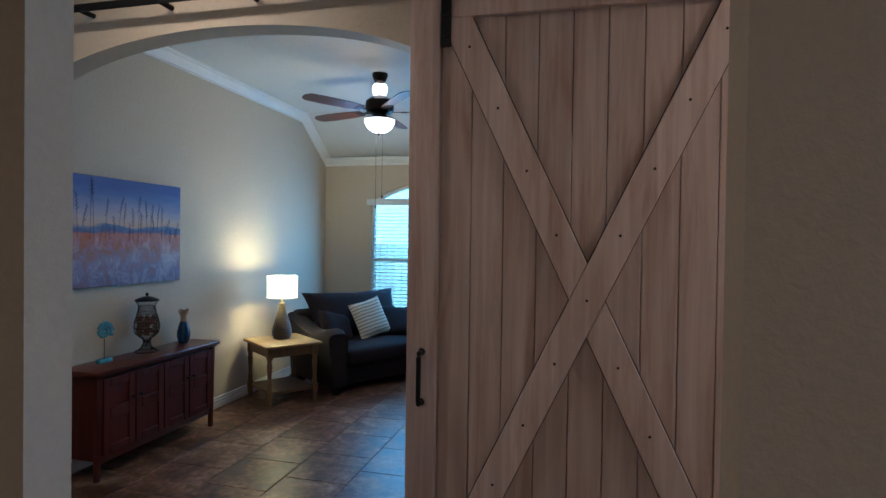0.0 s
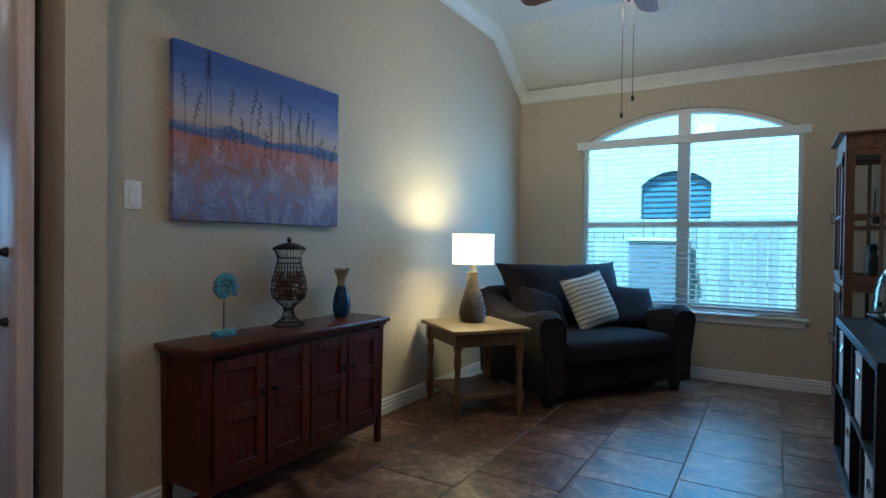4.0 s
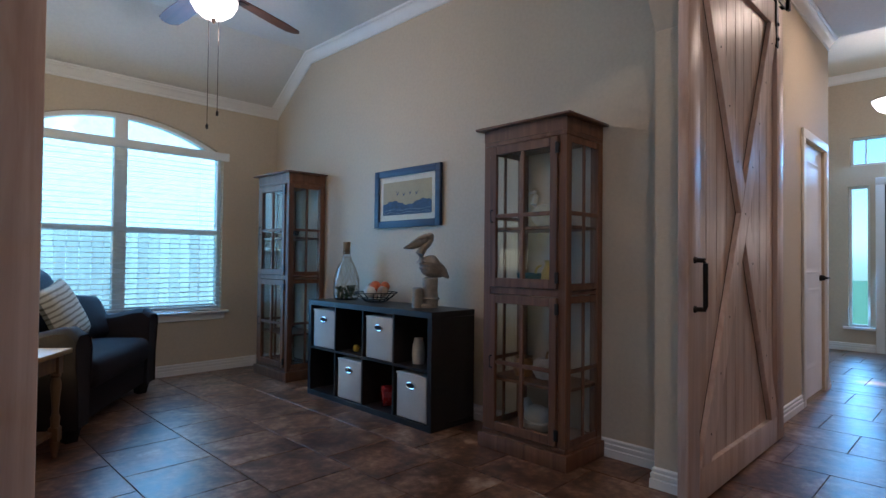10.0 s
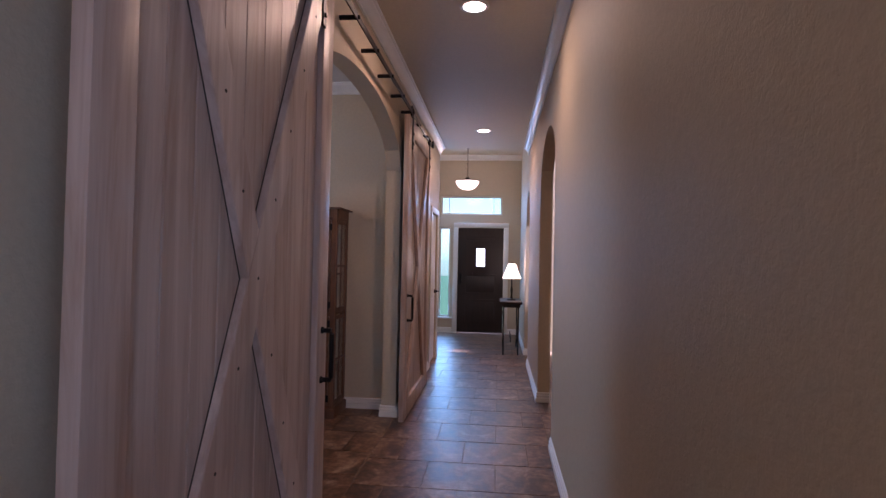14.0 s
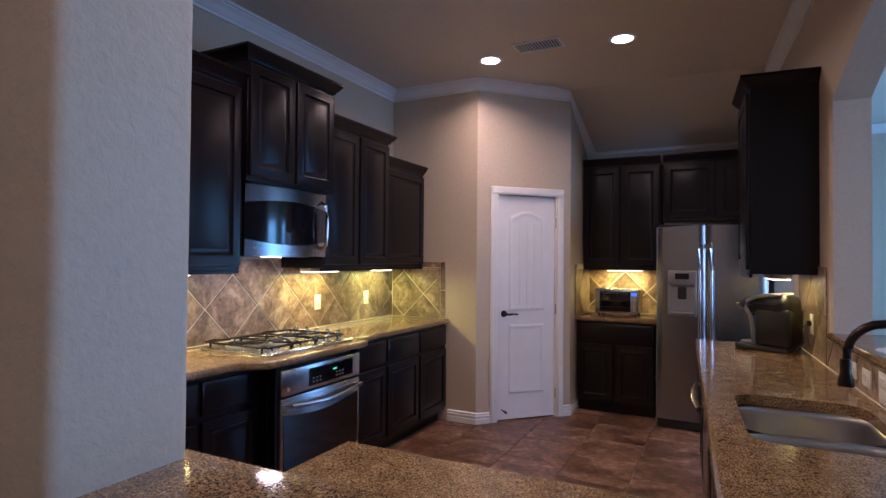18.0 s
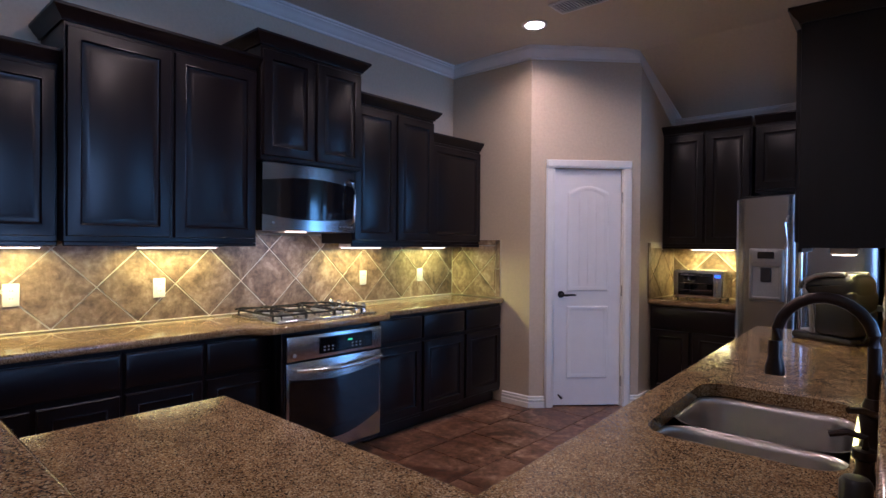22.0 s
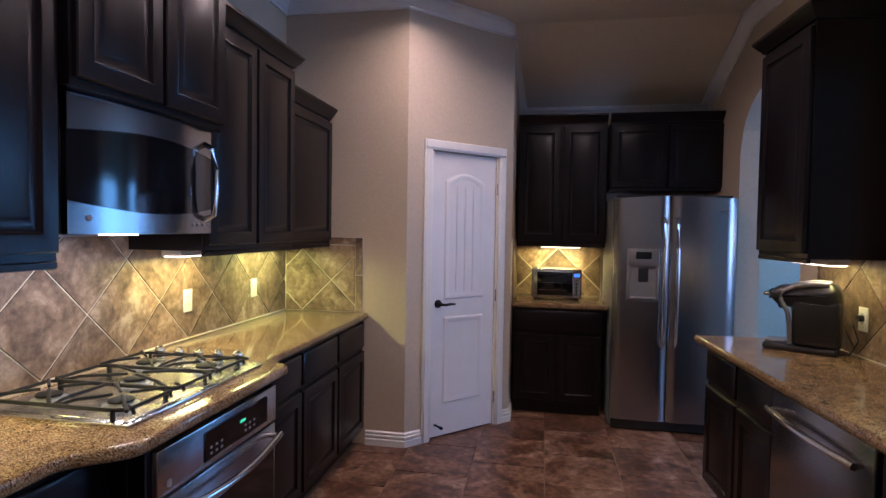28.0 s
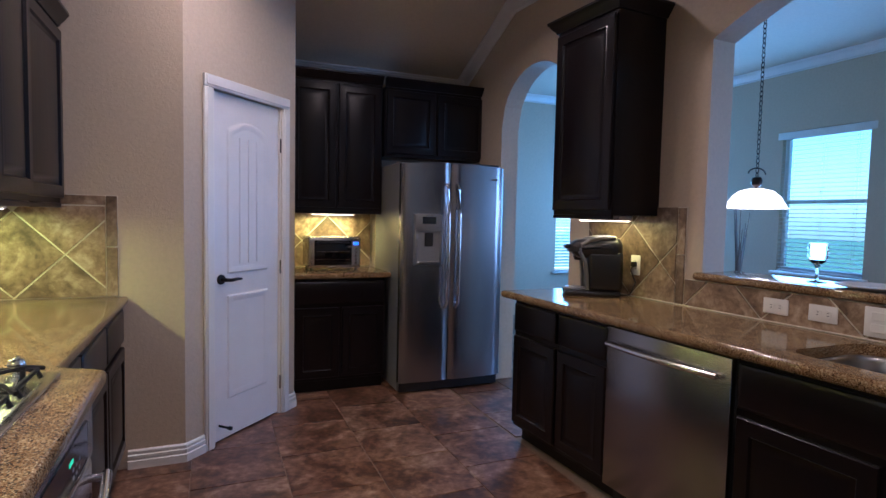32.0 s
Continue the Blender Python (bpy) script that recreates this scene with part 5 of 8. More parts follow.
# ---- glazed display cabinets ----
def display_cabinet(m, w, d, h):
    """Local: front at x=0 facing -x, depth to +x, width along y from 0 to w."""
    ob = thing("display_cabinet", m, "tall rustic brown wooden display cabinet with glazed doors and sides", "cabinet", "study display cabinets")
    part("plinth", box(BM(), (-0.02, d), (-0.02, w + 0.02), (0, 0.085), 0.006, 2), RUSTIC, ob)
    part("bottom", box(BM(), (0.0, d), (0.0, w), (0.085, 0.11), 0.003, 1), RUSTIC, ob)
    part("top_board", box(BM(), (0.0, d), (0, w), (h - 0.10, h - 0.075), 0.003, 1), RUSTIC, ob)
    bm = sweep(BM(), [(0, 0), (-0.008, 0), (-0.012, 0.015), (-0.024, 0.028), (-0.036, 0.055), (-0.042, 0.06), (-0.042, 0.075), (0, 0.075)], [(d, 0, h - 0.075), (0, 0, h - 0.075), (0, w, h - 0.075), (d, w, h - 0.075)])
    part("cornice", bm, RUSTIC, ob)
    part("cornice_top", box(BM(), (-0.04, d), (-0.04, w + 0.04), (h - 0.004, h + 0.008), 0.002, 1), RUSTIC, ob)
    p = 0.05
    for x in (0.0, d - p):
        for y in (0, w - p):
            part("post", box(BM(), (x, x + p), (y, y + p), (0.11, h - 0.10), 0.003, 1), RUSTIC, ob)
    zm = 0.11 + (h - 0.21) * 0.49
    part("mid_rail", box(BM(), (0.002, p), (p, w - p), (zm - 0.02, zm + 0.02), 0.003, 1), RUSTIC, ob)
    zs = (0.40, zm, h - 0.58)
    for z in zs:
        part("shelf", box(BM(), (0.03, d - 0.014), (0.012, w - 0.012), (z - 0.009, z + 0.009), 0.002, 1), RUSTIC, ob)
    for z0, z1 in ((0.115, zm - 0.022), (zm + 0.022, h - 0.105)):
        ya, yb = p + 0.003, w - p - 0.003
        dr = part("door", box(BM(), (-0.012, 0.010), (ya, ya + 0.045), (z0, z1), 0.003, 1), RUSTIC, ob)
        for nm, a, b, c, e in (("stile", yb - 0.045, yb, z0, z1), ("rail", ya + 0.045, yb - 0.045, z1 - 0.05, z1), ("rail", ya + 0.045, yb - 0.045, z0, z0 + 0.05), ("glazing_bar", (ya + yb) / 2 - 0.011, (ya + yb) / 2 + 0.011, z0 + 0.05, z1 - 0.05), ("glazing_bar", ya + 0.045, yb - 0.045, (z0 + z1) / 2 - 0.011, (z0 + z1) / 2 + 0.011)):
            part(nm, box(BM(), (-0.012 if "bar" not in nm else (-0.009 if a > ya + 0.046 else -0.0095), 0.010), (a, b), (c, e), 0.002, 1), RUSTIC, dr)
        pn = part("pane", box(BM(), (0.001, 0.004), (ya + 0.04, yb - 0.04), (z0 + 0.045, z1 - 0.045)), PANE, dr, smooth=False)
        pn.visible_shadow = False
        part("pull", tube(BM(), [(-0.013, yb - 0.022, (z0 + z1) / 2 - 0.035), (-0.03, yb - 0.022, (z0 + z1) / 2 - 0.03), (-0.03, yb - 0.022, (z0 + z1) / 2 + 0.03), (-0.013, yb - 0.022, (z0 + z1) / 2 + 0.035)], 0.005, 8), IRON, dr, "black iron pull")
        for zz in (z0 + 0.06, z1 - 0.06):
            part("hinge", box(BM(), (-0.016, -0.004), (ya - 0.012, ya + 0.010), (zz - 0.03, zz + 0.03), 0.002, 1), IRON, dr, "black hinge")
        for yy in (0.006, w - 0.014):
            s = part("side_pane", box(BM(), (p - 0.005, d - p + 0.005), (yy + 0.002, yy + 0.006), (z0, z1)), PANE, ob, smooth=False)
            s.visible_shadow = False
            for a, b, c, e in ((d / 2 - 0.011, d / 2 + 0.011, z0, z1), (p, d - p, (z0 + z1) / 2 - 0.011, (z0 + z1) / 2 + 0.011), (p, d - p, z0 - 0.006, z0 + 0.03), (p, d - p, z1 - 0.03, z1 + 0.006)):
                part("side_bar", box(BM(), (a, b), (yy - (0.001 if b - a > 0.03 else 0), yy + 0.010), (c, e), 0.002, 1), RUSTIC, ob)
    return ob


CABD = 0.37
C1 = pose(SX1 - CABD - 0.01, CAB1Y, 0)
C2 = pose(SX1 - CABD - 0.01, CAB2Y, 0)
CH = 1.84
c1 = display_cabinet(C1, 0.56, CABD, CH)
copy_thing(c1, C2)["label"] = "tall rustic brown wooden display cabinet standing by the window"


def in_cab(base, y, z, x=0.18):
    return base @ pose(x, y, z)


zmid = 0.11 + (CH - 0.21) * 0.49 + 0.009
b = thing("bird_figurine", in_cab(C1, 0.26, CH - 0.58 + 0.009), "white ceramic goose figurine inside the display cabinet", "figurine")
bm = BM()
blob(bm, (0, 0, 0.07), (0.055, 0.085, 0.065), 3)
tube(bm, [(0, 0.055, 0.09), (0, 0.075, 0.14), (0, 0.06, 0.19), (0, 0.07, 0.21)], [0.03, 0.02, 0.015, 0.019], 10)
rod(bm, (0, 0.07, 0.212), (0, 0.115, 0.20), 0.010, 0.003, 8)
lathe(bm, [(0, 0), (0.04, 0), (0.04, 0.012), (0, 0.012)], 16)
part("figure", bm, SHELL, b)
b = thing("yellow_pitcher", in_cab(C1, 0.20, zmid), "yellow ceramic pitcher inside the display cabinet", "pitcher")
part("body", lathe(BM(), [(0, 0), (0.05, 0), (0.07, 0.04), (0.065, 0.10), (0.045, 0.14), (0.05, 0.165), (0.046, 0.165), (0.04, 0.14), (0, 0.13)], 24), YELLOW, b)
part("handle", tube(BM(), arc((0, 0.075, 0.09), 0.045, -80, 80, 10, "yz"), 0.007, 8), YELLOW, b)
b = thing("blue_bowl", in_cab(C1, 0.36, zmid), "teal glazed bowl inside the display cabinet", "bowl")
part("bowl", lathe(BM(), [(0, 0), (0.035, 0), (0.06, 0.03), (0.08, 0.09), (0.076, 0.09), (0.055, 0.034), (0, 0.01)], 24), TEAL, b)
b = thing("pumpkin_jar", in_cab(C1, 0.24, 0.409), "striped ceramic pumpkin jar on the cabinet shelf", "jar")
bm = BM()
n = 40
rings = []
for r, z in ((0.02, 0.0), (0.055, 0.008), (0.078, 0.05), (0.072, 0.095), (0.045, 0.118), (0.012, 0.115)):
    rings.append([bm.verts.new((r * (1 + 0.07 * math.cos(6.28318 * i * 10 / n)) * math.cos(6.28318 * i / n), r * (1 + 0.07 * math.cos(6.28318 * i * 10 / n)) * math.sin(6.28318 * i / n), z)) for i in range(n)])
for p, q in zip(rings, rings[1:]):
    for i in range(n):
        bm.faces.new((p[i], p[(i + 1) % n], q[(i + 1) % n], q[i]))
bm.faces.new(rings[0]), bm.faces.new(rings[-1])
part("body", bm, SHELL, b)
part("stem", tube(BM(), [(0, 0, 0.113), (0.004, 0, 0.14), (0.012, 0, 0.155)], [0.012, 0.008, 0.006], 8), PUMPKIN, b)
b = thing("ceramic_pot", in_cab(C1, 0.40, 0.409), "amber ceramic pot on the cabinet shelf", "pot")
part("body", lathe(BM(), [(0, 0), (0.05, 0), (0.065, 0.05), (0.05, 0.10), (0.056, 0.11), (0.05, 0.11), (0, 0.09)], 24), PUMPKIN, b)
b = thing("hen_dish", in_cab(C1, 0.30, 0.11), "white ceramic hen dish at the bottom of the cabinet", "dish")
bm = BM()
lathe(bm, [(0, 0), (0.06, 0), (0.085, 0.03), (0.09, 0.055), (0, 0.055)], 24)
blob(bm, (0, 0, 0.085), (0.06, 0.085, 0.06), 3)
tube(bm, [(0, 0.05, 0.10), (0, 0.075, 0.15), (0, 0.085, 0.17)], [0.035, 0.025, 0.022], 10)
tube(bm, [(0, -0.06, 0.10), (0, -0.095, 0.15)], [0.03, 0.008], 8)
part("figure", bm, SHELL, b)
b = thing("boat_model", in_cab(C2, 0.25, CH - 0.58 + 0.009), "small dark model boat standing in the display cabinet", "model")
bm = BM()
prism(bm, [(-0.07, 0.02), (0.07, 0.02), (0.10, 0.06), (-0.10, 0.06)], "x", -0.02, 0.02)
part("hull", bm, BLACKP, b)
bm = BM()
prism(bm, [(0.005, 0.07), (0.08, 0.07), (0.01, 0.22)], "x", -0.002, 0.002)
part("sail", bm, REDV, b, smooth=False)
part("mast", rod(BM(), (0, 0, 0.0), (0, 0, 0.24), 0.004), IRON, b)
b = thing("dark_figurine", in_cab(C2, 0.30, zmid), "dark carved figurine in the display cabinet", "figurine")
bm = BM()
lathe(bm, [(0, 0), (0.05, 0), (0.045, 0.02), (0.03, 0.06), (0.04, 0.11), (0.03, 0.16), (0.022, 0.18), (0.032, 0.21), (0.02, 0.24), (0, 0.245)], 20)
part("figure", bm, BRONZE, b)
b = thing("glass_jar", in_cab(C2, 0.28, 0.11), "clear glass jar at the bottom of the cabinet", "jar")
part("jar", lathe(BM(), [(0, 0), (0.045, 0), (0.05, 0.02), (0.05, 0.13), (0.035, 0.15), (0.035, 0.17), (0.032, 0.17), (0.032, 0.148), (0.046, 0.128), (0.046, 0.022), (0, 0.006)], 20), GLASS, b)


# ---- cube shelf ----
def cube_shelf(m):
    """Local: front at x=0 facing -x, depth 0.40 to +x, along y."""
    ob = thing("cube_shelf", m, "low black-brown cube shelf unit, four wide and two high", "shelf unit")
    L, H, D, t, s = 1.43, 0.75, 0.40, 0.040, 0.016
    part("top", box(BM(), (0, D), (0, L), (H - t, H), 0.002, 1), BLACKW, ob)
    part("bottom", box(BM(), (0, D), (0, L), (0, t), 0.002, 1), BLACKW, ob)
    for y in (0, L - t):
        part("side", box(BM(), (0, D), (y, y + t), (t, H - t), 0.002, 1), BLACKW, ob)
    part("divider_shelf", box(BM(), (0.002, D), (t, L - t), (H / 2 - s / 2, H / 2 + s / 2), 0.001, 1), BLACKW, ob)
    c = (L - 2 * t - 3 * s) / 4
    for i in range(3):
        y = t + (i + 1) * c + i * s
        for z0, z1 in ((t, H / 2 - s / 2), (H / 2 + s / 2, H - t)):
            part("divider", box(BM(), (0.002, D), (y, y + s), (z0, z1), 0.001, 1), BLACKW, ob)
    return ob, c, t, s, L, H


CM = pose(SX1 - 0.45, CUBEY, 0)
_, cc_, ct_, cs_, CL, CHH = cube_shelf(CM)


def canvas_bin(m):
    ob = thing("storage_bin", m, "white canvas storage bin with an oval metal grip", "bin", "storage bins")
    w, d, h = 0.295, 0.32, 0.295
    part("box", box(BM(), (0, d), (0, w), (0, h), 0.012, 3), CANVAS, ob)
    g = part("grip_ring", tube(BM(), [(-0.002, w / 2 + 0.042 * math.cos(a) * (1 if abs(math.cos(a)) < 0.7 else 1.0), h - 0.075 + 0.019 * math.sin(a)) for a in [6.28318 * i / 20 for i in range(20)]], 0.005, 6, True), CHROME, ob, "oval chrome ring")
    # The bin is solid; a black oval plate gives the grip's dark inside.
    bm = BM()
    prism(bm, [(w / 2 + 0.040 * math.cos(6.28318 * i / 20), h - 0.075 + 0.017 * math.sin(6.28318 * i / 20)) for i in range(20)], "x", -0.0015, 0.001)
    part("grip_hole", bm, BLACKP, g, "black plate standing for the opening's darkness", smooth=False)
    part("rim", box(BM(), (-0.002, d + 0.002), (-0.002, w + 0.002), (h - 0.012, h + 0.002), 0.004, 2), CANVAS, ob)
    return ob


def cell(i, row):
    """The near lower corner of a shelf cell; cells count from the door side."""
    return CM @ pose(0.014, ct_ + i * (cc_ + cs_) + (cc_ - 0.295) / 2, ct_ if row == 0 else CHH / 2 + cs_ / 2)


b0 = canvas_bin(cell(0, 0))
for i, row in ((2, 0), (1, 1), (3, 1)):
    copy_thing(b0, cell(i, row))
v = thing("red_canister", cell(1, 0) @ pose(0.14, 0.15, 0.075, 90, 0, 60), "red canister lying on its side in the shelf", "canister")
part("body", lathe(BM(), [(0, -0.08), (0.07, -0.08), (0.074, -0.074), (0.074, 0.074), (0.07, 0.08), (0, 0.08)], 28), REDV, v)
part("lid", lathe(BM(), [(0, 0.081), (0.06, 0.081), (0.06, 0.088), (0, 0.088)], 28), SHELL, v)
v = thing("small_candle", cell(2, 1) @ pose(0.10, 0.2, 0), "small amber candle jar in the shelf", "candle")
part("jar", lathe(BM(), [(0, 0), (0.022, 0), (0.024, 0.03), (0.018, 0.045), (0, 0.046)], 16), YELLOW, v)
v = thing("white_jar", cell(0, 1) @ pose(0.12, 0.21, 0), "pale ceramic jar in the shelf", "jar")
part("body", lathe(BM(), [(0, 0), (0.04, 0), (0.045, 0.06), (0.04, 0.13), (0.03, 0.15), (0.03, 0.17), (0, 0.172)], 20), SHELL, v)
v = thing("dark_figurine", cell(3, 0) @ pose(0.16, 0.13, 0), "dark carved figurine standing in the shelf", "figurine")
part("figure", lathe(BM(), [(0, 0), (0.04, 0), (0.03, 0.04), (0.034, 0.10), (0.02, 0.14), (0.026, 0.17), (0.014, 0.20), (0, 0.205)], 18), BRONZE, v)


# ---- on the cube shelf ----
def top_of_cube(y, x=0.18):
    return CM @ pose(x, y, CHH)


def bottle(m):
    ob = thing("netted_bottle", m, "clear glass demijohn with rope netting, cork and moss filling", "bottle")
    prof = [(0, 0.0), (0.075, 0.0), (0.085, 0.01), (0.09, 0.05), (0.086, 0.14), (0.065, 0.21), (0.035, 0.265), (0.026, 0.29), (0.026, 0.33), (0.03, 0.335)]
    bm = lathe(BM(), prof + [(0.0235, 0.333), (0.0235, 0.29), (0.032, 0.265), (0.062, 0.208), (0.083, 0.138), (0.0865, 0.05), (0.08, 0.013), (0, 0.006)], 28)
    part("glass", bm, GLASS, ob, "clear glass")
    part("cork", lathe(BM(), [(0, 0.31), (0.0225, 0.31), (0.025, 0.345), (0.027, 0.39), (0.025, 0.396), (0, 0.396)], 16), CORK, ob, "tall cork stopper")
    rng = random.Random(5)
    bm = BM()
    for k in range(60):
        a, r = rng.random() * 6.28, 0.068 * math.sqrt(rng.random())
        z = 0.016 + 0.075 * rng.random()
        blob(bm, (r * math.cos(a), r * math.sin(a), z), (0.013, 0.013, 0.01), 1, 0.4, 9, k)
    part("moss_filling", bm, MOSS, ob, "dry moss and shells")
    zz, rr = [p[1] for p in prof[2:-1]], [p[0] for p in prof[2:-1]]
    for s in (1, -1):
        for k in range(7):
            pts = []
            for i in range(20):
                z = 0.012 + 0.275 * i / 19
                a = 6.28318 * k / 7 + s * 1.35 * i / 19
                r = float(np.interp(z, zz, rr)) + 0.003
                pts.append((r * math.cos(a), r * math.sin(a), z))
            part("net_cord", tube(BM(), pts, 0.0018, 5), ROPE, ob)
    part("neck_band", tube(BM(), arc((0, 0, 0.29), 0.029, 0, 345, 20, "xy"), 0.004, 6, True), ROPE, ob)
    return ob


def ball_bowl(m):
    ob = thing("wire_bowl", m, "dark wire bowl standing on the shelf", "bowl")
    for k in range(16):
        a = 6.28318 * k / 16
        part("wire", tube(BM(), [(r * math.cos(a), r * math.sin(a), z) for r, z in ((0.05, 0.003), (0.085, 0.012), (0.13, 0.045), (0.165, 0.075))], 0.003, 5), IRON, ob)
    for r, z in ((0.05, 0.004), (0.11, 0.03), (0.165, 0.076)):
        part("hoop", tube(BM(), arc((0, 0, z), r, 0, 350, 35, "xy"), 0.0035, 6, True), IRON, ob)
    rng = random.Random(8)
    for k, (x, y, z, r) in enumerate(((0.0, 0.08, 0.082, 0.042), (0.07, 0.01, 0.085, 0.04), (-0.06, -0.01, 0.08, 0.042), (0.0, -0.085, 0.085, 0.042), (0.0, 0.005, 0.118, 0.044), (0.035, 0.09, 0.112, 0.036), (0.03, -0.07, 0.122, 0.038))):
        tagged(b := thing("decor_ball", m @ pose(x, y, z), "orange woven decorative ball in the bowl" if k in (1, 4, 6) else "speckled cream decorative ball in the bowl", "ornament", "decorative balls"))
        part("ball", blob(BM(), (0, 0, 0), (r, r, r), 3, 0.12, 6, k), ORANGE if k in (1, 4, 6) else TAN_GL if k % 2 else SHELL, b)
    return ob


def pelican(m):
    bm = BM()
    for x, y, r, h in ((0, -0.02, 0.075, 0.235), (-0.01, 0.105, 0.052, 0.155), (0.06, 0.03, 0.05, 0.10)):
        lathe(bm, [(0, 0), (r, 0), (r * 1.02, h * 0.3), (r * 0.95, h * 0.6), (r * 1.0, h - 0.012), (r * 0.8, h), (0, h + 0.004)], 18, (x, y, 0))
    lathe(bm, [(0.085, 0.06), (0.094, 0.07), (0.085, 0.08)], 18, (0, -0.02, 0))
    lathe(bm, [(0, 0), (0.088, 0), (0.09, 0.02), (0.08, 0.03), (0, 0.03)], 18, (0, 0.01, 0))
    body = bmesh.ops.create_icosphere(bm, subdivisions=4, radius=1)
    for v in body["verts"]:
        c = v.co.copy()
        k = 1 + 0.06 * math.sin(30 * c.z + 5 * c.y) * max(0, 1 - abs(c.z) * 0.6)
        v.co = Vector((c.x * 0.075 * k, -0.03 + c.y * 0.118 * k, 0.325 + c.z * 0.088 * k - 0.06 * min(0, c.y) ** 2 * 1.0))
    tube(bm, [(0, -0.09, 0.315), (0, -0.155, 0.272), (0, -0.20, 0.232)], [0.055, 0.04, 0.012], 10)
    tube(bm, [(0, 0.07, 0.36), (0, 0.085, 0.42), (0, 0.045, 0.47), (0, 0.0, 0.505), (0, -0.02, 0.535), (0, -0.005, 0.55)], [0.06, 0.044, 0.033, 0.030, 0.034, 0.036], 12)
    blob(bm, (0, -0.01, 0.555), (0.034, 0.045, 0.034), 3)
    tube(bm, [(0, 0.02, 0.56), (0, 0.09, 0.535), (0, 0.17, 0.495), (0, 0.245, 0.462)], [0.028, 0.024, 0.017, 0.006], 10)
    tube(bm, [(0, 0.02, 0.535), (0, 0.09, 0.505), (0, 0.16, 0.475), (0, 0.22, 0.462)], [0.022, 0.034, 0.024, 0.006], 10)
    ob = solid("pelican_statue", bm, STONEW, "weathered carved pelican statue standing on pilings", "statue", m=m)
    return ob


bottle(top_of_cube(1.27, 0.25) @ Matrix.Diagonal((1.15, 1.15, 1.18, 1)))
ball_bowl(top_of_cube(0.87, 0.24))
pelican(top_of_cube(0.30, 0.25) @ pose(0, 0, 0, 0, 0, 58) @ Matrix.Diagonal((0.84, 0.72, 0.88, 1)))


def framed_print(y0, y1, z0, z1):
    ob = thing("framed_print", pose(SX1, 0, 0), "blue-framed print of shore birds flying over waves", "picture")
    f = 0.055
    for nm, a, b, c, e in (("frame_side", y0, y0 + f, z0, z1), ("frame_side", y1 - f, y1, z0, z1), ("frame_rail", y0 + f, y1 - f, z1 - f, z1), ("frame_rail", y0 + f, y1 - f, z0, z0 + f)):
        part(nm, box(BM(), (-0.03, -0.002), (a + 0.0005, b - 0.0005), (c, e), 0.004, 2), FRAME_B, ob)
    part("mount", box(BM(), (-0.014, -0.003), (y0 + f, y1 - f), (z0 + f, z1 - f)), MATTE, ob, "cream mount board", smooth=False)
    g = 0.045
    ya, yb, za, zb = y0 + f + g, y1 - f - g, z0 + f + g, z1 - f - g
    sand = simple("printed_sand_sky", (0.44, 0.36, 0.22), 0.7, vary=0.08, bump_strength=0)
    sea = simple("printed_dark_sea", (0.03, 0.055, 0.11), 0.6, vary=0.5, scale=30, bump_strength=0)
    foam = simple("printed_foam", (0.26, 0.28, 0.32), 0.7, vary=0.3, scale=40, bump_strength=0)
    part("sky_print", box(BM(), (-0.0155, -0.0142), (ya, yb), (za, zb)), sand, ob, smooth=False)
    n = 24
    edge = [(ya + (yb - ya) * i / n, za + (zb - za) * (0.36 + 0.07 * math.sin(i * 0.42) + 0.02 * math.sin(i * 1.9))) for i in range(n + 1)]
    bm = BM()
    prism(bm, [(ya, za)] + [(yb, za)] + edge[::-1], "x", -0.0168, -0.0157)
    part("sea_print", bm, sea, ob, smooth=False)
    for k in range(2):
        bm = BM()
        tube(bm, [(-0.0169, ya + 0.01 + (yb - ya - 0.02) * i / n, za + (zb - za) * (0.06 + 0.09 * k + 0.02 * math.sin(i * 0.7 + k))) for i in range(n + 1)], 0.0012, 4)
        part("foam_print", bm, foam, ob, smooth=False)
    for k in range(4):
        yy = ya + (yb - ya) * (0.30 + 0.13 * k)
        zz = za + (zb - za) * (0.60 + 0.03 * (k % 2))
        bm = BM()
        prism(bm, [(yy - 0.018, zz + 0.022), (yy, zz), (yy + 0.016, zz + 0.026), (yy + 0.004, zz - 0.006), (yy + 0.012, zz - 0.016), (yy - 0.006, zz - 0.008)], "x", -0.0165, -0.0156)
        part("printed_bird", bm, sea, ob, smooth=False)
    return ob


framed_print(*PRINT)


def switch_plate(m, kinds, label="white wall plate with a rocker switch", horizontal=False):
    """Local: the plate lies in the xz plane and faces -y. kinds: r rocker, o outlet, b blank."""
    ob = thing("wall_plate", m, label, "switch" if "r" in kinds else "outlet", "wall plates")
    n = len(kinds)
    w, h = 0.07 + 0.046 * (n - 1), 0.115
    part("plate", box(BM(), (-w / 2, w / 2), (-0.006, 0), (-h / 2, h / 2), 0.003, 2), WHITEP, ob)
    for i, k in enumerate(kinds):
        x = (i - (n - 1) / 2) * 0.046
        if k == "r":
            part("rocker", box(BM(), (x - 0.0165, x + 0.0165), (-0.009, -0.005), (-0.033, 0.033), 0.0015, 1), WHITEP, ob)
        elif k == "o":
            for z in (-0.02, 0.02):
                r = part("receptacle", rod(BM(), (x, -0.0055, z), (x, -0.0085, z), 0.0165, None, 20), WHITEP, ob)
                for dx in (-0.006, 0.006):
                    part("slot", box(BM(), (x + dx - 0.0012, x + dx + 0.0012), (-0.0092, -0.0084), (z - 0.002, z + 0.006)), BLACKP, r, smooth=False)
    return ob


switch_plate(pose(SX0, SWY, 1.31, 0, 0, 90), "r")

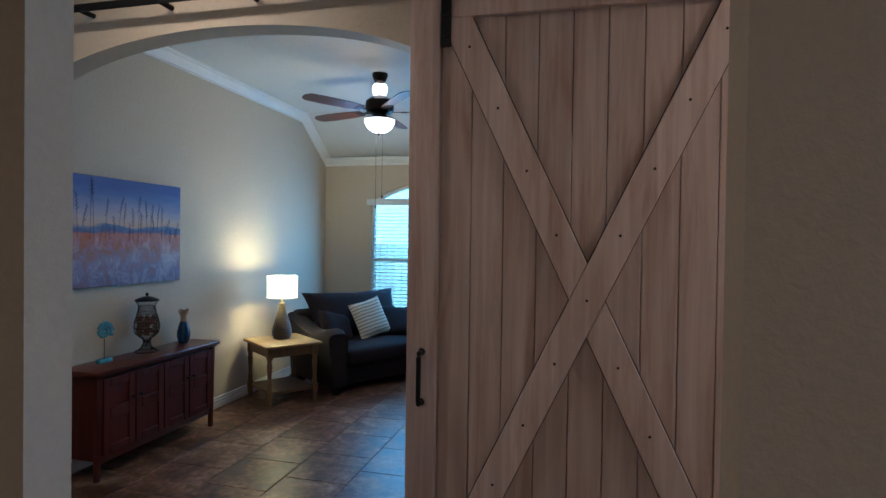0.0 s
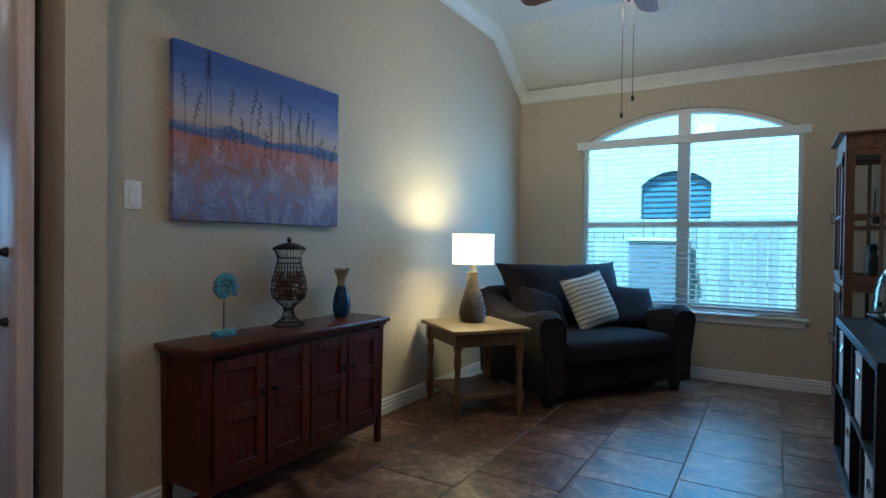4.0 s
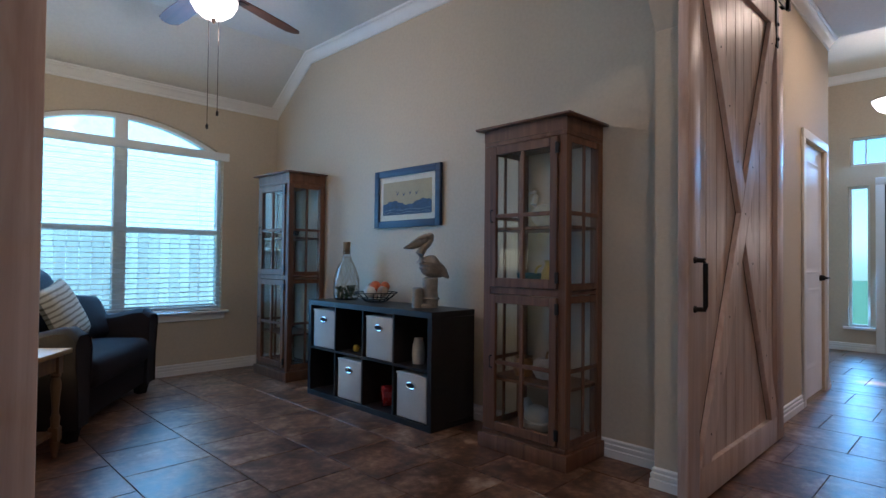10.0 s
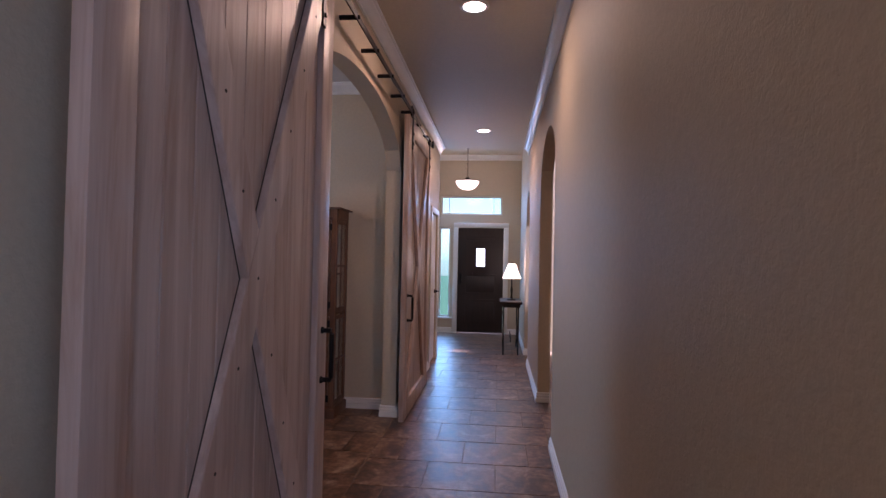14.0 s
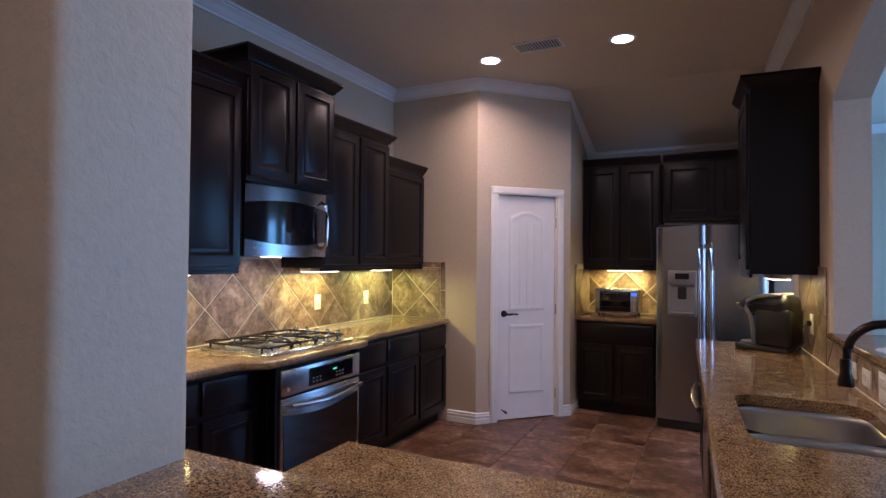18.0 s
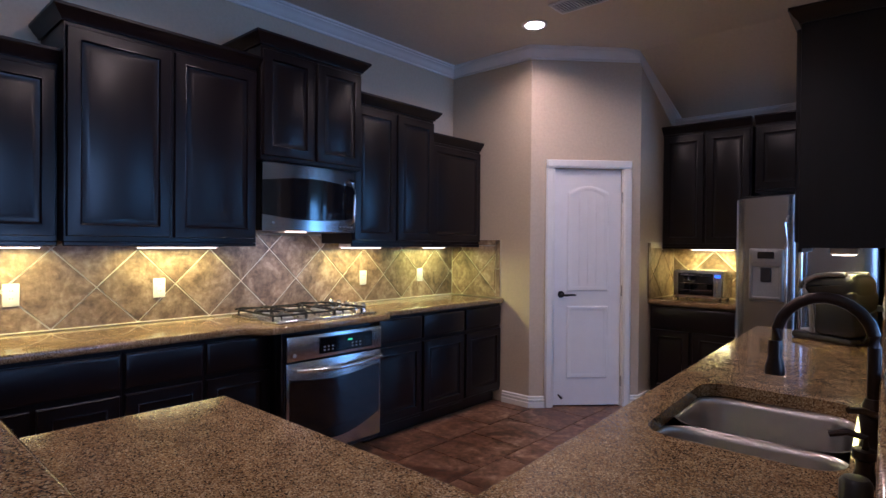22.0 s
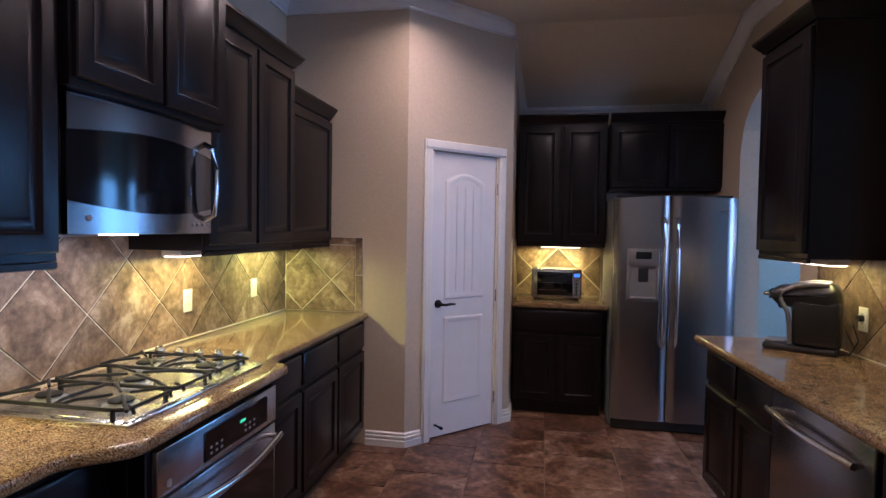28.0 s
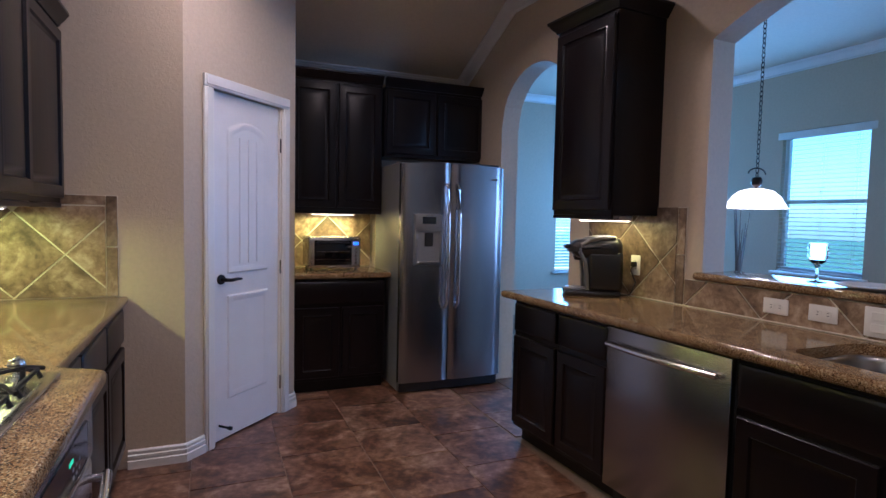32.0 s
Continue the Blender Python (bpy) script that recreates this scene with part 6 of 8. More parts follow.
# ---- kitchen builders; local frame: x along the width, front at y=0 facing -y, body to +y ----
def loft(w, h, rings, x0=0.0, z0=0.0):
    """A panel front from nested rectangles (inset, y)."""
    bm = BM()
    rs = []
    for i, y in rings:
        rs.append([bm.verts.new(p) for p in ((x0 + i, y, z0 + i), (x0 + w - i, y, z0 + i), (x0 + w - i, y, z0 + h - i), (x0 + i, y, z0 + h - i))])
    for p, q in zip(rs, rs[1:]):
        for k in range(4):
            bm.faces.new((p[k], p[(k + 1) % 4], q[(k + 1) % 4], q[k]))
    bm.faces.new(rs[0])
    bm.faces.new(rs[-1])
    return bm


def raised(w, h, x0, z0, t=0.02):
    f = min(0.062, w * 0.2, h * 0.25)
    return loft(w, h, [(0, -0.001), (0, -t + 0.005), (0.004, -t), (f - 0.012, -t), (f - 0.006, -t - 0.003), (f, -t + 0.008), (f + 0.006, -t + 0.010), (f + 0.034, -t + 0.002), (f + 0.038, -t + 0.001)], x0, z0)


def slab_front(w, h, x0, z0, t=0.02):
    return loft(w, h, [(0, -0.001), (0, -t + 0.006), (0.003, -t + 0.003), (0.016, -t + 0.001), (0.02, -t)], x0, z0)


def base_cabinet(m, w, doors=1, drawers=1, d=0.58, label="espresso wood base cabinet with raised-panel doors", top=0.872):
    ob = thing("base_cabinet", m, label, "cabinet", "kitchen base cabinets")
    part("body", box(BM(), (0, w), (0, d), (0.10, top), 0.002, 1), ESPRESSO, ob)
    if top < 0.87:
        part("face_rail", box(BM(), (0, w), (0, 0.02), (top, 0.872)), ESPRESSO, ob, smooth=False)
    part("toe_kick", box(BM(), (0, w), (0.07, d), (0, 0.10)), ESPRESSO, ob, smooth=False)
    dw = w / doors
    for i in range(doors):
        part("door", raised(dw - 0.024, 0.53, i * dw + 0.012, 0.125), ESPRESSO, ob)
    for i in range(drawers):
        ww = w / drawers
        part("drawer_front", slab_front(ww - 0.024, 0.165, i * ww + 0.012, 0.685), ESPRESSO, ob)
    return ob


CAB_CROWN = [(0, 0), (0.010, 0), (0.014, 0.012), (0.030, 0.028), (0.046, 0.052), (0.052, 0.056), (0.052, 0.07), (0, 0.07)]


def upper_cabinet(m, w, h, d, doors, left_end=True, right_end=True, label="espresso wood wall cabinet with raised-panel doors and crown", light_rail=True):
    """z=0 at the cabinet's underside."""
    ob = thing("wall_cabinet", m, label, "cabinet", "kitchen wall cabinets")
    part("body", box(BM(), (0, w), (0, d), (0, h), 0.002, 1), ESPRESSO, ob)
    dw = w / doors
    for i in range(doors):
        part("door", raised(dw - 0.02, h - 0.05, i * dw + 0.01, 0.025), ESPRESSO, ob)
    pts = []
    if left_end:
        pts.append((0, d, h - 0.002))
    pts += [(0, 0, h - 0.002), (w, 0, h - 0.002)]
    if right_end:
        pts.append((w, d, h - 0.002))
    part("crown", sweep(BM(), [(-u, v) for u, v in CAB_CROWN], pts), ESPRESSO, ob)
    if light_rail:
        part("light_rail", box(BM(), (0, w), (-0.004, 0.014), (-0.022, 0), 0.003, 1), ESPRESSO, ob)
    return ob


def lit_strip(m, w, label="lit under-cabinet light bar"):
    ob = thing("cabinet_light", m, label, "light", "under-cabinet lights")
    part("housing", box(BM(), (0, w), (0, 0.10), (-0.030, -0.001), 0.004, 1), WHITEP, ob)
    part("diffuser", box(BM(), (0.01, w - 0.01), (0.008, 0.092), (-0.0345, -0.0305), 0.002, 1), STRIPLIT, ob, "lit diffuser")
    return ob


def worktop(name, poly, z0, z1, label, bev=0.014):
    bm = prism(BM(), poly, "z", z0, z1)
    bmesh.ops.recalc_face_normals(bm, faces=bm.faces[:])
    es = [e for e in bm.edges if abs(e.verts[0].co.z - e.verts[1].co.z) < 1e-4]
    bmesh.ops.bevel(bm, geom=es, offset=bev, segments=3, affect="EDGES", profile=0.5)
    return solid(name, bm, GRANITE, label, "countertop")


RW = lambda y, z=0.0, x=0.0: pose(x, y, z, 0, 0, -90)          # range wall: local x runs to -y
FW = lambda x, z=0.0, y=0.0: pose(x, y, z, 0, 0, 180)          # far wall: local x runs to -x
WW = lambda y, z=0.0, x=0.0: WROT @ pose(x, y, z, 0, 0, 90)           # west side: local x runs to +y
STRIPLIT = glow("lit_warm_diffuser", (1.0, 0.80, 0.45), 9.0)

CT = 0.915
KN = HALL_Y - 0.12          # kitchen's hall-side wall face
BF = KX - 0.58              # range base fronts
# base run on the range wall
base_cabinet(RW(KN - 0.02, 0, BF), 0.62, 1, 1)
base_cabinet(RW(KN - 0.64, 0, BF), 0.70, 2, 1)
yy = KN - 1.34
n_b = 2
wb = (yy - OV0) / n_b
for i in range(n_b):
    base_cabinet(RW(yy - i * wb, 0, BF), wb, 1, 1)
wb = (OV1 - PY - 0.015) / 3
for i in range(3):
    base_cabinet(RW(OV1 - i * wb, 0, BF), wb, 1, 1)


def s_curve(x0, y0, x1, y1, n=8):
    return [(x0 + (x1 - x0) * (0.5 - 0.5 * math.cos(math.pi * i / n)), y0 + (y1 - y0) * i / n) for i in range(n + 1)]


CF, CB = BF - 0.035, BF - 0.165
poly = [(KX, KN), (CF, KN)] + s_curve(CF, OV0 + 0.22, CB, OV0 + 0.06) + s_curve(CB, OV1 - 0.02, CF, OV1 - 0.12) + [(CF, PY + 0.005), (KX, PY + 0.005)]
worktop("countertop", poly, CT - 0.042, CT, "brown speckled granite worktop with a bowed front at the cooktop")


def oven(m, w):
    ob = thing("wall_oven", m, "stainless steel oven built in under the cooktop", "oven")
    part("body", box(BM(), (0, w), (0, 0.52), (0.10, 0.872), 0.002, 1), ESPRESSO, ob)
    part("side_trim", box(BM(), (0, 0.025), (-0.058, 0), (0.10, 0.872), 0.003, 1), ESPRESSO, ob)
    part("side_trim", box(BM(), (w - 0.025, w), (-0.058, 0), (0.10, 0.872), 0.003, 1), ESPRESSO, ob)
    pn = part("control_panel", box(BM(), (0.026, w - 0.026), (-0.078, 0), (0.70, 0.845), 0.006, 2), STEEL, ob, "stainless control panel")
    part("display_window", box(BM(), (w * 0.32, w * 0.86), (-0.081, -0.077), (0.722, 0.822), 0.004, 1), BLACKG, pn, "black glass display")
    part("clock", box(BM(), (w * 0.60, w * 0.645), (-0.0822, -0.0805), (0.780, 0.790)), LED_G, pn, "green lit clock digits", smooth=False)
    for i in range(12):
        x = w * (0.36 + 0.04 * (i % 6) + (0.16 if i % 6 > 2 else 0))
        z = 0.738 + 0.02 * (i // 6)
        part("button", box(BM(), (x, x + 0.012), (-0.0818, -0.0805), (z, z + 0.008)), GREYP, pn, smooth=False)
    part("badge", rod(BM(), (0.075, -0.0775, 0.735), (0.075, -0.0795, 0.735), 0.012, None, 16), GREYP, pn, "small round badge")
    d = part("door", box(BM(), (0.026, w - 0.026), (-0.075, 0), (0.13, 0.69), 0.006, 2), STEEL, ob, "stainless oven door")
    bm = BM()
    n = 14
    up = [(0.045 + (w - 0.09) * i / n, 0.60 - 0.035 * math.sin(math.pi * i / n)) for i in range(n + 1)]
    dn = [(0.045 + (w - 0.09) * i / n, 0.285 - 0.09 * math.sin(math.pi * i / n)) for i in range(n + 1)]
    prism(bm, up + dn[::-1], "y", -0.0785, -0.074)
    part("window", bm, BLACKG, d, "black glass oven window", smooth=False)
    hb = BM()
    tube(hb, [(0.06 + (w - 0.12) * i / 12, -0.115 - 0.022 * math.sin(math.pi * i / 12), 0.655 - 0.02 * math.sin(math.pi * i / 12)) for i in range(13)], 0.013, 10)
    h = part("handle", hb, CHROME, d, "bowed chrome handle")
    for x in (0.075, w - 0.075):
        part("handle_post", rod(BM(), (x, -0.074, 0.653), (x, -0.117, 0.653), 0.011, None, 10), CHROME, h)
    part("lower_trim", box(BM(), (0.026, w - 0.026), (-0.06, 0), (0.102, 0.126), 0.003, 1), BLACKP, ob)
    return ob


oven(RW(OV0, 0, BF - 0.06), OV0 - OV1)


def cooktop(m, w, d):
    """Local: x along the width, y to the back, centred."""
    ob = thing("gas_cooktop", m, "five-burner stainless gas cooktop with black iron grates", "cooktop")
    part("tray", box(BM(), (-w / 2, w / 2), (-d / 2, d / 2), (0, 0.012), 0.005, 2), STEEL_C, ob)
    part("well", box(BM(), (-w / 2 + 0.02, w / 2 - 0.10), (-d / 2 + 0.02, d / 2 - 0.02), (0.012, 0.0145), 0.001, 1), STEEL_C, ob)
    spots = [(-0.25, -0.13), (-0.25, 0.13), (-0.03, 0.0), (0.19, -0.13), (0.19, 0.13)]
    for x, y in spots:
        bn = part("burner", lathe(BM(), [(0, 0.0145), (0.055, 0.0145), (0.052, 0.022), (0.036, 0.026), (0.036, 0.032), (0, 0.032)], 20, (x, y, 0)), GREYP, ob)
        part("burner_cap", lathe(BM(), [(0, 0.032), (0.038, 0.032), (0.038, 0.038), (0.03, 0.041), (0, 0.041)], 20, (x, y, 0)), CAST, bn)
    for xa, xb, cs in ((-0.365, -0.14, ((-0.25, -0.13), (-0.25, 0.13))), (-0.135, 0.075, ((-0.03, 0.0),)), (0.08, 0.30, ((0.19, -0.13), (0.19, 0.13)))):
        g = part("grate", tube(BM(), [(xa, -0.20, 0.044), (xa + 0.015, -0.235, 0.044), (xb - 0.015, -0.235, 0.044), (xb, -0.20, 0.044), (xb, 0.20, 0.044), (xb - 0.015, 0.235, 0.044), (xa + 0.015, 0.235, 0.044), (xa, 0.20, 0.044)], 0.0062, 6, True), CAST, ob, "cast iron grate")
        for x in (xa + 0.03, xb - 0.03):
            part("grate_bar", tube(BM(), [(x, -0.246, 0.026), (x, -0.238, 0.044), (x, -0.21, 0.052)], 0.0058, 6), CAST, g)
        if len(cs) > 1:
            part("grate_bar", tube(BM(), [(xa, 0.0, 0.044), (xa + 0.03, 0.0, 0.052), (xb - 0.03, 0.0, 0.052), (xb, 0.0, 0.044)], 0.0058, 6), CAST, g)
        for c in cs:
            ry = 0.115 if len(cs) > 1 else 0.20
            for sx, sy in ((-1, -1), (1, -1), (1, 1), (-1, 1)):
                ex, ey = (xa if sx < 0 else xb), c[1] + sy * ry
                part("grate_finger", tube(BM(), [(ex, ey, 0.044), (ex + (c[0] - ex) * 0.25, ey + (c[1] - ey) * 0.25, 0.055), (c[0] + sx * 0.016, c[1] + sy * 0.016, 0.055)], [0.0062, 0.0056, 0.005], 6), CAST, g)
        for x in (xa, xb):
            for y in (-0.20, 0.20):
                part("grate_foot", rod(BM(), (x, y, 0.0125), (x, y, 0.044), 0.007, 0.0065, 8), CAST, g)
    for i in range(5):
        y = -0.18 + 0.09 * i
        k = part("knob", lathe(BM(), [(0, 0.012), (0.025, 0.012), (0.024, 0.020), (0.012, 0.024), (0.011, 0.032), (0.019, 0.040), (0.021, 0.052), (0.016, 0.062), (0, 0.065)], 16, (w / 2 - 0.05, y, 0)), CHROME, ob, "chrome control knob")
        part("grip", box(BM(), (w / 2 - 0.066, w / 2 - 0.034), (y - 0.004, y + 0.004), (0.060, 0.069), 0.002, 1), CHROME, k)
    return ob


cooktop(pose(BF + 0.20, (OV0 + OV1) / 2, CT, 0, 0, -90), 0.76, 0.53)


def microwave(m, w):
    """Local: front at y=0; z=0 underside."""
    ob = thing("microwave", m, "stainless over-range microwave with a bowed black glass door", "microwave")
    H = 0.42
    part("body", box(BM(), (0, w), (0, 0.36), (0, H), 0.004, 1), BLACKP, ob)

    def bow(z0a, z0b, z1a, z1b, y, mat, nm, lab, parent, xa=0.0, xb=w, curve=0.03):
        bm = BM()
        n = 16
        rows = []
        for i in range(n + 1):
            s = math.sin(math.pi * i / n)
            x = xa + (xb - xa) * i / n
            yy = -y - curve * math.sin(math.pi * x / w)
            za, zb = z0a + (z0b - z0a) * s, z1a + (z1b - z1a) * s
            rows.append([bm.verts.new((x, yy, za)), bm.verts.new((x, yy, zb)), bm.verts.new((x, -0.0005, zb)), bm.verts.new((x, -0.0005, za))])
        for p, q in zip(rows, rows[1:]):
            for k in range(4):
                bm.faces.new((p[k], p[(k + 1) % 4], q[(k + 1) % 4], q[k]))
        bm.faces.new(rows[0])
        bm.faces.new(rows[-1])
        return part(nm, bm, mat, parent, lab)
    d = bow(0.10, 0.07, 0.31, 0.34, 0.02, BLACKG, "door", "black glass door", ob)
    bow(0.0, 0.0, 0.10, 0.0695, 0.022, STEEL_M, "lower_band", "stainless lower band", ob)
    bow(0.31, 0.3405, H, H, 0.022, STEEL_M, "upper_band", "stainless upper band", ob)
    hb = part("handle", tube(BM(), [(w * 0.925, -0.026, 0.055), (w * 0.93, -0.066, 0.075), (w * 0.932, -0.076, 0.16), (w * 0.932, -0.076, 0.26), (w * 0.93, -0.066, 0.345), (w * 0.925, -0.026, 0.365)], 0.012, 10), CHROME, d, "upright chrome handle")
    for i in range(4):
        part("lower_button", rod(BM(), (w * (0.80 + 0.045 * i), -0.034, 0.035), (w * (0.80 + 0.045 * i), -0.045, 0.035), 0.006, None, 10), GREYP, ob)
    part("badge", rod(BM(), (0.07, -0.028, 0.05), (0.07, -0.034, 0.05), 0.010, None, 16), GREYP, ob, "small round badge")
    part("grease_filter", box(BM(), (0.06, w * 0.45), (0.08, 0.30), (-0.004, -0.0005), 0.001, 1), GREYP, ob)
    part("filter", box(BM(), (w * 0.5, w - 0.06), (0.08, 0.30), (-0.004, -0.0005), 0.001, 1), GREYP, ob)
    part("task_light", box(BM(), (w * 0.30, w * 0.48), (0.02, 0.07), (-0.006, -0.0005), 0.001, 1), STRIPLIT, ob, "lit task light")
    return ob


UB = 1.385
UF = KX - 0.33
microwave(RW(OV0 - 0.045, MWZ, KX - 0.385), OV0 - OV1 - 0.049)
area_lamp("microwave_task_light", pose(KX - 0.33, (OV0 + OV1) / 2, MWZ - 0.012), 0.06, 0.22, 5.0, (1.0, 0.90, 0.66))
YA, YB = UPB, OV0
upper_cabinet(RW(KN - 0.002, UB, UF), KN - 0.002 - YA - 0.002, UT[0] - UB, 0.325, 2, False, False)
upper_cabinet(RW(YA, UB, UF - 0.09), YA - YB - 0.004, UT[1] - UB, 0.415, 2)
upper_cabinet(RW(OV0, MWZ + 0.425, UF - 0.13), OV0 - OV1 - 0.002, UT[2] - MWZ - 0.425, 0.455, 2, light_rail=False)
upper_cabinet(RW(OV1, UB, UF - 0.04), OV1 - UPD - 0.002, UT[3] - UB, 0.365, 2, True, True)
upper_cabinet(RW(UPD, UB, UF), UPD - PY - 0.005, UT[4] - UB, 0.325, 1, False, False)

# granite-coloured backsplash backing; tiles follow at the end
bm = box(BM(), (KX - 0.004, KX), (PY + 0.005, KN), (CT + 0.0, UB + 0.06))
box(bm, (-0.44, KX - 0.004), (PY, PY + 0.004), (CT, 1.43))
solid("backsplash_grout", bm, GROUT_S, "cream grout behind the slate backsplash", "backsplash", "structure", smooth=False)
for y0, w in ((-2.08, 0.45), (-2.98, 0.44), (-4.40, 0.35), (-5.29, 0.22)):
    lit_strip(RW(y0, UB - 0.001, KX - 0.20), w)
for y, e in ((-2.3, 7.2), (-3.2, 7.2), (-4.57, 6.8), (-5.40, 6.6)):
    area_lamp("under_cabinet_light", pose(KX - 0.13, y, UB - 0.045), 0.07, 0.5, e, WARM if y > -5 else (0.86, 0.92, 0.16))


# pantry door
def pantry_door():
    ob = tagged(new("door_1"), "white panelled pantry door, shut, with a black lever", "door", "", "structure")
    ob.matrix_basis = PM
    t = 0.07
    for nm, a, b, c, e in (("casing", D0 - t, D0, 0, DH), ("casing", D1, D1 + t, 0, DH), ("casing", D0 - t, D1 + t, DH, DH + t)):
        p = part(nm, box(BM(), (a, b), (-0.018, 0.0), (c, e), 0.005, 2), TRIM, ob)
        part("bead", box(BM(), (a + 0.012, b - 0.012), (-0.024, -0.017), (c + (0.0 if nm == "casing" and e <= DH else 0.012), e - 0.002), 0.003, 1), TRIM, p)
    for a, b in ((D0, D0 + 0.012), (D1 - 0.012, D1)):
        part("jamb", box(BM(), (a, b), (0.0, 0.11), (0, DH)), TRIM, ob, smooth=False)
    w = D1 - D0 - 0.03
    x0 = D0 + 0.015
    leaf = part("leaf", box(BM(), (x0, x0 + w), (0.012, 0.045), (0.012, DH - 0.005), 0.002, 1), DOORW, ob)
    st = 0.105

    def arched_panel(za, zb, rise):
        bm = BM()
        n = 12
        ringz = []
        for ins, y in ((0, 0.0118), (0.004, 0.0115), (0.012, 0.0195), (0.03, 0.0205), (0.042, 0.014), (0.046, 0.0138)):
            xa, xb = x0 + st + ins, x0 + w - st - ins
            pts = [(xa, za + ins), (xb, za + ins)] + [(xb + (xa - xb) * i / n, zb - ins - rise + rise * math.sin(math.pi * i / n)) for i in range(n + 1)]
            ringz.append([bm.verts.new((u, y, v)) for u, v in pts])
        for p, q in zip(ringz, ringz[1:]):
            for k in range(len(p)):
                bm.faces.new((p[k], p[(k + 1) % len(p)], q[(k + 1) % len(q)], q[k]))
        bm.faces.new(ringz[-1])
        return bm
    for za, zb, r in ((0.99, 1.90, 0.055), (0.24, 0.87, 0.0)):
        bm = arched_panel(za, zb, r)
        for v in bm.verts:
            v.co.y = 0.0118 - (v.co.y - 0.0115) * 1.0 if v.co.y > 0.0119 else v.co.y
        part("panel", bm, DOORW, leaf)
    for i in (-1, 0, 1):
        part("groove_bead", box(BM(), (x0 + w / 2 + i * 0.075 - 0.003, x0 + w / 2 + i * 0.075 + 0.003), (0.0035, 0.0095), (1.05, 1.80), 0.001, 1), DOORW, leaf)
    lx = x0 + 0.06
    hd = part("handle", rod(BM(), (lx, 0.0118, 0.965), (lx, 0.0, 0.965), 0.03, 0.027, 20), IRON, ob, "black lever handle")
    part("lever", tube(BM(), [(lx, 0.0, 0.965), (lx, -0.035, 0.965), (lx + 0.03, -0.045, 0.962), (lx + 0.075, -0.045, 0.966), (lx + 0.115, -0.04, 0.962)], [0.012, 0.011, 0.010, 0.009, 0.007], 10), IRON, hd)
    st_ = part("door_stop", rod(BM(), (x0 + 0.045, 0.0118, 0.10), (x0 + 0.045, -0.065, 0.10), 0.007, None, 10), IRON, ob, "black spring door stop")
    part("stop_tip", lathe(BM(), [(0, 0.012), (0.011, 0.010), (0.011, -0.01), (0, -0.012)], 12), IRON, st_, m=pose(x0 + 0.045, -0.07, 0.10, 90))
    for z in (0.22, 1.0, 1.80):
        part("hinge", rod(BM(), (D1 - 0.012, -0.004, z - 0.045), (D1 - 0.012, -0.004, z + 0.045), 0.006, None, 8), CHROME, ob, "metal hinge")
    return ob


pantry_door()


# ---- far wall: cabinets, refrigerator, toaster oven ----
FX0 = P1.x - 0.02
FYF = KS + 0.60
base_cabinet(FW(FX0, 0, FYF), 0.70, 2, 1, 0.58)
worktop("countertop", [(FX0 + 0.015, KS), (FX0 + 0.015, FYF + 0.03), (FR0 + 0.008, FYF + 0.03), (FR0 + 0.008, KS)], CT - 0.042, CT, "small brown granite worktop beside the refrigerator")
upper_cabinet(FW(FX0, UB, KS + 0.335), FX0 - FR0 - 0.01, UTF - UB, 0.335, 2, False, False)
upper_cabinet(FW(FR0 - 0.012, 1.84, KS + 0.335), FR0 - FR1 + 0.05, UTF - 1.84, 0.335, 2, False, False, label="espresso wood wall cabinet above the refrigerator", light_rail=False)
lit_strip(FW(FX0 - 0.2, UB - 0.001, KS + 0.20), 0.35)
area_lamp("under_cabinet_light", pose(FX0 - 0.35, KS + 0.14, UB - 0.045), 0.35, 0.07, 7.0, WARM)
bm = box(BM(), (FR0, FX0 + 0.02), (KS, KS + 0.004), (CT, UB + 0.05))
box(bm, (FX0 + 0.016, FX0 + 0.02), (KS + 0.004, FYF + 0.04), (CT, 1.42))
solid("backsplash_grout", bm, GROUT_S, "cream grout behind the slate backsplash", "backsplash", "structure", smooth=False)


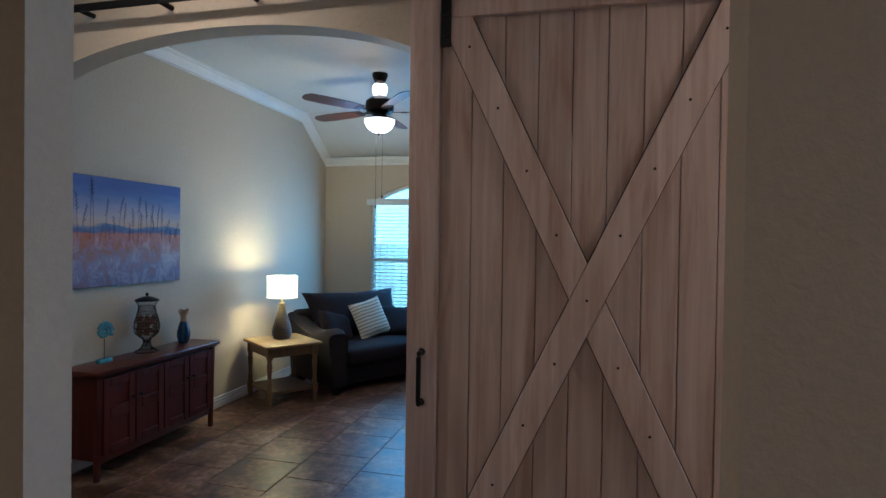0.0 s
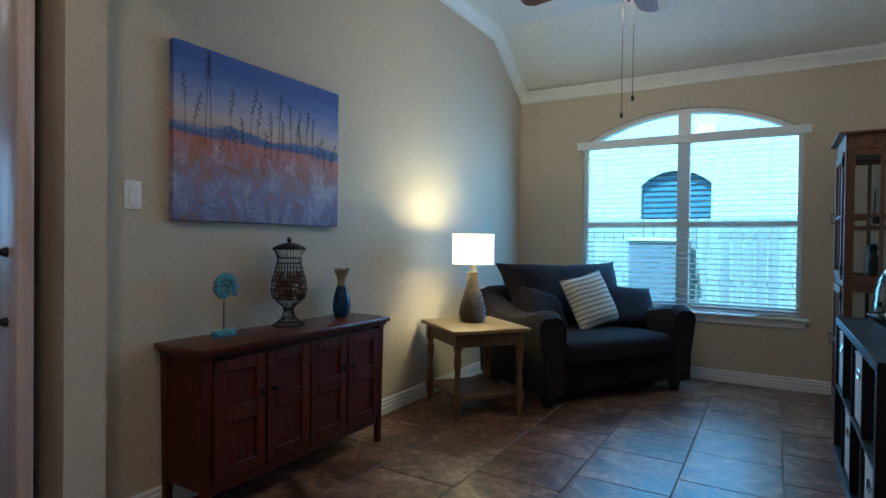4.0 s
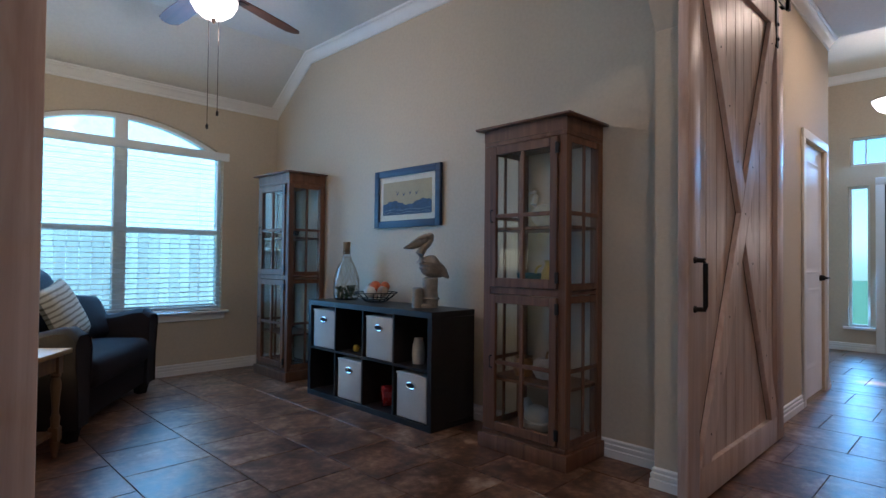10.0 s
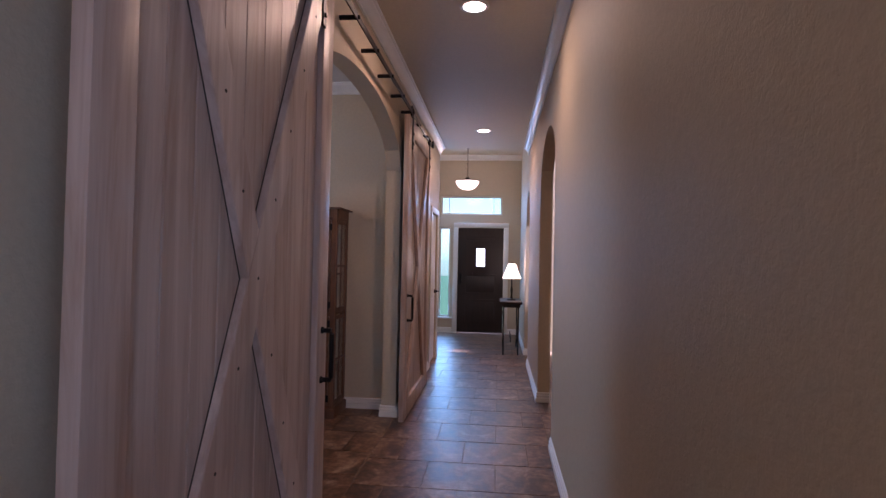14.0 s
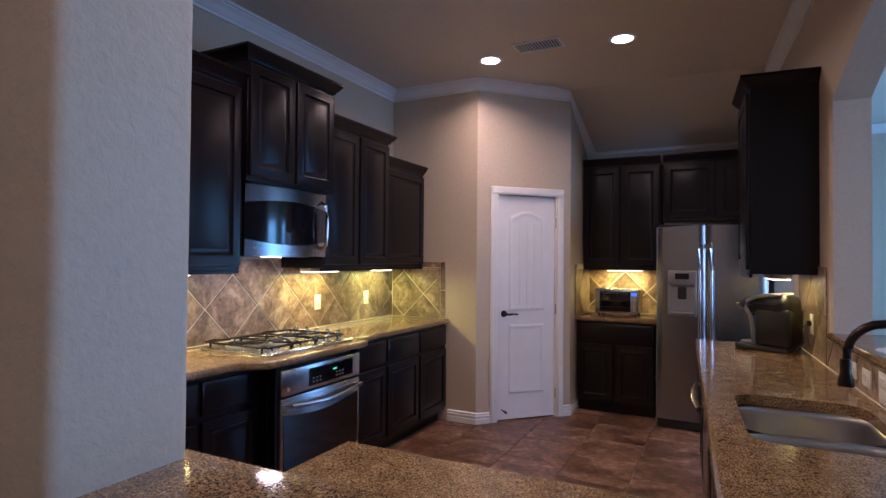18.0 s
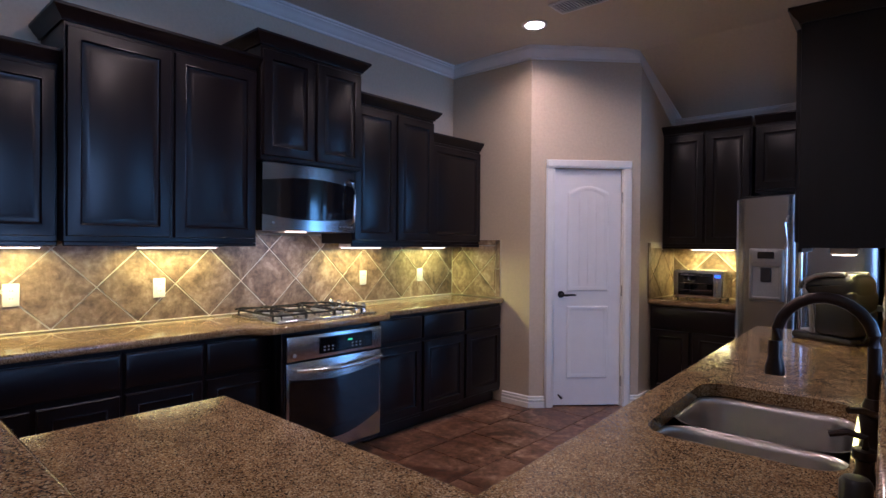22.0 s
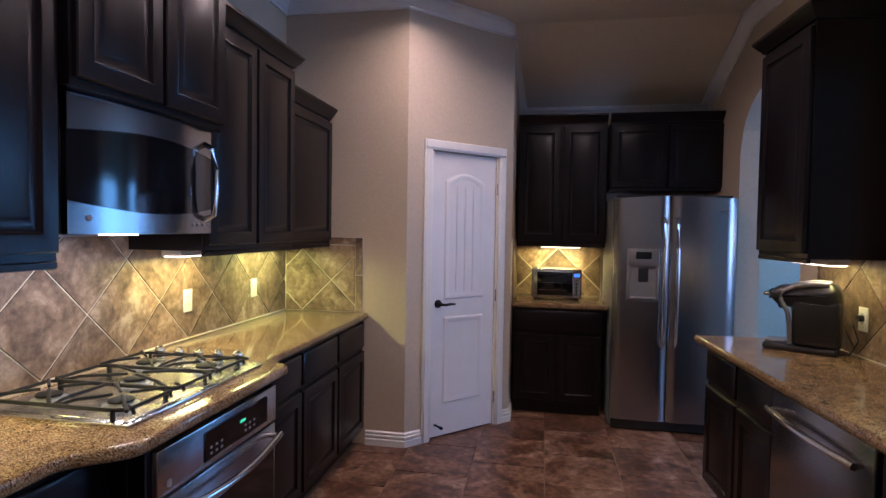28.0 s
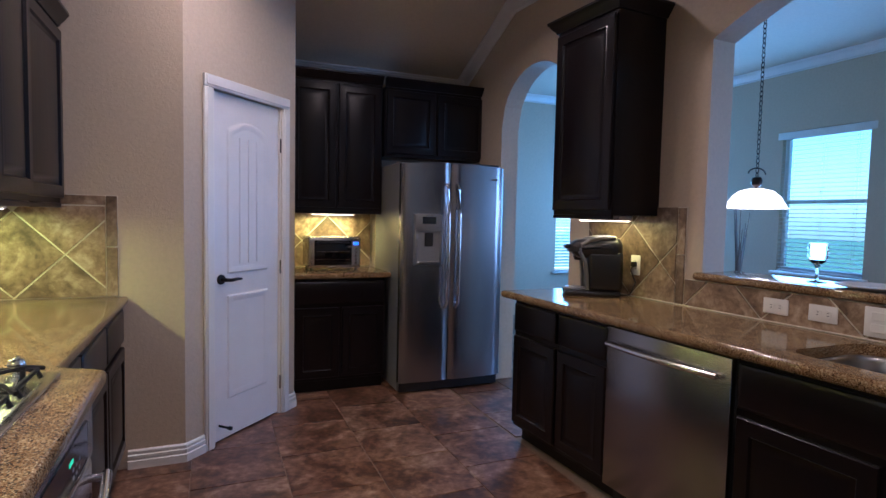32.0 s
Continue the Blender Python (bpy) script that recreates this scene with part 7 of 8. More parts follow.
def refrigerator(m, w):
    H, D = 1.775, 0.70
    ob = thing("refrigerator", m, "stainless side-by-side refrigerator with a door dispenser", "refrigerator")
    part("cabinet", box(BM(), (0, w), (0.06, D), (0.02, H - 0.02), 0.004, 1), GREYP, ob, "dark grey sides")
    part("top_hinge_cover", box(BM(), (0.02, w - 0.02), (0.05, 0.14), (H - 0.02, H - 0.002), 0.005, 1), BLACKP, ob)
    part("kick_grille", box(BM(), (0.01, w - 0.01), (0.03, 0.08), (0.012, 0.085), 0.003, 1), BLACKP, ob, "black kick grille")
    for x in (0.05, w - 0.05):
        part("foot", rod(BM(), (x, 0.10, 0), (x, 0.10, 0.03), 0.02, None, 10), BLACKP, ob)
    split = w * 0.46

    def door(xa, xb, nm, lab):
        bm = BM()
        n = 12
        rows = []
        for i in range(n + 1):
            u = i / n
            x = xa + (xb - xa) * u
            y = 0.0 - 0.014 * (1 - (2 * (x / w) - 1) ** 2) + (0.018 * max(0, abs(2 * u - 1) - 0.85) / 0.15) ** 1.0 * 1.0
            rows.append([bm.verts.new((x, y, 0.09)), bm.verts.new((x, y, H - 0.03 + 0.02 * (1 - (2 * x / w - 1) ** 2))), bm.verts.new((x, 0.058, H - 0.03 + 0.02 * (1 - (2 * x / w - 1) ** 2))), bm.verts.new((x, 0.058, 0.09))])
        for p, q in zip(rows, rows[1:]):
            for k in range(4):
                bm.faces.new((p[k], p[(k + 1) % 4], q[(k + 1) % 4], q[k]))
        bm.faces.new(rows[0])
        bm.faces.new(rows[-1])
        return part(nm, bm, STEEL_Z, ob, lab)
    dl = door(0.0, split - 0.004, "freezer_door", "stainless freezer door")
    dr = door(split + 0.004, w, "fridge_door", "stainless refrigerator door")
    for par, x in ((dl, split - 0.045), (dr, split + 0.045)):
        h = part("handle", tube(BM(), [(x, -0.03, 0.66), (x, -0.075, 0.70), (x, -0.082, 0.90), (x, -0.084, 1.15), (x, -0.082, 1.38), (x, -0.075, 1.56), (x, -0.03, 1.60)], 0.013, 10), CHROME, par, "long bowed chrome handle")
    dp = part("dispenser", box(BM(), (0.095, 0.325), (-0.022, 0.02), (0.985, 1.375), 0.012, 3), SILVER, dl, "silver water dispenser")
    part("recess", box(BM(), (0.118, 0.302), (-0.0245, -0.0215), (1.015, 1.245), 0.002, 1), GREYP, dp, "shaded recess")
    for nm, a, b, c, e in (("rim", 0.100, 0.120, 1.000, 1.262), ("rim", 0.300, 0.320, 1.000, 1.262), ("rim", 0.120, 0.300, 1.000, 1.020), ("control_panel", 0.100, 0.320, 1.245, 1.368)):
        part(nm, box(BM(), (a, b), (-0.036, -0.0215), (c, e), 0.004, 2), SILVER, dp)
    part("display", box(BM(), (0.155, 0.265), (-0.0385, -0.035), (1.300, 1.352), 0.002, 1), BLACKG, dp, "black display")
    for k in range(5):
        part("button", box(BM(), (0.130 + 0.034 * k, 0.152 + 0.034 * k), (-0.0378, -0.0355), (1.268, 1.276)), GREYP, dp, smooth=False)
    part("paddle", box(BM(), (0.175, 0.245), (-0.034, -0.024), (1.13, 1.235), 0.006, 1), BLACKP, dp, "black dispenser paddle")
    part("drip_tray", box(BM(), (0.120, 0.300), (-0.044, -0.022), (1.004, 1.016), 0.003, 1), SILVER, dp)
    part("badge", box(BM(), (w - 0.12, w - 0.07), (-0.022, -0.004), (H - 0.13, H - 0.115)), GREYP, dr, smooth=False)
    return ob


refrigerator(FW(FR0, 0, FRY), FR0 - FR1)


def toaster_oven(m):
    ob = thing("toaster_oven", m, "silver toaster oven with a glass door and blue display", "toaster oven")
    w, d, h = 0.41, 0.29, 0.265
    part("shell", box(BM(), (0, w), (0, d), (0.018, h), 0.014, 3), STEEL, ob)
    part("front_frame", box(BM(), (0.002, w - 0.002), (-0.010, 0.001), (0.022, h - 0.006), 0.008, 2), STEEL, ob)
    dr = part("door", box(BM(), (0.045, 0.335), (-0.016, -0.009), (0.045, h - 0.028), 0.006, 2), BLACKG, ob, "dark glass door")
    part("handle", tube(BM(), [(0.07, -0.016, h - 0.042), (0.075, -0.036, h - 0.042), (0.305, -0.036, h - 0.042), (0.31, -0.016, h - 0.042)], 0.006, 8), BLACKP, dr)
    cp = part("control_panel", box(BM(), (0.340, w - 0.012), (-0.0145, -0.009), (0.04, h - 0.022), 0.004, 1), GREYP, ob)
    part("readout", box(BM(), (0.348, w - 0.018), (-0.0165, -0.0142), (h - 0.062, h - 0.040)), LED_B, cp, "blue lit display", smooth=False)
    for i in range(5):
        part("button", rod(BM(), (0.368, -0.014, 0.06 + 0.028 * i), (0.368, -0.019, 0.06 + 0.028 * i), 0.009, None, 10), CHROME, cp)
    for x in (0.03, w - 0.03):
        for y in (0.03, d - 0.03):
            part("foot", rod(BM(), (x, y, 0), (x, y, 0.02), 0.012, None, 10), BLACKP, ob)
    for z in (0.09, 0.15):
        part("rack", rod(BM(), (0.06, -0.0165, z), (0.32, -0.0165, z), 0.0015, None, 5), CHROME, dr)
    return ob


toaster_oven(FW(FX0 - 0.135, CT, KS + 0.42))

# ---- bar, sink counter, west side ----
LY = -2.63                       # inner edge of the hall leg
EX = -2.545                       # inner edge of the sink leg
BARZ = 1.10
bm = box(BM(), (KW, -1.70), (-1.978, -1.76), (0, BARZ - 0.04))
solid("bar_half_wall", bm, WALL, "beige half wall under the raised bar", "wall", "structure", smooth=False)
worktop("bar_top", [(-1.775, -2.015), (-1.765, -1.80), (-1.775, -1.74), (-1.82, -1.70), (-1.89, -1.685), (KW - 0.3, -1.685), (KW - 0.3, -2.015)], BARZ - 0.04, BARZ, "raised brown granite bar top round the pillar", 0.016)
worktop("bar_top", [tuple((WROT @ Vector((x, y, 0)))[:2]) for x, y in ((KW + 0.02, -2.02), (KW + 0.02, -4.70), (KW - 0.30, -4.70), (KW - 0.30, -2.03))], BARZ - 0.04, BARZ, "raised brown granite ledge of the pass-through", 0.016)
SK = (-3.075, -2.64, -3.88, -3.22)      # sink: x0, x1, y0, y1


def sink_counter():
    """Granite with an opening for the sink, in strips that share one level."""
    bm = BM()
    x0, x1, y0, y1 = SK
    z0, z1 = CT - 0.042, CT
    for a, b, c, d in ((KW, EX, -5.53, y0), (x1, EX, y0, y1), (KW, x0, y0, y1), (KW, EX, y1, LY)):
        box(bm, (a, b), (c, d), (z0, z1))
    box(bm, (KW, -1.715), (LY, -1.98), (z0, z1))
    bmesh.ops.remove_doubles(bm, verts=bm.verts[:], dist=0.0005)
    rc = 0.085
    for cx, cy, sx, sy in ((x0, y0, 1, 1), (x1, y0, -1, 1), (x1, y1, -1, -1), (x0, y1, 1, -1)):
        mx, my = cx + sx * rc, cy + sy * rc
        prism(bm, [(cx, cy)] + [(mx - sx * rc * math.cos(radians(a)), my - sy * rc * math.sin(radians(a))) for a in range(0, 91, 10)], "z", z0, z1)
    for v in bm.verts:
        if v.co.x < -2.0:
            v.co.x -= WTAN * (v.co.y + 5.45)
    ob = solid("countertop", bm, GRANITE, "brown speckled granite sink worktop turning along the bar", "countertop", smooth=False)
    bm = BM()
    r = 0.021
    lean = lambda x, y: (x - WTAN * (y + 5.45), y)
    pts = [lean(KW, -5.53), lean(EX, -5.53), lean(EX, LY), (-1.715, LY), (-1.715, -1.98)]
    prof = [(0.0, 0.0), (-0.010, 0.0), (-0.017, -0.006), (-0.020, -0.016), (-0.020, -0.028), (-0.016, -0.037), (-0.010, -0.042), (0, -0.042)]
    sweep(bm, [(-u, v) for u, v in prof], [(x, y, z1) for x, y in pts[::-1]])
    for v in bm.verts:
        v.co.z -= 0.0004
    part("bullnose_edge", bm, GRANITE, ob)
    return ob


sink_counter()


def sink():
    x0, x1, y0, y1 = SK
    ob = thing("kitchen_sink", WROT @ pose((x0 + x1) / 2, (y0 + y1) / 2, CT - 0.042), "double-bowl stainless undermount sink", "sink")
    w, l = (x1 - x0) / 2, (y1 - y0) / 2

    def bowl(ya, yb, depth, r):
        bm = BM()
        cy, hx, hy = (ya + yb) / 2, w - 0.004, (yb - ya) / 2
        rings = []
        for grow, z in ((0.011, 0.0), (0.002, -0.002), (-0.003, -0.008), (-0.006, -0.02), (-0.014, -depth + 0.05), (-0.024, -depth + 0.02), (-0.048, -depth + 0.003), (-0.075, -depth)):
            ring = []
            rr = max(0.03, r + grow)
            for sx, sy, a0 in ((1, 1, 0), (-1, 1, 90), (-1, -1, 180), (1, -1, 270)):
                for k in range(7):
                    a = radians(a0 + 15 * k)
                    ring.append(bm.verts.new((sx * (hx + grow - rr) + rr * math.cos(a), cy + sy * (hy + grow - rr) + rr * math.sin(a), z)))
            rings.append(ring)
        n = len(rings[0])
        for p, q in zip(rings, rings[1:]):
            for i in range(n):
                bm.faces.new((p[i], p[(i + 1) % n], q[(i + 1) % n], q[i]))
        bm.faces.new(rings[-1])
        b = part("bowl", bm, SINKST, ob)
        part("drain", lathe(BM(), [(0, -depth + 0.003), (0.04, -depth + 0.003), (0.042, -depth + 0.006), (0.03, -depth + 0.008), (0, -depth + 0.006)], 20, (0, cy, 0)), CHROME, b)
    bowl(-l + 0.004, 0.044, 0.20, 0.09)
    bowl(0.068, l - 0.004, 0.17, 0.08)
    return ob


sink()


def faucet(m):
    ob = thing("faucet", m, "oil-rubbed bronze gooseneck kitchen faucet with side lever", "faucet")
    part("base", lathe(BM(), [(0, 0), (0.032, 0), (0.034, 0.008), (0.028, 0.018), (0.025, 0.03), (0.027, 0.06), (0.03, 0.09), (0.024, 0.12), (0.018, 0.135), (0, 0.136)], 20), BRONZE, ob)
    pts = [(0, 0, 0.13), (0, 0, 0.26)] + [(0.105 - 0.105 * math.cos(radians(a)), 0, 0.27 + 0.105 * math.sin(radians(a))) for a in range(10, 171, 16)] + [(0.212, 0, 0.25)]
    part("neck", tube(BM(), pts, 0.0145, 12), BRONZE, ob)
    part("spray_head", lathe(BM(), [(0, 0.255), (0.016, 0.255), (0.018, 0.24), (0.017, 0.21), (0.024, 0.185), (0.025, 0.165), (0, 0.163)], 18, (0.214, 0, 0)), BRONZE, ob)
    part("lever", tube(BM(), [(0, 0.02, 0.10), (0, 0.05, 0.105), (0.02, 0.10, 0.125), (0.045, 0.14, 0.13)], [0.012, 0.010, 0.008, 0.007], 8), BRONZE, ob)
    return ob


faucet(WROT @ pose(KW + 0.030, -3.42, CT) @ Matrix.Diagonal((0.92, 0.92, 0.94, 1)))
sd = thing("soap_dispenser", WROT @ pose(KW + 0.04, -3.20, CT), "bronze soap dispenser beside the sink", "dispenser")
part("base", lathe(BM(), [(0, 0), (0.024, 0), (0.024, 0.01), (0.016, 0.03), (0.016, 0.05), (0.022, 0.055), (0.022, 0.07), (0, 0.072)], 18), BRONZE, sd)
part("spout", tube(BM(), [(0, 0, 0.07), (0, 0, 0.095), (0.03, 0, 0.10), (0.06, 0, 0.09)], 0.007, 8), BRONZE, sd)
ag = thing("air_gap", WROT @ pose(KW + 0.05, -3.06, CT), "black dishwasher air gap cap", "fitting")
part("cap", lathe(BM(), [(0, 0), (0.026, 0), (0.026, 0.05), (0.02, 0.058), (0, 0.06)], 18), BLACKP, ag)

# fronts of the sink leg, facing the aisle
WF = EX - 0.035
base_cabinet(WW(-5.50, 0, WF), 0.42, 1, 1)
base_cabinet(WW(-5.078, 0, WF), 0.388, 1, 1)


def dishwasher(m):
    w = 0.655
    ob = thing("dishwasher", m, "stainless steel dishwasher with a bowed bar handle", "dishwasher")
    part("body", box(BM(), (0, w), (0, 0.56), (0.10, 0.868), 0.002, 1), BLACKP, ob)
    part("kick", box(BM(), (0, w), (0.05, 0.56), (0, 0.10)), BLACKP, ob, smooth=False)
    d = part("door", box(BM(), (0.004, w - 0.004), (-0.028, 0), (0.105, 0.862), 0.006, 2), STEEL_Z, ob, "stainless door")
    h = part("handle", tube(BM(), [(0.04 + (w - 0.08) * i / 12, -0.062 - 0.022 * math.sin(math.pi * i / 12), 0.79) for i in range(13)], 0.013, 10), CHROME, d, "bowed chrome handle")
    for x in (0.055, w - 0.055):
        part("handle_post", rod(BM(), (x, -0.027, 0.79), (x, -0.064, 0.79), 0.010, None, 10), CHROME, h)
    return ob


dishwasher(WW(-4.688, 0, WF))
base_cabinet(WW(-4.030, 0, WF), 0.965, 2, 1, label="espresso wood sink cabinet with raised-panel doors", top=0.62)
base_cabinet(WW(-3.06, 0, WF), 0.47, 1, 1)
base_cabinet(pose(-2.55, -2.60, 0), 0.81, 2, 2, 0.60, label="espresso wood base cabinet under the bar leg")
upper_cabinet(WW(-5.46, UB, KW + 0.34), 0.50, 2.46 - UB, 0.34, 1, label="tall espresso wood wall cabinet beside the pass-through")
lit_strip(WW(-5.38, UB - 0.001, KW + 0.22), 0.35)
area_lamp("under_cabinet_light", WROT @ pose(KW + 0.14, -5.19, UB - 0.03), 0.07, 0.35, 6.0, WARM)
bm = box(BM(), (KW, KW + 0.004), (-5.53, -4.76), (CT, UB + 0.05))
box(bm, (KW, KW + 0.004), (-4.76, -2.03), (CT, BARZ - 0.041))
solid("backsplash_grout", bm, GROUT_S, "cream grout behind the slate backsplash", "backsplash", "structure", smooth=False, m=WROT)


def coffee_maker(m):
    ob = thing("coffee_maker", m, "black and silver single-cup coffee maker on the counter", "coffee maker")
    part("base", box(BM(), (-0.095, 0.095), (-0.19, 0.14), (0, 0.034), 0.014, 3), BLACKP, ob)
    part("column", box(BM(), (-0.10, 0.10), (-0.06, 0.15), (0.032, 0.26), 0.03, 4), BLACKP, ob)
    bm = box(BM(), (-0.10, 0.10), (-0.17, 0.15), (0.19, 0.335), 0.055, 5)
    for v in bm.verts:
        if v.co.y < -0.04:
            v.co.z += (-0.04 - v.co.y) * (0.35 if v.co.z < 0.27 else -0.25)
    hd = part("brew_head", bm, BLACKP, ob)
    for s in (-1, 1):
        x = s * 0.098
        part("silver_band", tube(BM(), [(x, -0.062, 0.04), (x, -0.066, 0.12), (x, -0.075, 0.19), (x * 1.01, -0.11, 0.25), (x * 1.0, -0.10, 0.290), (x * 0.96, -0.05, 0.318), (x * 0.86, 0.02, 0.330), (x * 0.80, 0.10, 0.331)], 0.0115, 8), SILVER, ob, "silver trim band")
    part("lid_handle", tube(BM(), [(-0.06, -0.150, 0.275), (-0.06, -0.185, 0.272), (0.06, -0.185, 0.272), (0.06, -0.150, 0.275)], 0.010, 8), CHROME, hd, "chrome lid handle")
    part("drip_tray", lathe(BM(), [(0, 0.034), (0.062, 0.034), (0.066, 0.040), (0.060, 0.046), (0, 0.044)], 24, (0, -0.125, 0)), GREYP, ob)
    part("nozzle", rod(BM(), (0, -0.11, 0.20), (0, -0.11, 0.225), 0.02, 0.03, 14), BLACKP, hd)
    return ob


coffee_maker(pose(-2.96, -5.22, CT, 0, 0, 61) @ Matrix.Diagonal((1.0, 0.95, 1.03, 1)))
kc = thing("appliance_cord", WROT @ pose(KW + 0.01, -5.10, CT), "black appliance cord plugged into the outlet", "cord")
part("cable", tube(BM(), [(0.02, 0.0, 0.19), (0.06, 0.02, 0.16), (0.05, 0.05, 0.09), (0.08, 0.04, 0.02), (0.10, -0.03, 0.006), (0.07, -0.06, 0.04), (0.09, -0.10, 0.008)], 0.004, 6), BLACKP, kc)
part("plug", box(BM(), (0.004, 0.03), (-0.014, 0.014), (0.175, 0.205), 0.004, 1), BLACKP, kc)


def goblet(m):
    ob = thing("goblet", m, "clear glass goblet on the raised ledge", "glass")
    part("glass", lathe(BM(), [(0, 0), (0.038, 0), (0.038, 0.003), (0.008, 0.008), (0.006, 0.05), (0.008, 0.07), (0.036, 0.10), (0.042, 0.13), (0.038, 0.175), (0.036, 0.175), (0.039, 0.13), (0.033, 0.102), (0, 0.075)], 24), GLASS, ob)
    return ob


goblet(WROT @ pose(KW - 0.17, -4.20, BARZ))
goblet(WROT @ pose(KW - 0.16, -3.25, BARZ))
pl = thing("plate", WROT @ pose(KW - 0.12, -3.95, BARZ), "pale plate lying on the raised ledge", "plate")
part("dish", lathe(BM(), [(0, 0), (0.08, 0), (0.13, 0.014), (0.13, 0.018), (0.08, 0.006), (0, 0.005)], 28), SHELL, pl)
# plates and outlets
for y, k in ((-2.343, "o"), (-2.437, "o"), (-3.145, "o"), (-4.712, "o"), (-5.366, "r")):
    switch_plate(pose(KX - 0.011, y, 1.112, 0, 0, -90), k, "white wall outlet plate on the slate backsplash")
switch_plate(WROT @ pose(KW + 0.011, -5.10, 1.10, 0, 0, 90), "o", "white wall outlet plate on the slate backsplash")
for y, k in ((-4.26, "b"), (-4.06, "oo"), (-3.85, "rr")):
    switch_plate(WROT @ pose(KW + 0.011, y, 0.99, 0, 0, 90) @ pose(0, 0, 0, 0, 90, 0), "rr" if k == "rr" else "o", "white wall plate under the raised ledge")
switch_plate(pose(2.19, HALL_Y - 0.12, 1.31), "rr", "white double rocker switch plate beside the arch")


# ---- downlights, vent, entry ----
def downlight(x, y, k=1.0):
    ob = thing("downlight", pose(x, y, CEIL_Z), "lit round recessed ceiling light with a white trim ring", "light", "recessed ceiling lights")
    part("trim_ring", lathe(BM(), [(0.075, -0.001), (0.098, -0.001), (0.098, -0.006), (0.085, -0.011), (0.075, -0.008)], 28), TRIM, ob)
    part("lens", lathe(BM(), [(0, -0.003), (0.075, -0.003), (0.072, -0.009), (0, -0.014)], 28), CANLIT, ob, "lit lens")
    area_lamp("downlight_beam", pose(x, y, CEIL_Z - 0.03), 0.14, 0.14, CAN_W * k, (1.0, 0.76, 0.48), "DISK", 150 if y < -1.2 else 168)
    return ob


CAN_W = 19
for x, y in ((-1.03, -5.41), (-2.05, -5.41), (-1.03, -3.1), (-2.05, -3.1), (5.1, -0.67), (1.66, -0.70)):
    downlight(x, y, 0.66 if y < -1.2 else 0.58)
# Unseen downlight, added to brighten the side room.
downlight(3.1, -3.4, 0.35)
# Unseen downlight, added to light the left barn door and the hall wall's end.
downlight(-2.6, -0.7, 0.42)
vt = thing("ceiling_vent", pose(-1.47, -5.27, CEIL_Z, 0, 0, 0), "white slatted ceiling air vent", "vent")
for a, b, c, d in ((-0.18, 0.18, -0.10, -0.08), (-0.18, 0.18, 0.08, 0.10), (-0.18, -0.16, -0.08, 0.08), (0.16, 0.18, -0.08, 0.08)):
    part("frame", box(BM(), (a, b), (c, d), (-0.012, -0.001), 0.003, 1), TRIM, vt)
# No duct is built: a black sheet gives the darkness between the slats.
part("backing", box(BM(), (-0.16, 0.16), (-0.08, 0.08), (-0.003, -0.001)), BLACKP, vt, "black sheet standing for the duct's darkness", smooth=False)
for i in range(14):
    part("slat", box(BM(), (-0.151 + i * 0.0225, -0.146 + i * 0.0225), (-0.08, 0.08), (-0.012, -0.003)), TRIM, vt, smooth=False)


def front_door():
    ob = tagged(new("door_2"), "dark mahogany front door with a small leaded window, shut", "door", "", "structure")
    ob.location = (FX, 0, 0)
    y0, y1 = -0.985, -0.095
    t = 0.09
    for a, b, c, e in ((y0 - t, y0, 0, 2.05), (y1, y1 + t, 0, 2.05), (y0 - t, y1 + t, 2.05, 2.05 + t)):
        part("casing", box(BM(), (-0.02, 0.0), (a, b), (c, e), 0.005, 2), TRIM, ob)
    leaf = part("leaf", box(BM(), (0.02, 0.065), (y0 + 0.003, y1 - 0.003), (0.012, 2.045), 0.003, 1), FRONTD, ob)
    for za, zb in ((1.76, 1.90), (0.75, 1.15), (0.18, 0.66)):
        bm = loft(y1 - y0 - 0.26, zb - za, [(0, 0.0), (0, -0.008), (0.012, -0.011), (0.03, -0.004), (0.05, -0.010)], 0, 0)
        part("panel", bm, FRONTD, leaf, m=pose(0.02, y1 - 0.13, za, 0, 0, -90))
    w = part("lite_frame", box(BM(), (0.008, 0.021), (-0.64, -0.44), (1.28, 1.66), 0.004, 1), FRONTD, leaf)
    part("lite", box(BM(), (0.004, 0.008), (-0.62, -0.46), (1.30, 1.64)), SKYLIT, w, "leaded glass given a daylight glow", smooth=False)
    for k in (1, 2, 3):
        part("lead_bar", box(BM(), (0.001, 0.004), (-0.62, -0.46), (1.30 + 0.085 * k - 0.004, 1.30 + 0.085 * k + 0.004)), IRON, w, smooth=False)
    part("lead_bar", box(BM(), (0.0, 0.0035), (-0.545, -0.535), (1.30, 1.64)), IRON, w, smooth=False)
    part("lock", box(BM(), (-0.005, 0.02), (-0.18, -0.13), (0.95, 1.15), 0.006, 1), IRON, leaf, "black lockset")
    return ob


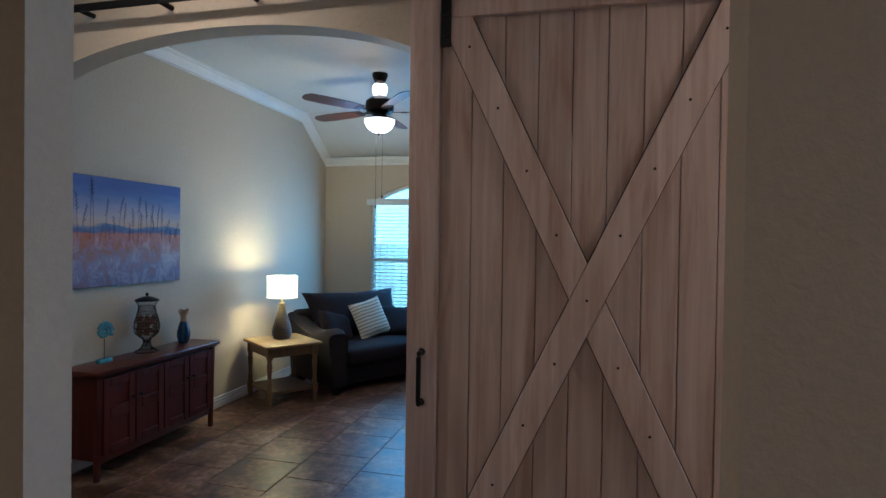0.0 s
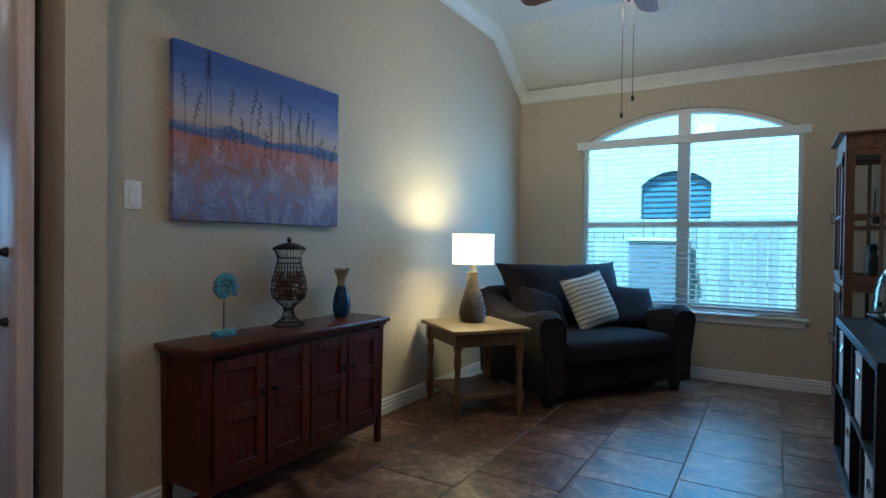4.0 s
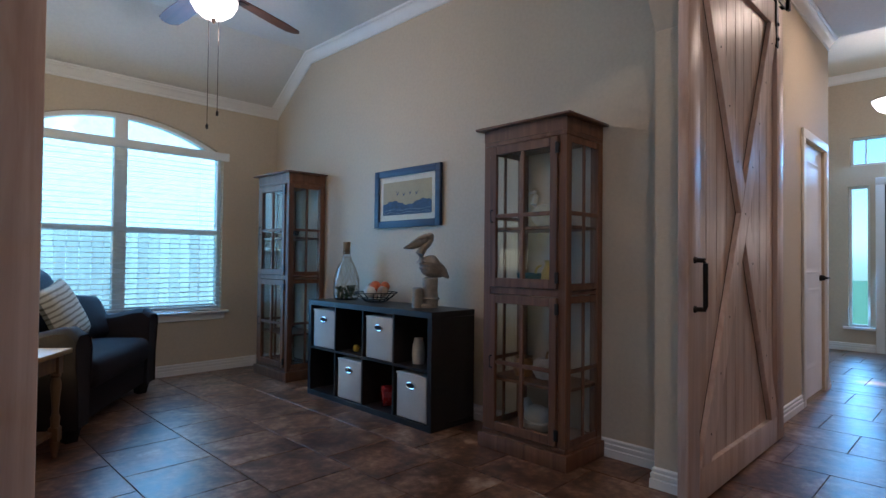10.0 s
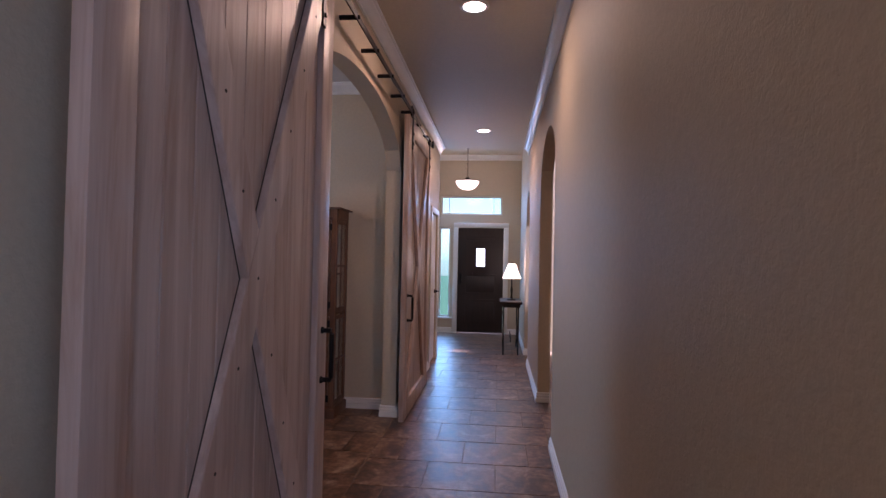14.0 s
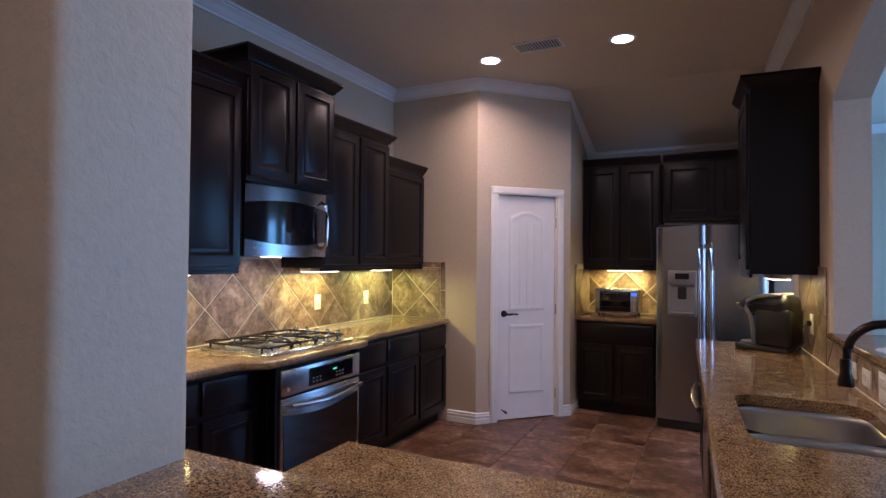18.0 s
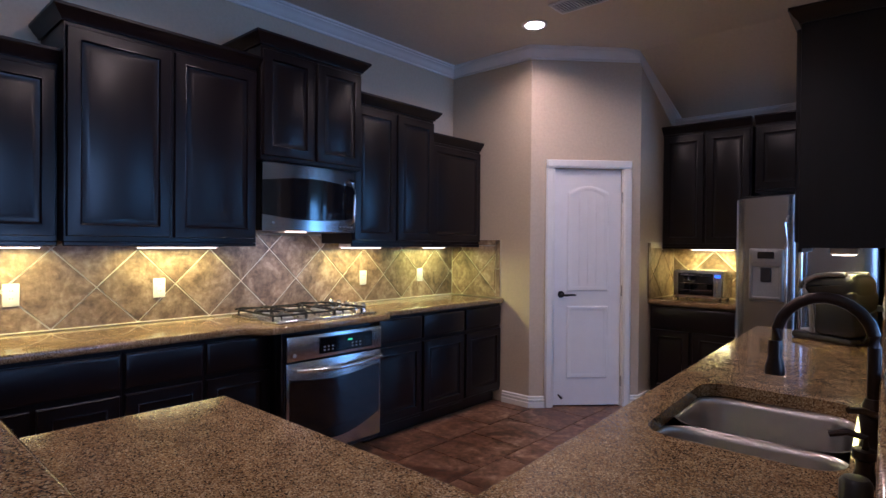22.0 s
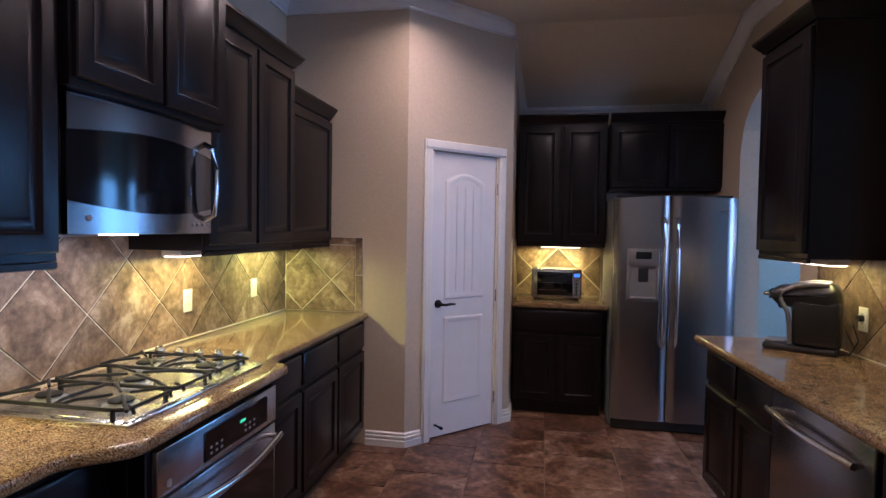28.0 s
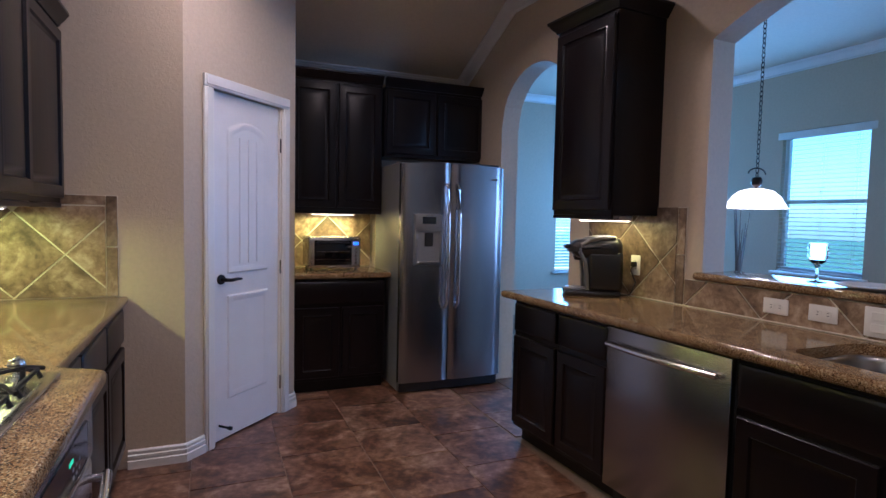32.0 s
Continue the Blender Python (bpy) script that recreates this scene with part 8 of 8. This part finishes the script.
# The door's pane glows by itself; daylight from behind is put into its material.
SKYLIT = glow("bright_daylight_glass", (0.72, 0.88, 1.0), 5.0)
front_door()
for nm, ya, yb, za, zb in (("window_2", 0.05, 0.27, 0.30, 2.05), ("window_3", -0.94, 0.25, 2.30, 2.66)):
    w = tagged(new(nm), "white-framed entry window full of daylight", "window", "", "structure")
    w.location = (FX, 0, 0)
    for a, b, c, e in ((ya, ya + 0.03, za, zb), (yb - 0.03, yb, za, zb), (ya + 0.03, yb - 0.03, za, za + 0.03), (ya + 0.03, yb - 0.03, zb - 0.03, zb)):
        part("frame", box(BM(), (0.04, 0.09), (a, b), (c, e), 0.003, 1), TRIM, w)
    p = part("pane", box(BM(), (0.062, 0.066), (ya + 0.03, yb - 0.03), (za + 0.03, zb - 0.03)), WPANE, w, smooth=False)
    p.visible_shadow = False
    if za < 1:
        part("sill", box(BM(), (-0.05, 0.04), (ya - 0.05, yb + 0.05), (za - 0.03, za), 0.005, 2), TRIM, w)
    else:
        part("muntin", box(BM(), (0.045, 0.085), (-0.79, -0.775), (za + 0.03, zb - 0.03)), TRIM, w, smooth=False)
        part("muntin", box(BM(), (0.045, 0.085), (0.085, 0.10), (za + 0.03, zb - 0.03)), TRIM, w, smooth=False)
area_lamp("entry_daylight", look((FX - 0.05, -0.25, 2.5), (4, -0.6, 0.3)), 1.2, 0.36, 18, DAY)
area_lamp("sidelight_daylight", look((FX - 0.06, 0.16, 1.2), (4, -0.6, 0.6)), 0.22, 1.6, 20, DAY)


def closet_door():
    ob = tagged(new("door_3"), "white panelled closet door in the hall, shut", "door", "", "structure")
    x0, x1, t = 5.30, 6.03, 0.07
    for a, b, c, e in ((x0 - t, x0, 0, 2.04), (x1, x1 + t, 0, 2.04), (x0 - t, x1 + t, 2.04, 2.11)):
        part("casing", box(BM(), (a, b), (-0.02, 0), (c, e), 0.005, 2), TRIM, ob)
    leaf = part("leaf", box(BM(), (x0 + 0.003, x1 - 0.003), (0.02, 0.055), (0.012, 2.035), 0.003, 1), DOORW, ob)
    for za, zb in ((1.0, 1.90), (0.24, 0.88)):
        part("panel", loft(x1 - x0 - 0.24, zb - za, [(0, 0.0), (0, -0.006), (0.012, -0.010), (0.03, -0.003), (0.05, -0.008)], x0 + 0.12, za), DOORW, leaf, m=pose(0, 0.02, 0))
    h = part("handle", rod(BM(), (x1 - 0.07, 0.02, 0.96), (x1 - 0.07, -0.02, 0.96), 0.026, 0.02, 16), IRON, ob, "black lever handle")
    part("lever", tube(BM(), [(x1 - 0.07, -0.02, 0.96), (x1 - 0.07, -0.045, 0.96), (x1 - 0.17, -0.05, 0.96)], 0.009, 8), IRON, h)
    return ob


closet_door()


def console(m):
    ob = thing("console_table", m, "dark wooden console table on scrolled black iron legs", "table")
    part("top", box(BM(), (-0.42, 0.42), (-0.17, 0.17), (0.76, 0.80), 0.008, 2), FRONTD, ob)
    part("apron", box(BM(), (-0.38, 0.38), (-0.14, 0.14), (0.71, 0.76), 0.004, 1), FRONTD, ob)
    for sx in (-1, 1):
        for sy in (-1, 1):
            x, y = sx * 0.35, sy * 0.11
            part("leg", tube(BM(), [(x, y, 0.71), (x + sx * 0.03, y, 0.60), (x, y, 0.42), (x - sx * 0.05, y, 0.25), (x - sx * 0.03, y, 0.12), (x + sx * 0.02, y, 0.03), (x + sx * 0.06, y, 0.012)], 0.012, 8), IRON, ob)
        part("scroll", tube(BM(), [(sx * 0.30 + 0.06 * (1 - k / 26) * math.cos(k * 0.45), 0, 0.22 + 0.06 * (1 - k / 26) * math.sin(k * 0.45)) for k in range(24)], 0.007, 6), IRON, ob)
    part("stretcher", tube(BM(), [(-0.30, 0, 0.20), (-0.1, 0, 0.26), (0.1, 0, 0.26), (0.30, 0, 0.20)], 0.009, 8), IRON, ob)
    return ob


console(pose(6.9, HALL_Y + 0.21, 0))
bl = thing("entry_lamp", pose(6.85, HALL_Y + 0.20, 0.80), "lit table lamp with a bell shade on the console", "lamp")
part("base", lathe(BM(), [(0, 0), (0.07, 0), (0.07, 0.015), (0.02, 0.03), (0.014, 0.10), (0.022, 0.16), (0.012, 0.22), (0.01, 0.34), (0, 0.345)], 20), BRONZE, bl)
bm = lathe(BM(), [(0.15, 0.34), (0.12, 0.40), (0.09, 0.48), (0.06, 0.57)], 28)
for f in [f for f in bm.faces if len(f.verts) > 4]:
    bm.faces.remove(f)
part("shade", bm, FROST, bl, "lit white bell shade")
part("finial", lathe(BM(), [(0, 0.57), (0.01, 0.575), (0.008, 0.60), (0, 0.605)], 10), BRONZE, bl)
point_lamp("entry_lamp_bulb", (6.85, HALL_Y + 0.20, 1.42), 5, (1.0, 0.80, 0.55), 0.04)


def pendant(m, drop, r, label):
    ob = thing("pendant_light", m, label, "light")
    part("canopy", lathe(BM(), [(0, 0), (0.065, 0), (0.06, -0.02), (0.01, -0.035), (0, -0.035)], 20), BRONZE, ob)
    n = int((drop - 0.15) / 0.035)
    for i in range(n):
        z = -0.035 - 0.035 * i
        part("chain_link", tube(BM(), [(0.012 * math.cos(a) * (1 if i % 2 else 0), 0.012 * math.cos(a) * (0 if i % 2 else 1), z - 0.018 + 0.022 * math.sin(a)) for a in [6.28318 * k / 8 for k in range(8)]], 0.0036, 4, True), BRONZE, ob)
    z = -drop + 0.12
    part("stem", lathe(BM(), [(0, z + 0.01), (0.03, z + 0.005), (0.04, z - 0.02), (0.035, z - 0.05), (0.012, z - 0.07), (0.012, z - 0.10), (0, z - 0.10)], 16), BRONZE, ob)
    return ob, z


pd_, zz_ = pendant(pose(7.6, -0.33, 3.46), 0.75, 0.2, "bronze entry pendant with a lit frosted glass bowl")
part("bowl", lathe(BM(), [(0.20, zz_ - 0.06), (0.195, zz_ - 0.09), (0.15, zz_ - 0.16), (0.08, zz_ - 0.20), (0, zz_ - 0.215)], 28), FROST, pd_, "lit frosted bowl")
part("rim", tube(BM(), arc((0, 0, zz_ - 0.06), 0.20, 0, 350, 35, "xy"), 0.006, 6, True), BRONZE, pd_)
point_lamp("entry_pendant_bulb", (7.6, -0.33, 3.46 - 0.52), 10, (1.0, 0.84, 0.62), 0.08)
pd_, zz_ = pendant(pose(-4.62, -5.50, CEIL_Z), 1.49, 0.2, "bronze breakfast pendant with a frosted bell shade")
part("scroll", tube(BM(), [(0.09 * math.cos(radians(a)), 0, zz_ + 0.03 + 0.045 * math.sin(radians(a))) for a in range(0, 181, 15)], 0.005, 6), BRONZE, pd_)
bm = lathe(BM(), [(0.218, zz_ - 0.225), (0.205, zz_ - 0.212), (0.190, zz_ - 0.185), (0.160, zz_ - 0.135), (0.115, zz_ - 0.095), (0.05, zz_ - 0.078)], 28)
part("shade", bm, FROST, pd_, "lit frosted glass shade")
point_lamp("breakfast_pendant_bulb", (-4.62, -5.50, CEIL_Z - 1.64), 4, (1.0, 0.84, 0.62), 0.06)


# ---- breakfast and living windows ----
def plain_window(nm, m, w, z0, z1):
    """Local: x along the wall, room side -y."""
    ob = tagged(new(nm), "white window with a lowered blind, bright daylight behind", "window", "", "structure")
    ob.matrix_basis = m
    for a, b, c, e in ((0, 0.04, z0, z1), (w - 0.04, w, z0, z1), (0.04, w - 0.04, z0, z0 + 0.05), (0.04, w - 0.04, z1 - 0.05, z1), (0.04, w - 0.04, (z0 + z1) / 2 - 0.02, (z0 + z1) / 2 + 0.02)):
        part("frame", box(BM(), (a, b), (0.06, 0.11), (c, e), 0.004, 1), TRIM, ob)
    p = part("pane", box(BM(), (0.04, w - 0.04), (0.084, 0.088), (z0 + 0.05, z1 - 0.05)), WPANE, ob, smooth=False)
    p.visible_shadow = False
    part("sill", box(BM(), (-0.05, w + 0.05), (-0.05, 0.05), (z0 - 0.03, z0), 0.006, 2), TRIM, ob)
    blind(0.01, w - 0.01, z0 + 0.003, z1 - 0.06, 0, m=m @ pose(0, 0.02, 0))
    return ob


for i, (y, w) in enumerate(((-6.76, 0.88), (-8.70, 0.88), (-3.6, 1.4))):
    plain_window("window_%d" % (4 + i), pose(WX, y, 0, 0, 0, 90), w, 0.84, 2.34)
    area_lamp("breakfast_window_daylight", look((WX + 0.06, y + w / 2, 1.5), (0, y + w / 2, 1.2)), w, 1.3, 41 if i < 2 else 62, DAY if i < 2 else (0.42, 0.72, 1.0))
plain_window("window_7", pose(-5.44, BS, 0, 0, 0, 180), 0.9, 0.60, 2.20)
area_lamp("breakfast_window_daylight", look((-5.89, BS + 0.06, 1.5), (-5.89, 0, 1.2)), 0.9, 1.3, 38, DAY)

# ---- outside ----
bm = box(BM(), (-60, 60), (-60, 60), (-0.40, -0.35))
solid("ground", bm, GRASS, "lawn round the house", "ground", "structure", smooth=False)


def dried_stalks(m):
    ob = thing("dried_stalks", m, "tall dried brown stalks in a dark floor vase", "plant")
    part("vase", lathe(BM(), [(0, 0), (0.09, 0), (0.11, 0.10), (0.12, 0.30), (0.09, 0.48), (0.06, 0.56), (0.075, 0.60), (0.06, 0.60), (0.05, 0.56), (0, 0.50)], 22), BRONZE, ob, "dark floor vase")
    rng = random.Random(9)
    for k in range(13):
        a, s = rng.uniform(0, 6.28), rng.uniform(0.04, 0.15)
        top = rng.uniform(1.25, 1.62)
        pts = [(0.02 * math.cos(a), 0.02 * math.sin(a), 0.52), (s * 0.4 * math.cos(a), s * 0.4 * math.sin(a), 0.95), (s * math.cos(a), s * math.sin(a), top)]
        part("stalk", tube(BM(), pts, [0.006, 0.009, 0.003], 5), RUSTIC, ob)
    return ob


dried_stalks(pose(-6.32, -7.00, 0))

DARKWIN = simple("dark_far_window", (0.06, 0.10, 0.13), 0.2, bump_strength=0)
DARKSLAT = simple("blue_grey_far_slats", (0.10, 0.20, 0.26), 0.5, bump_strength=0)
fz = thing("garden_fence", pose(0, 7.4, -0.35), "pale upright board fence behind the window", "fence")
bm0 = box(BM(), (0.004, 0.136), (0, 0.02), (0, 1.85), 0.004, 1)
fme = mesh_of("board", bm0, FENCE)
for i in range(60):
    b = new("board", fme)
    b.parent, b.location = fz, (-2.5 + 0.14 * i, 0, 0)
for z in (0.35, 1.0, 1.6):
    part("rail", box(BM(), (-2.5, 6.0), (0.02, 0.06), (z - 0.04, z + 0.04)), FENCE, fz, smooth=False)
ub = thing("utility_cabinet", pose(0.72, 7.0, -0.35), "grey utility cabinet with a pale lid before the fence", "cabinet")
part("housing", box(BM(), (0.02, 0.78), (0, 0.30), (0, 1.53), 0.01, 1), GREYP, ub)
part("lid", box(BM(), (-0.01, 0.81), (-0.03, 0.32), (1.53, 1.58), 0.01, 1), WHITEP, ub, "pale lid")
nb = thing("neighbour_house", pose(0, 10.0, -0.35), "pale brick neighbouring house with an arched window", "house")
wb_ = wall_run("wall", "x", 0, 0.3, -9, 12, 0, 6.5, [(0.30, 1.50, 1.45, 2.6, 0.25)], BRICKM, "pale brick house wall")
for k in ("category", "kind", "label"):
    del wb_[k]
wb_.parent = nb
wn_ = part("window", box(BM(), (0.30, 1.50), (0.12, 0.16), (1.45, 2.85)), DARKWIN, nb, "dark window with blue-grey blinds", smooth=False)
for i in range(14):
    part("slat", box(BM(), (0.31, 1.49), (0.10, 0.118), (1.50 + i * 0.1, 1.56 + i * 0.1)), DARKSLAT, wn_, smooth=False)
part("roof", prism(BM(), [(-0.6, 6.4), (4, 9.0), (4, 9.2), (-0.6, 6.6)], "x", -9.5, 12.5), BRICKM, nb, smooth=False)

# ---- floor tiles and slate backsplash, piece by piece ----
FLOOR = bpy.data.objects["floor"]
TILES = {}


def floor_tile(x0, x1, y0, y1):
    """One tile between grout lines."""
    key = (round(x1 - x0, 3), round(y1 - y0, 3))
    if key not in TILES:
        w, l = x1 - x0 - 0.0055, y1 - y0 - 0.0055
        b = 0.0015
        vs = [(s * (w / 2), t * (l / 2), -0.008) for s, t in ((-1, -1), (1, -1), (1, 1), (-1, 1))] + [(s * (w / 2), t * (l / 2), -b) for s, t in ((-1, -1), (1, -1), (1, 1), (-1, 1))] + [(s * (w / 2 - b), t * (l / 2 - b), 0.0) for s, t in ((-1, -1), (1, -1), (1, 1), (-1, 1))]
        fs = [(8, 9, 10, 11)]
        for k in range(4):
            j = (k + 1) % 4
            fs += [(k, j, 4 + j, 4 + k), (4 + k, 4 + j, 8 + j, 8 + k)]
        me = bpy.data.meshes.new("tile")
        me.from_pydata(vs, [], fs)
        me.materials.append(FLOOR_T)
        TILES[key] = me
    return TILES[key], ((x0 + x1) / 2, (y0 + y1) / 2, 0.0)


def lay(xa, xb, ya, yb, px, py, pitch, singly):
    """Columns of tiles along y, each second column shifted by half a tile."""
    out = []
    k0 = math.floor((xa - px) / pitch)
    k = k0
    while px + k * pitch < xb - 0.01:
        x0, x1 = max(xa, px + k * pitch), min(xb, px + (k + 1) * pitch)
        off = py + (0.5 * pitch if k % 2 else 0)
        j = math.floor((ya - off) / pitch)
        while off + j * pitch < yb - 0.01:
            y0, y1 = max(ya, off + j * pitch), min(yb, off + (j + 1) * pitch)
            if x1 - x0 > 0.03 and y1 - y0 > 0.03:
                me, loc = floor_tile(x0, x1, y0, y1)
                if singly:
                    t = new("tile", me)
                    t.parent, t.location = FLOOR, loc
                else:
                    out.append((me, loc))
            j += 1
        k += 1
    return out


lay(SX0, SX1, 0.0, SY1, 0.765, 1.77, 0.44, True)
lay(-2.0, HE, HALL_Y, 0.0, 1.965, -0.66, 0.457, True)
lay(-2.62, -0.40, KS, -1.42, 1.965, -0.66, 0.457, True)
rest = []
for r in ((HE, FX, HALL_Y, 0.62), (A1[0] - 0.6, A1[1] + 0.6, -3.2, HALL_Y), (WX, -2.0, -1.5, 0.0), (WX, KW - 0.16, BS, -1.5), (KW - 0.16, -2.62, -6.9, -5.5)):
    rest += lay(*r, 1.965, -0.66, 0.457, False)
vs, fs = [], []
for me, loc in rest:
    n = len(vs)
    vs += [(v.co.x + loc[0], v.co.y + loc[1], v.co.z) for v in me.vertices]
    fs += [tuple(n + i for i in p.vertices) for p in me.polygons]
me = bpy.data.meshes.new("floor_tiles")
me.from_pydata(vs, [], fs)
me.materials.append(FLOOR_T)
ob = new("floor_tiles", me)
ob.parent = FLOOR
tagged(ob, kind="stuff")


def splash(parent, axis, face, out, u0, u1, z0, z1, phase, diag=0.424, zc=1.132):
    """Diamond-set slate tiles on a wall face; out: the way the tiles stand off."""
    h = diag / 2 - 0.006
    k = math.floor((u0 - phase) / (diag / 2)) - 1
    while phase + k * diag / 2 < u1 + diag:
        for j in (-2, -1, 0, 1, 2, 3):
            if (k + j) % 2 == 0:
                c = (phase + k * diag / 2, zc + j * diag / 2)
                poly = [(c[0] - h, c[1]), (c[0], c[1] - h), (c[0] + h, c[1]), (c[0], c[1] + h)]
                poly = clip(clip(poly, u0 + 0.002, u1 - 0.002, 0), z0 + 0.003, z1 - 0.002, 1)
                if len(poly) > 2:
                    area = abs(sum(p[0] * q[1] - q[0] * p[1] for p, q in zip(poly, poly[1:] + poly[:1]))) / 2
                    if area > 0.0006:
                        bm = prism(BM(), poly, axis, face + out * 0.0042, face + out * 0.010)
                        part("tile", bm, SPLASH, parent, smooth=False)
        k += 1


def strip(parent, axis, face, out, u0, u1, z0, z1):
    a, b = face + out * 0.0045, face + out * 0.012
    lo, hi = min(a, b), max(a, b)
    bm = box(BM(), *((lo, hi), (u0, u1), (z0, z1)), 0.002, 1) if axis == "x" else box(BM(), (u0, u1), (lo, hi), (z0, z1), 0.002, 1)
    part("border_tile", bm, SPLASH, parent)


SPL = [o for o in bpy.data.objects if o.name.startswith("backsplash_grout")]
SPL.sort(key=lambda o: o.name)
splash(SPL[0], "x", KX, -1, PY + 0.012, KN, CT, UB + 0.06, -3.03)
splash(SPL[0], "y", PY, 1, -0.385, KX - 0.012, CT, 1.375, 0.0)
for k in range(2):
    strip(SPL[0], "y", PY, 1, -0.438, -0.390, CT + 0.003 + k * 0.255, CT + 0.252 + k * 0.255 if k == 0 else 1.428)
strip(SPL[0], "y", PY, 1, -0.387, -0.13, 1.381, 1.428)
strip(SPL[0], "y", PY, 1, -0.126, KX - 0.014, 1.381, 1.428)
splash(SPL[1], "y", KS, 1, FR0 + 0.01, FX0 + 0.01, CT, UB + 0.05, FX0 - 0.36)
splash(SPL[1], "x", FX0 + 0.02, -1, KS + 0.014, FYF - 0.02, CT, 1.37, KS + 0.30)
strip(SPL[1], "x", FX0 + 0.02, -1, FYF - 0.016, FYF + 0.036, CT + 0.003, 1.415)
splash(SPL[2], "x", KW, 1, -5.52, -4.82, CT, UB + 0.05, -5.14)
splash(SPL[2], "x", KW, 1, -4.76, -2.03, CT, BARZ - 0.043, -4.33)
strip(SPL[2], "x", KW, 1, -4.815, -4.765, CT + 0.003, 1.18)
strip(SPL[2], "x", KW, 1, -4.815, -4.765, 1.184, UB + 0.045)
part("caulk", box(BM(), (KX - 0.016, KX - 0.0105), (PY + 0.013, KN - 0.002), (CT, CT + 0.007), 0.002, 1), GROUT_S, SPL[0], "cream caulk line")
part("caulk", box(BM(), (KW + 0.0105, KW + 0.016), (-5.51, -2.03), (CT, CT + 0.007), 0.002, 1), GROUT_S, SPL[2], "cream caulk line")
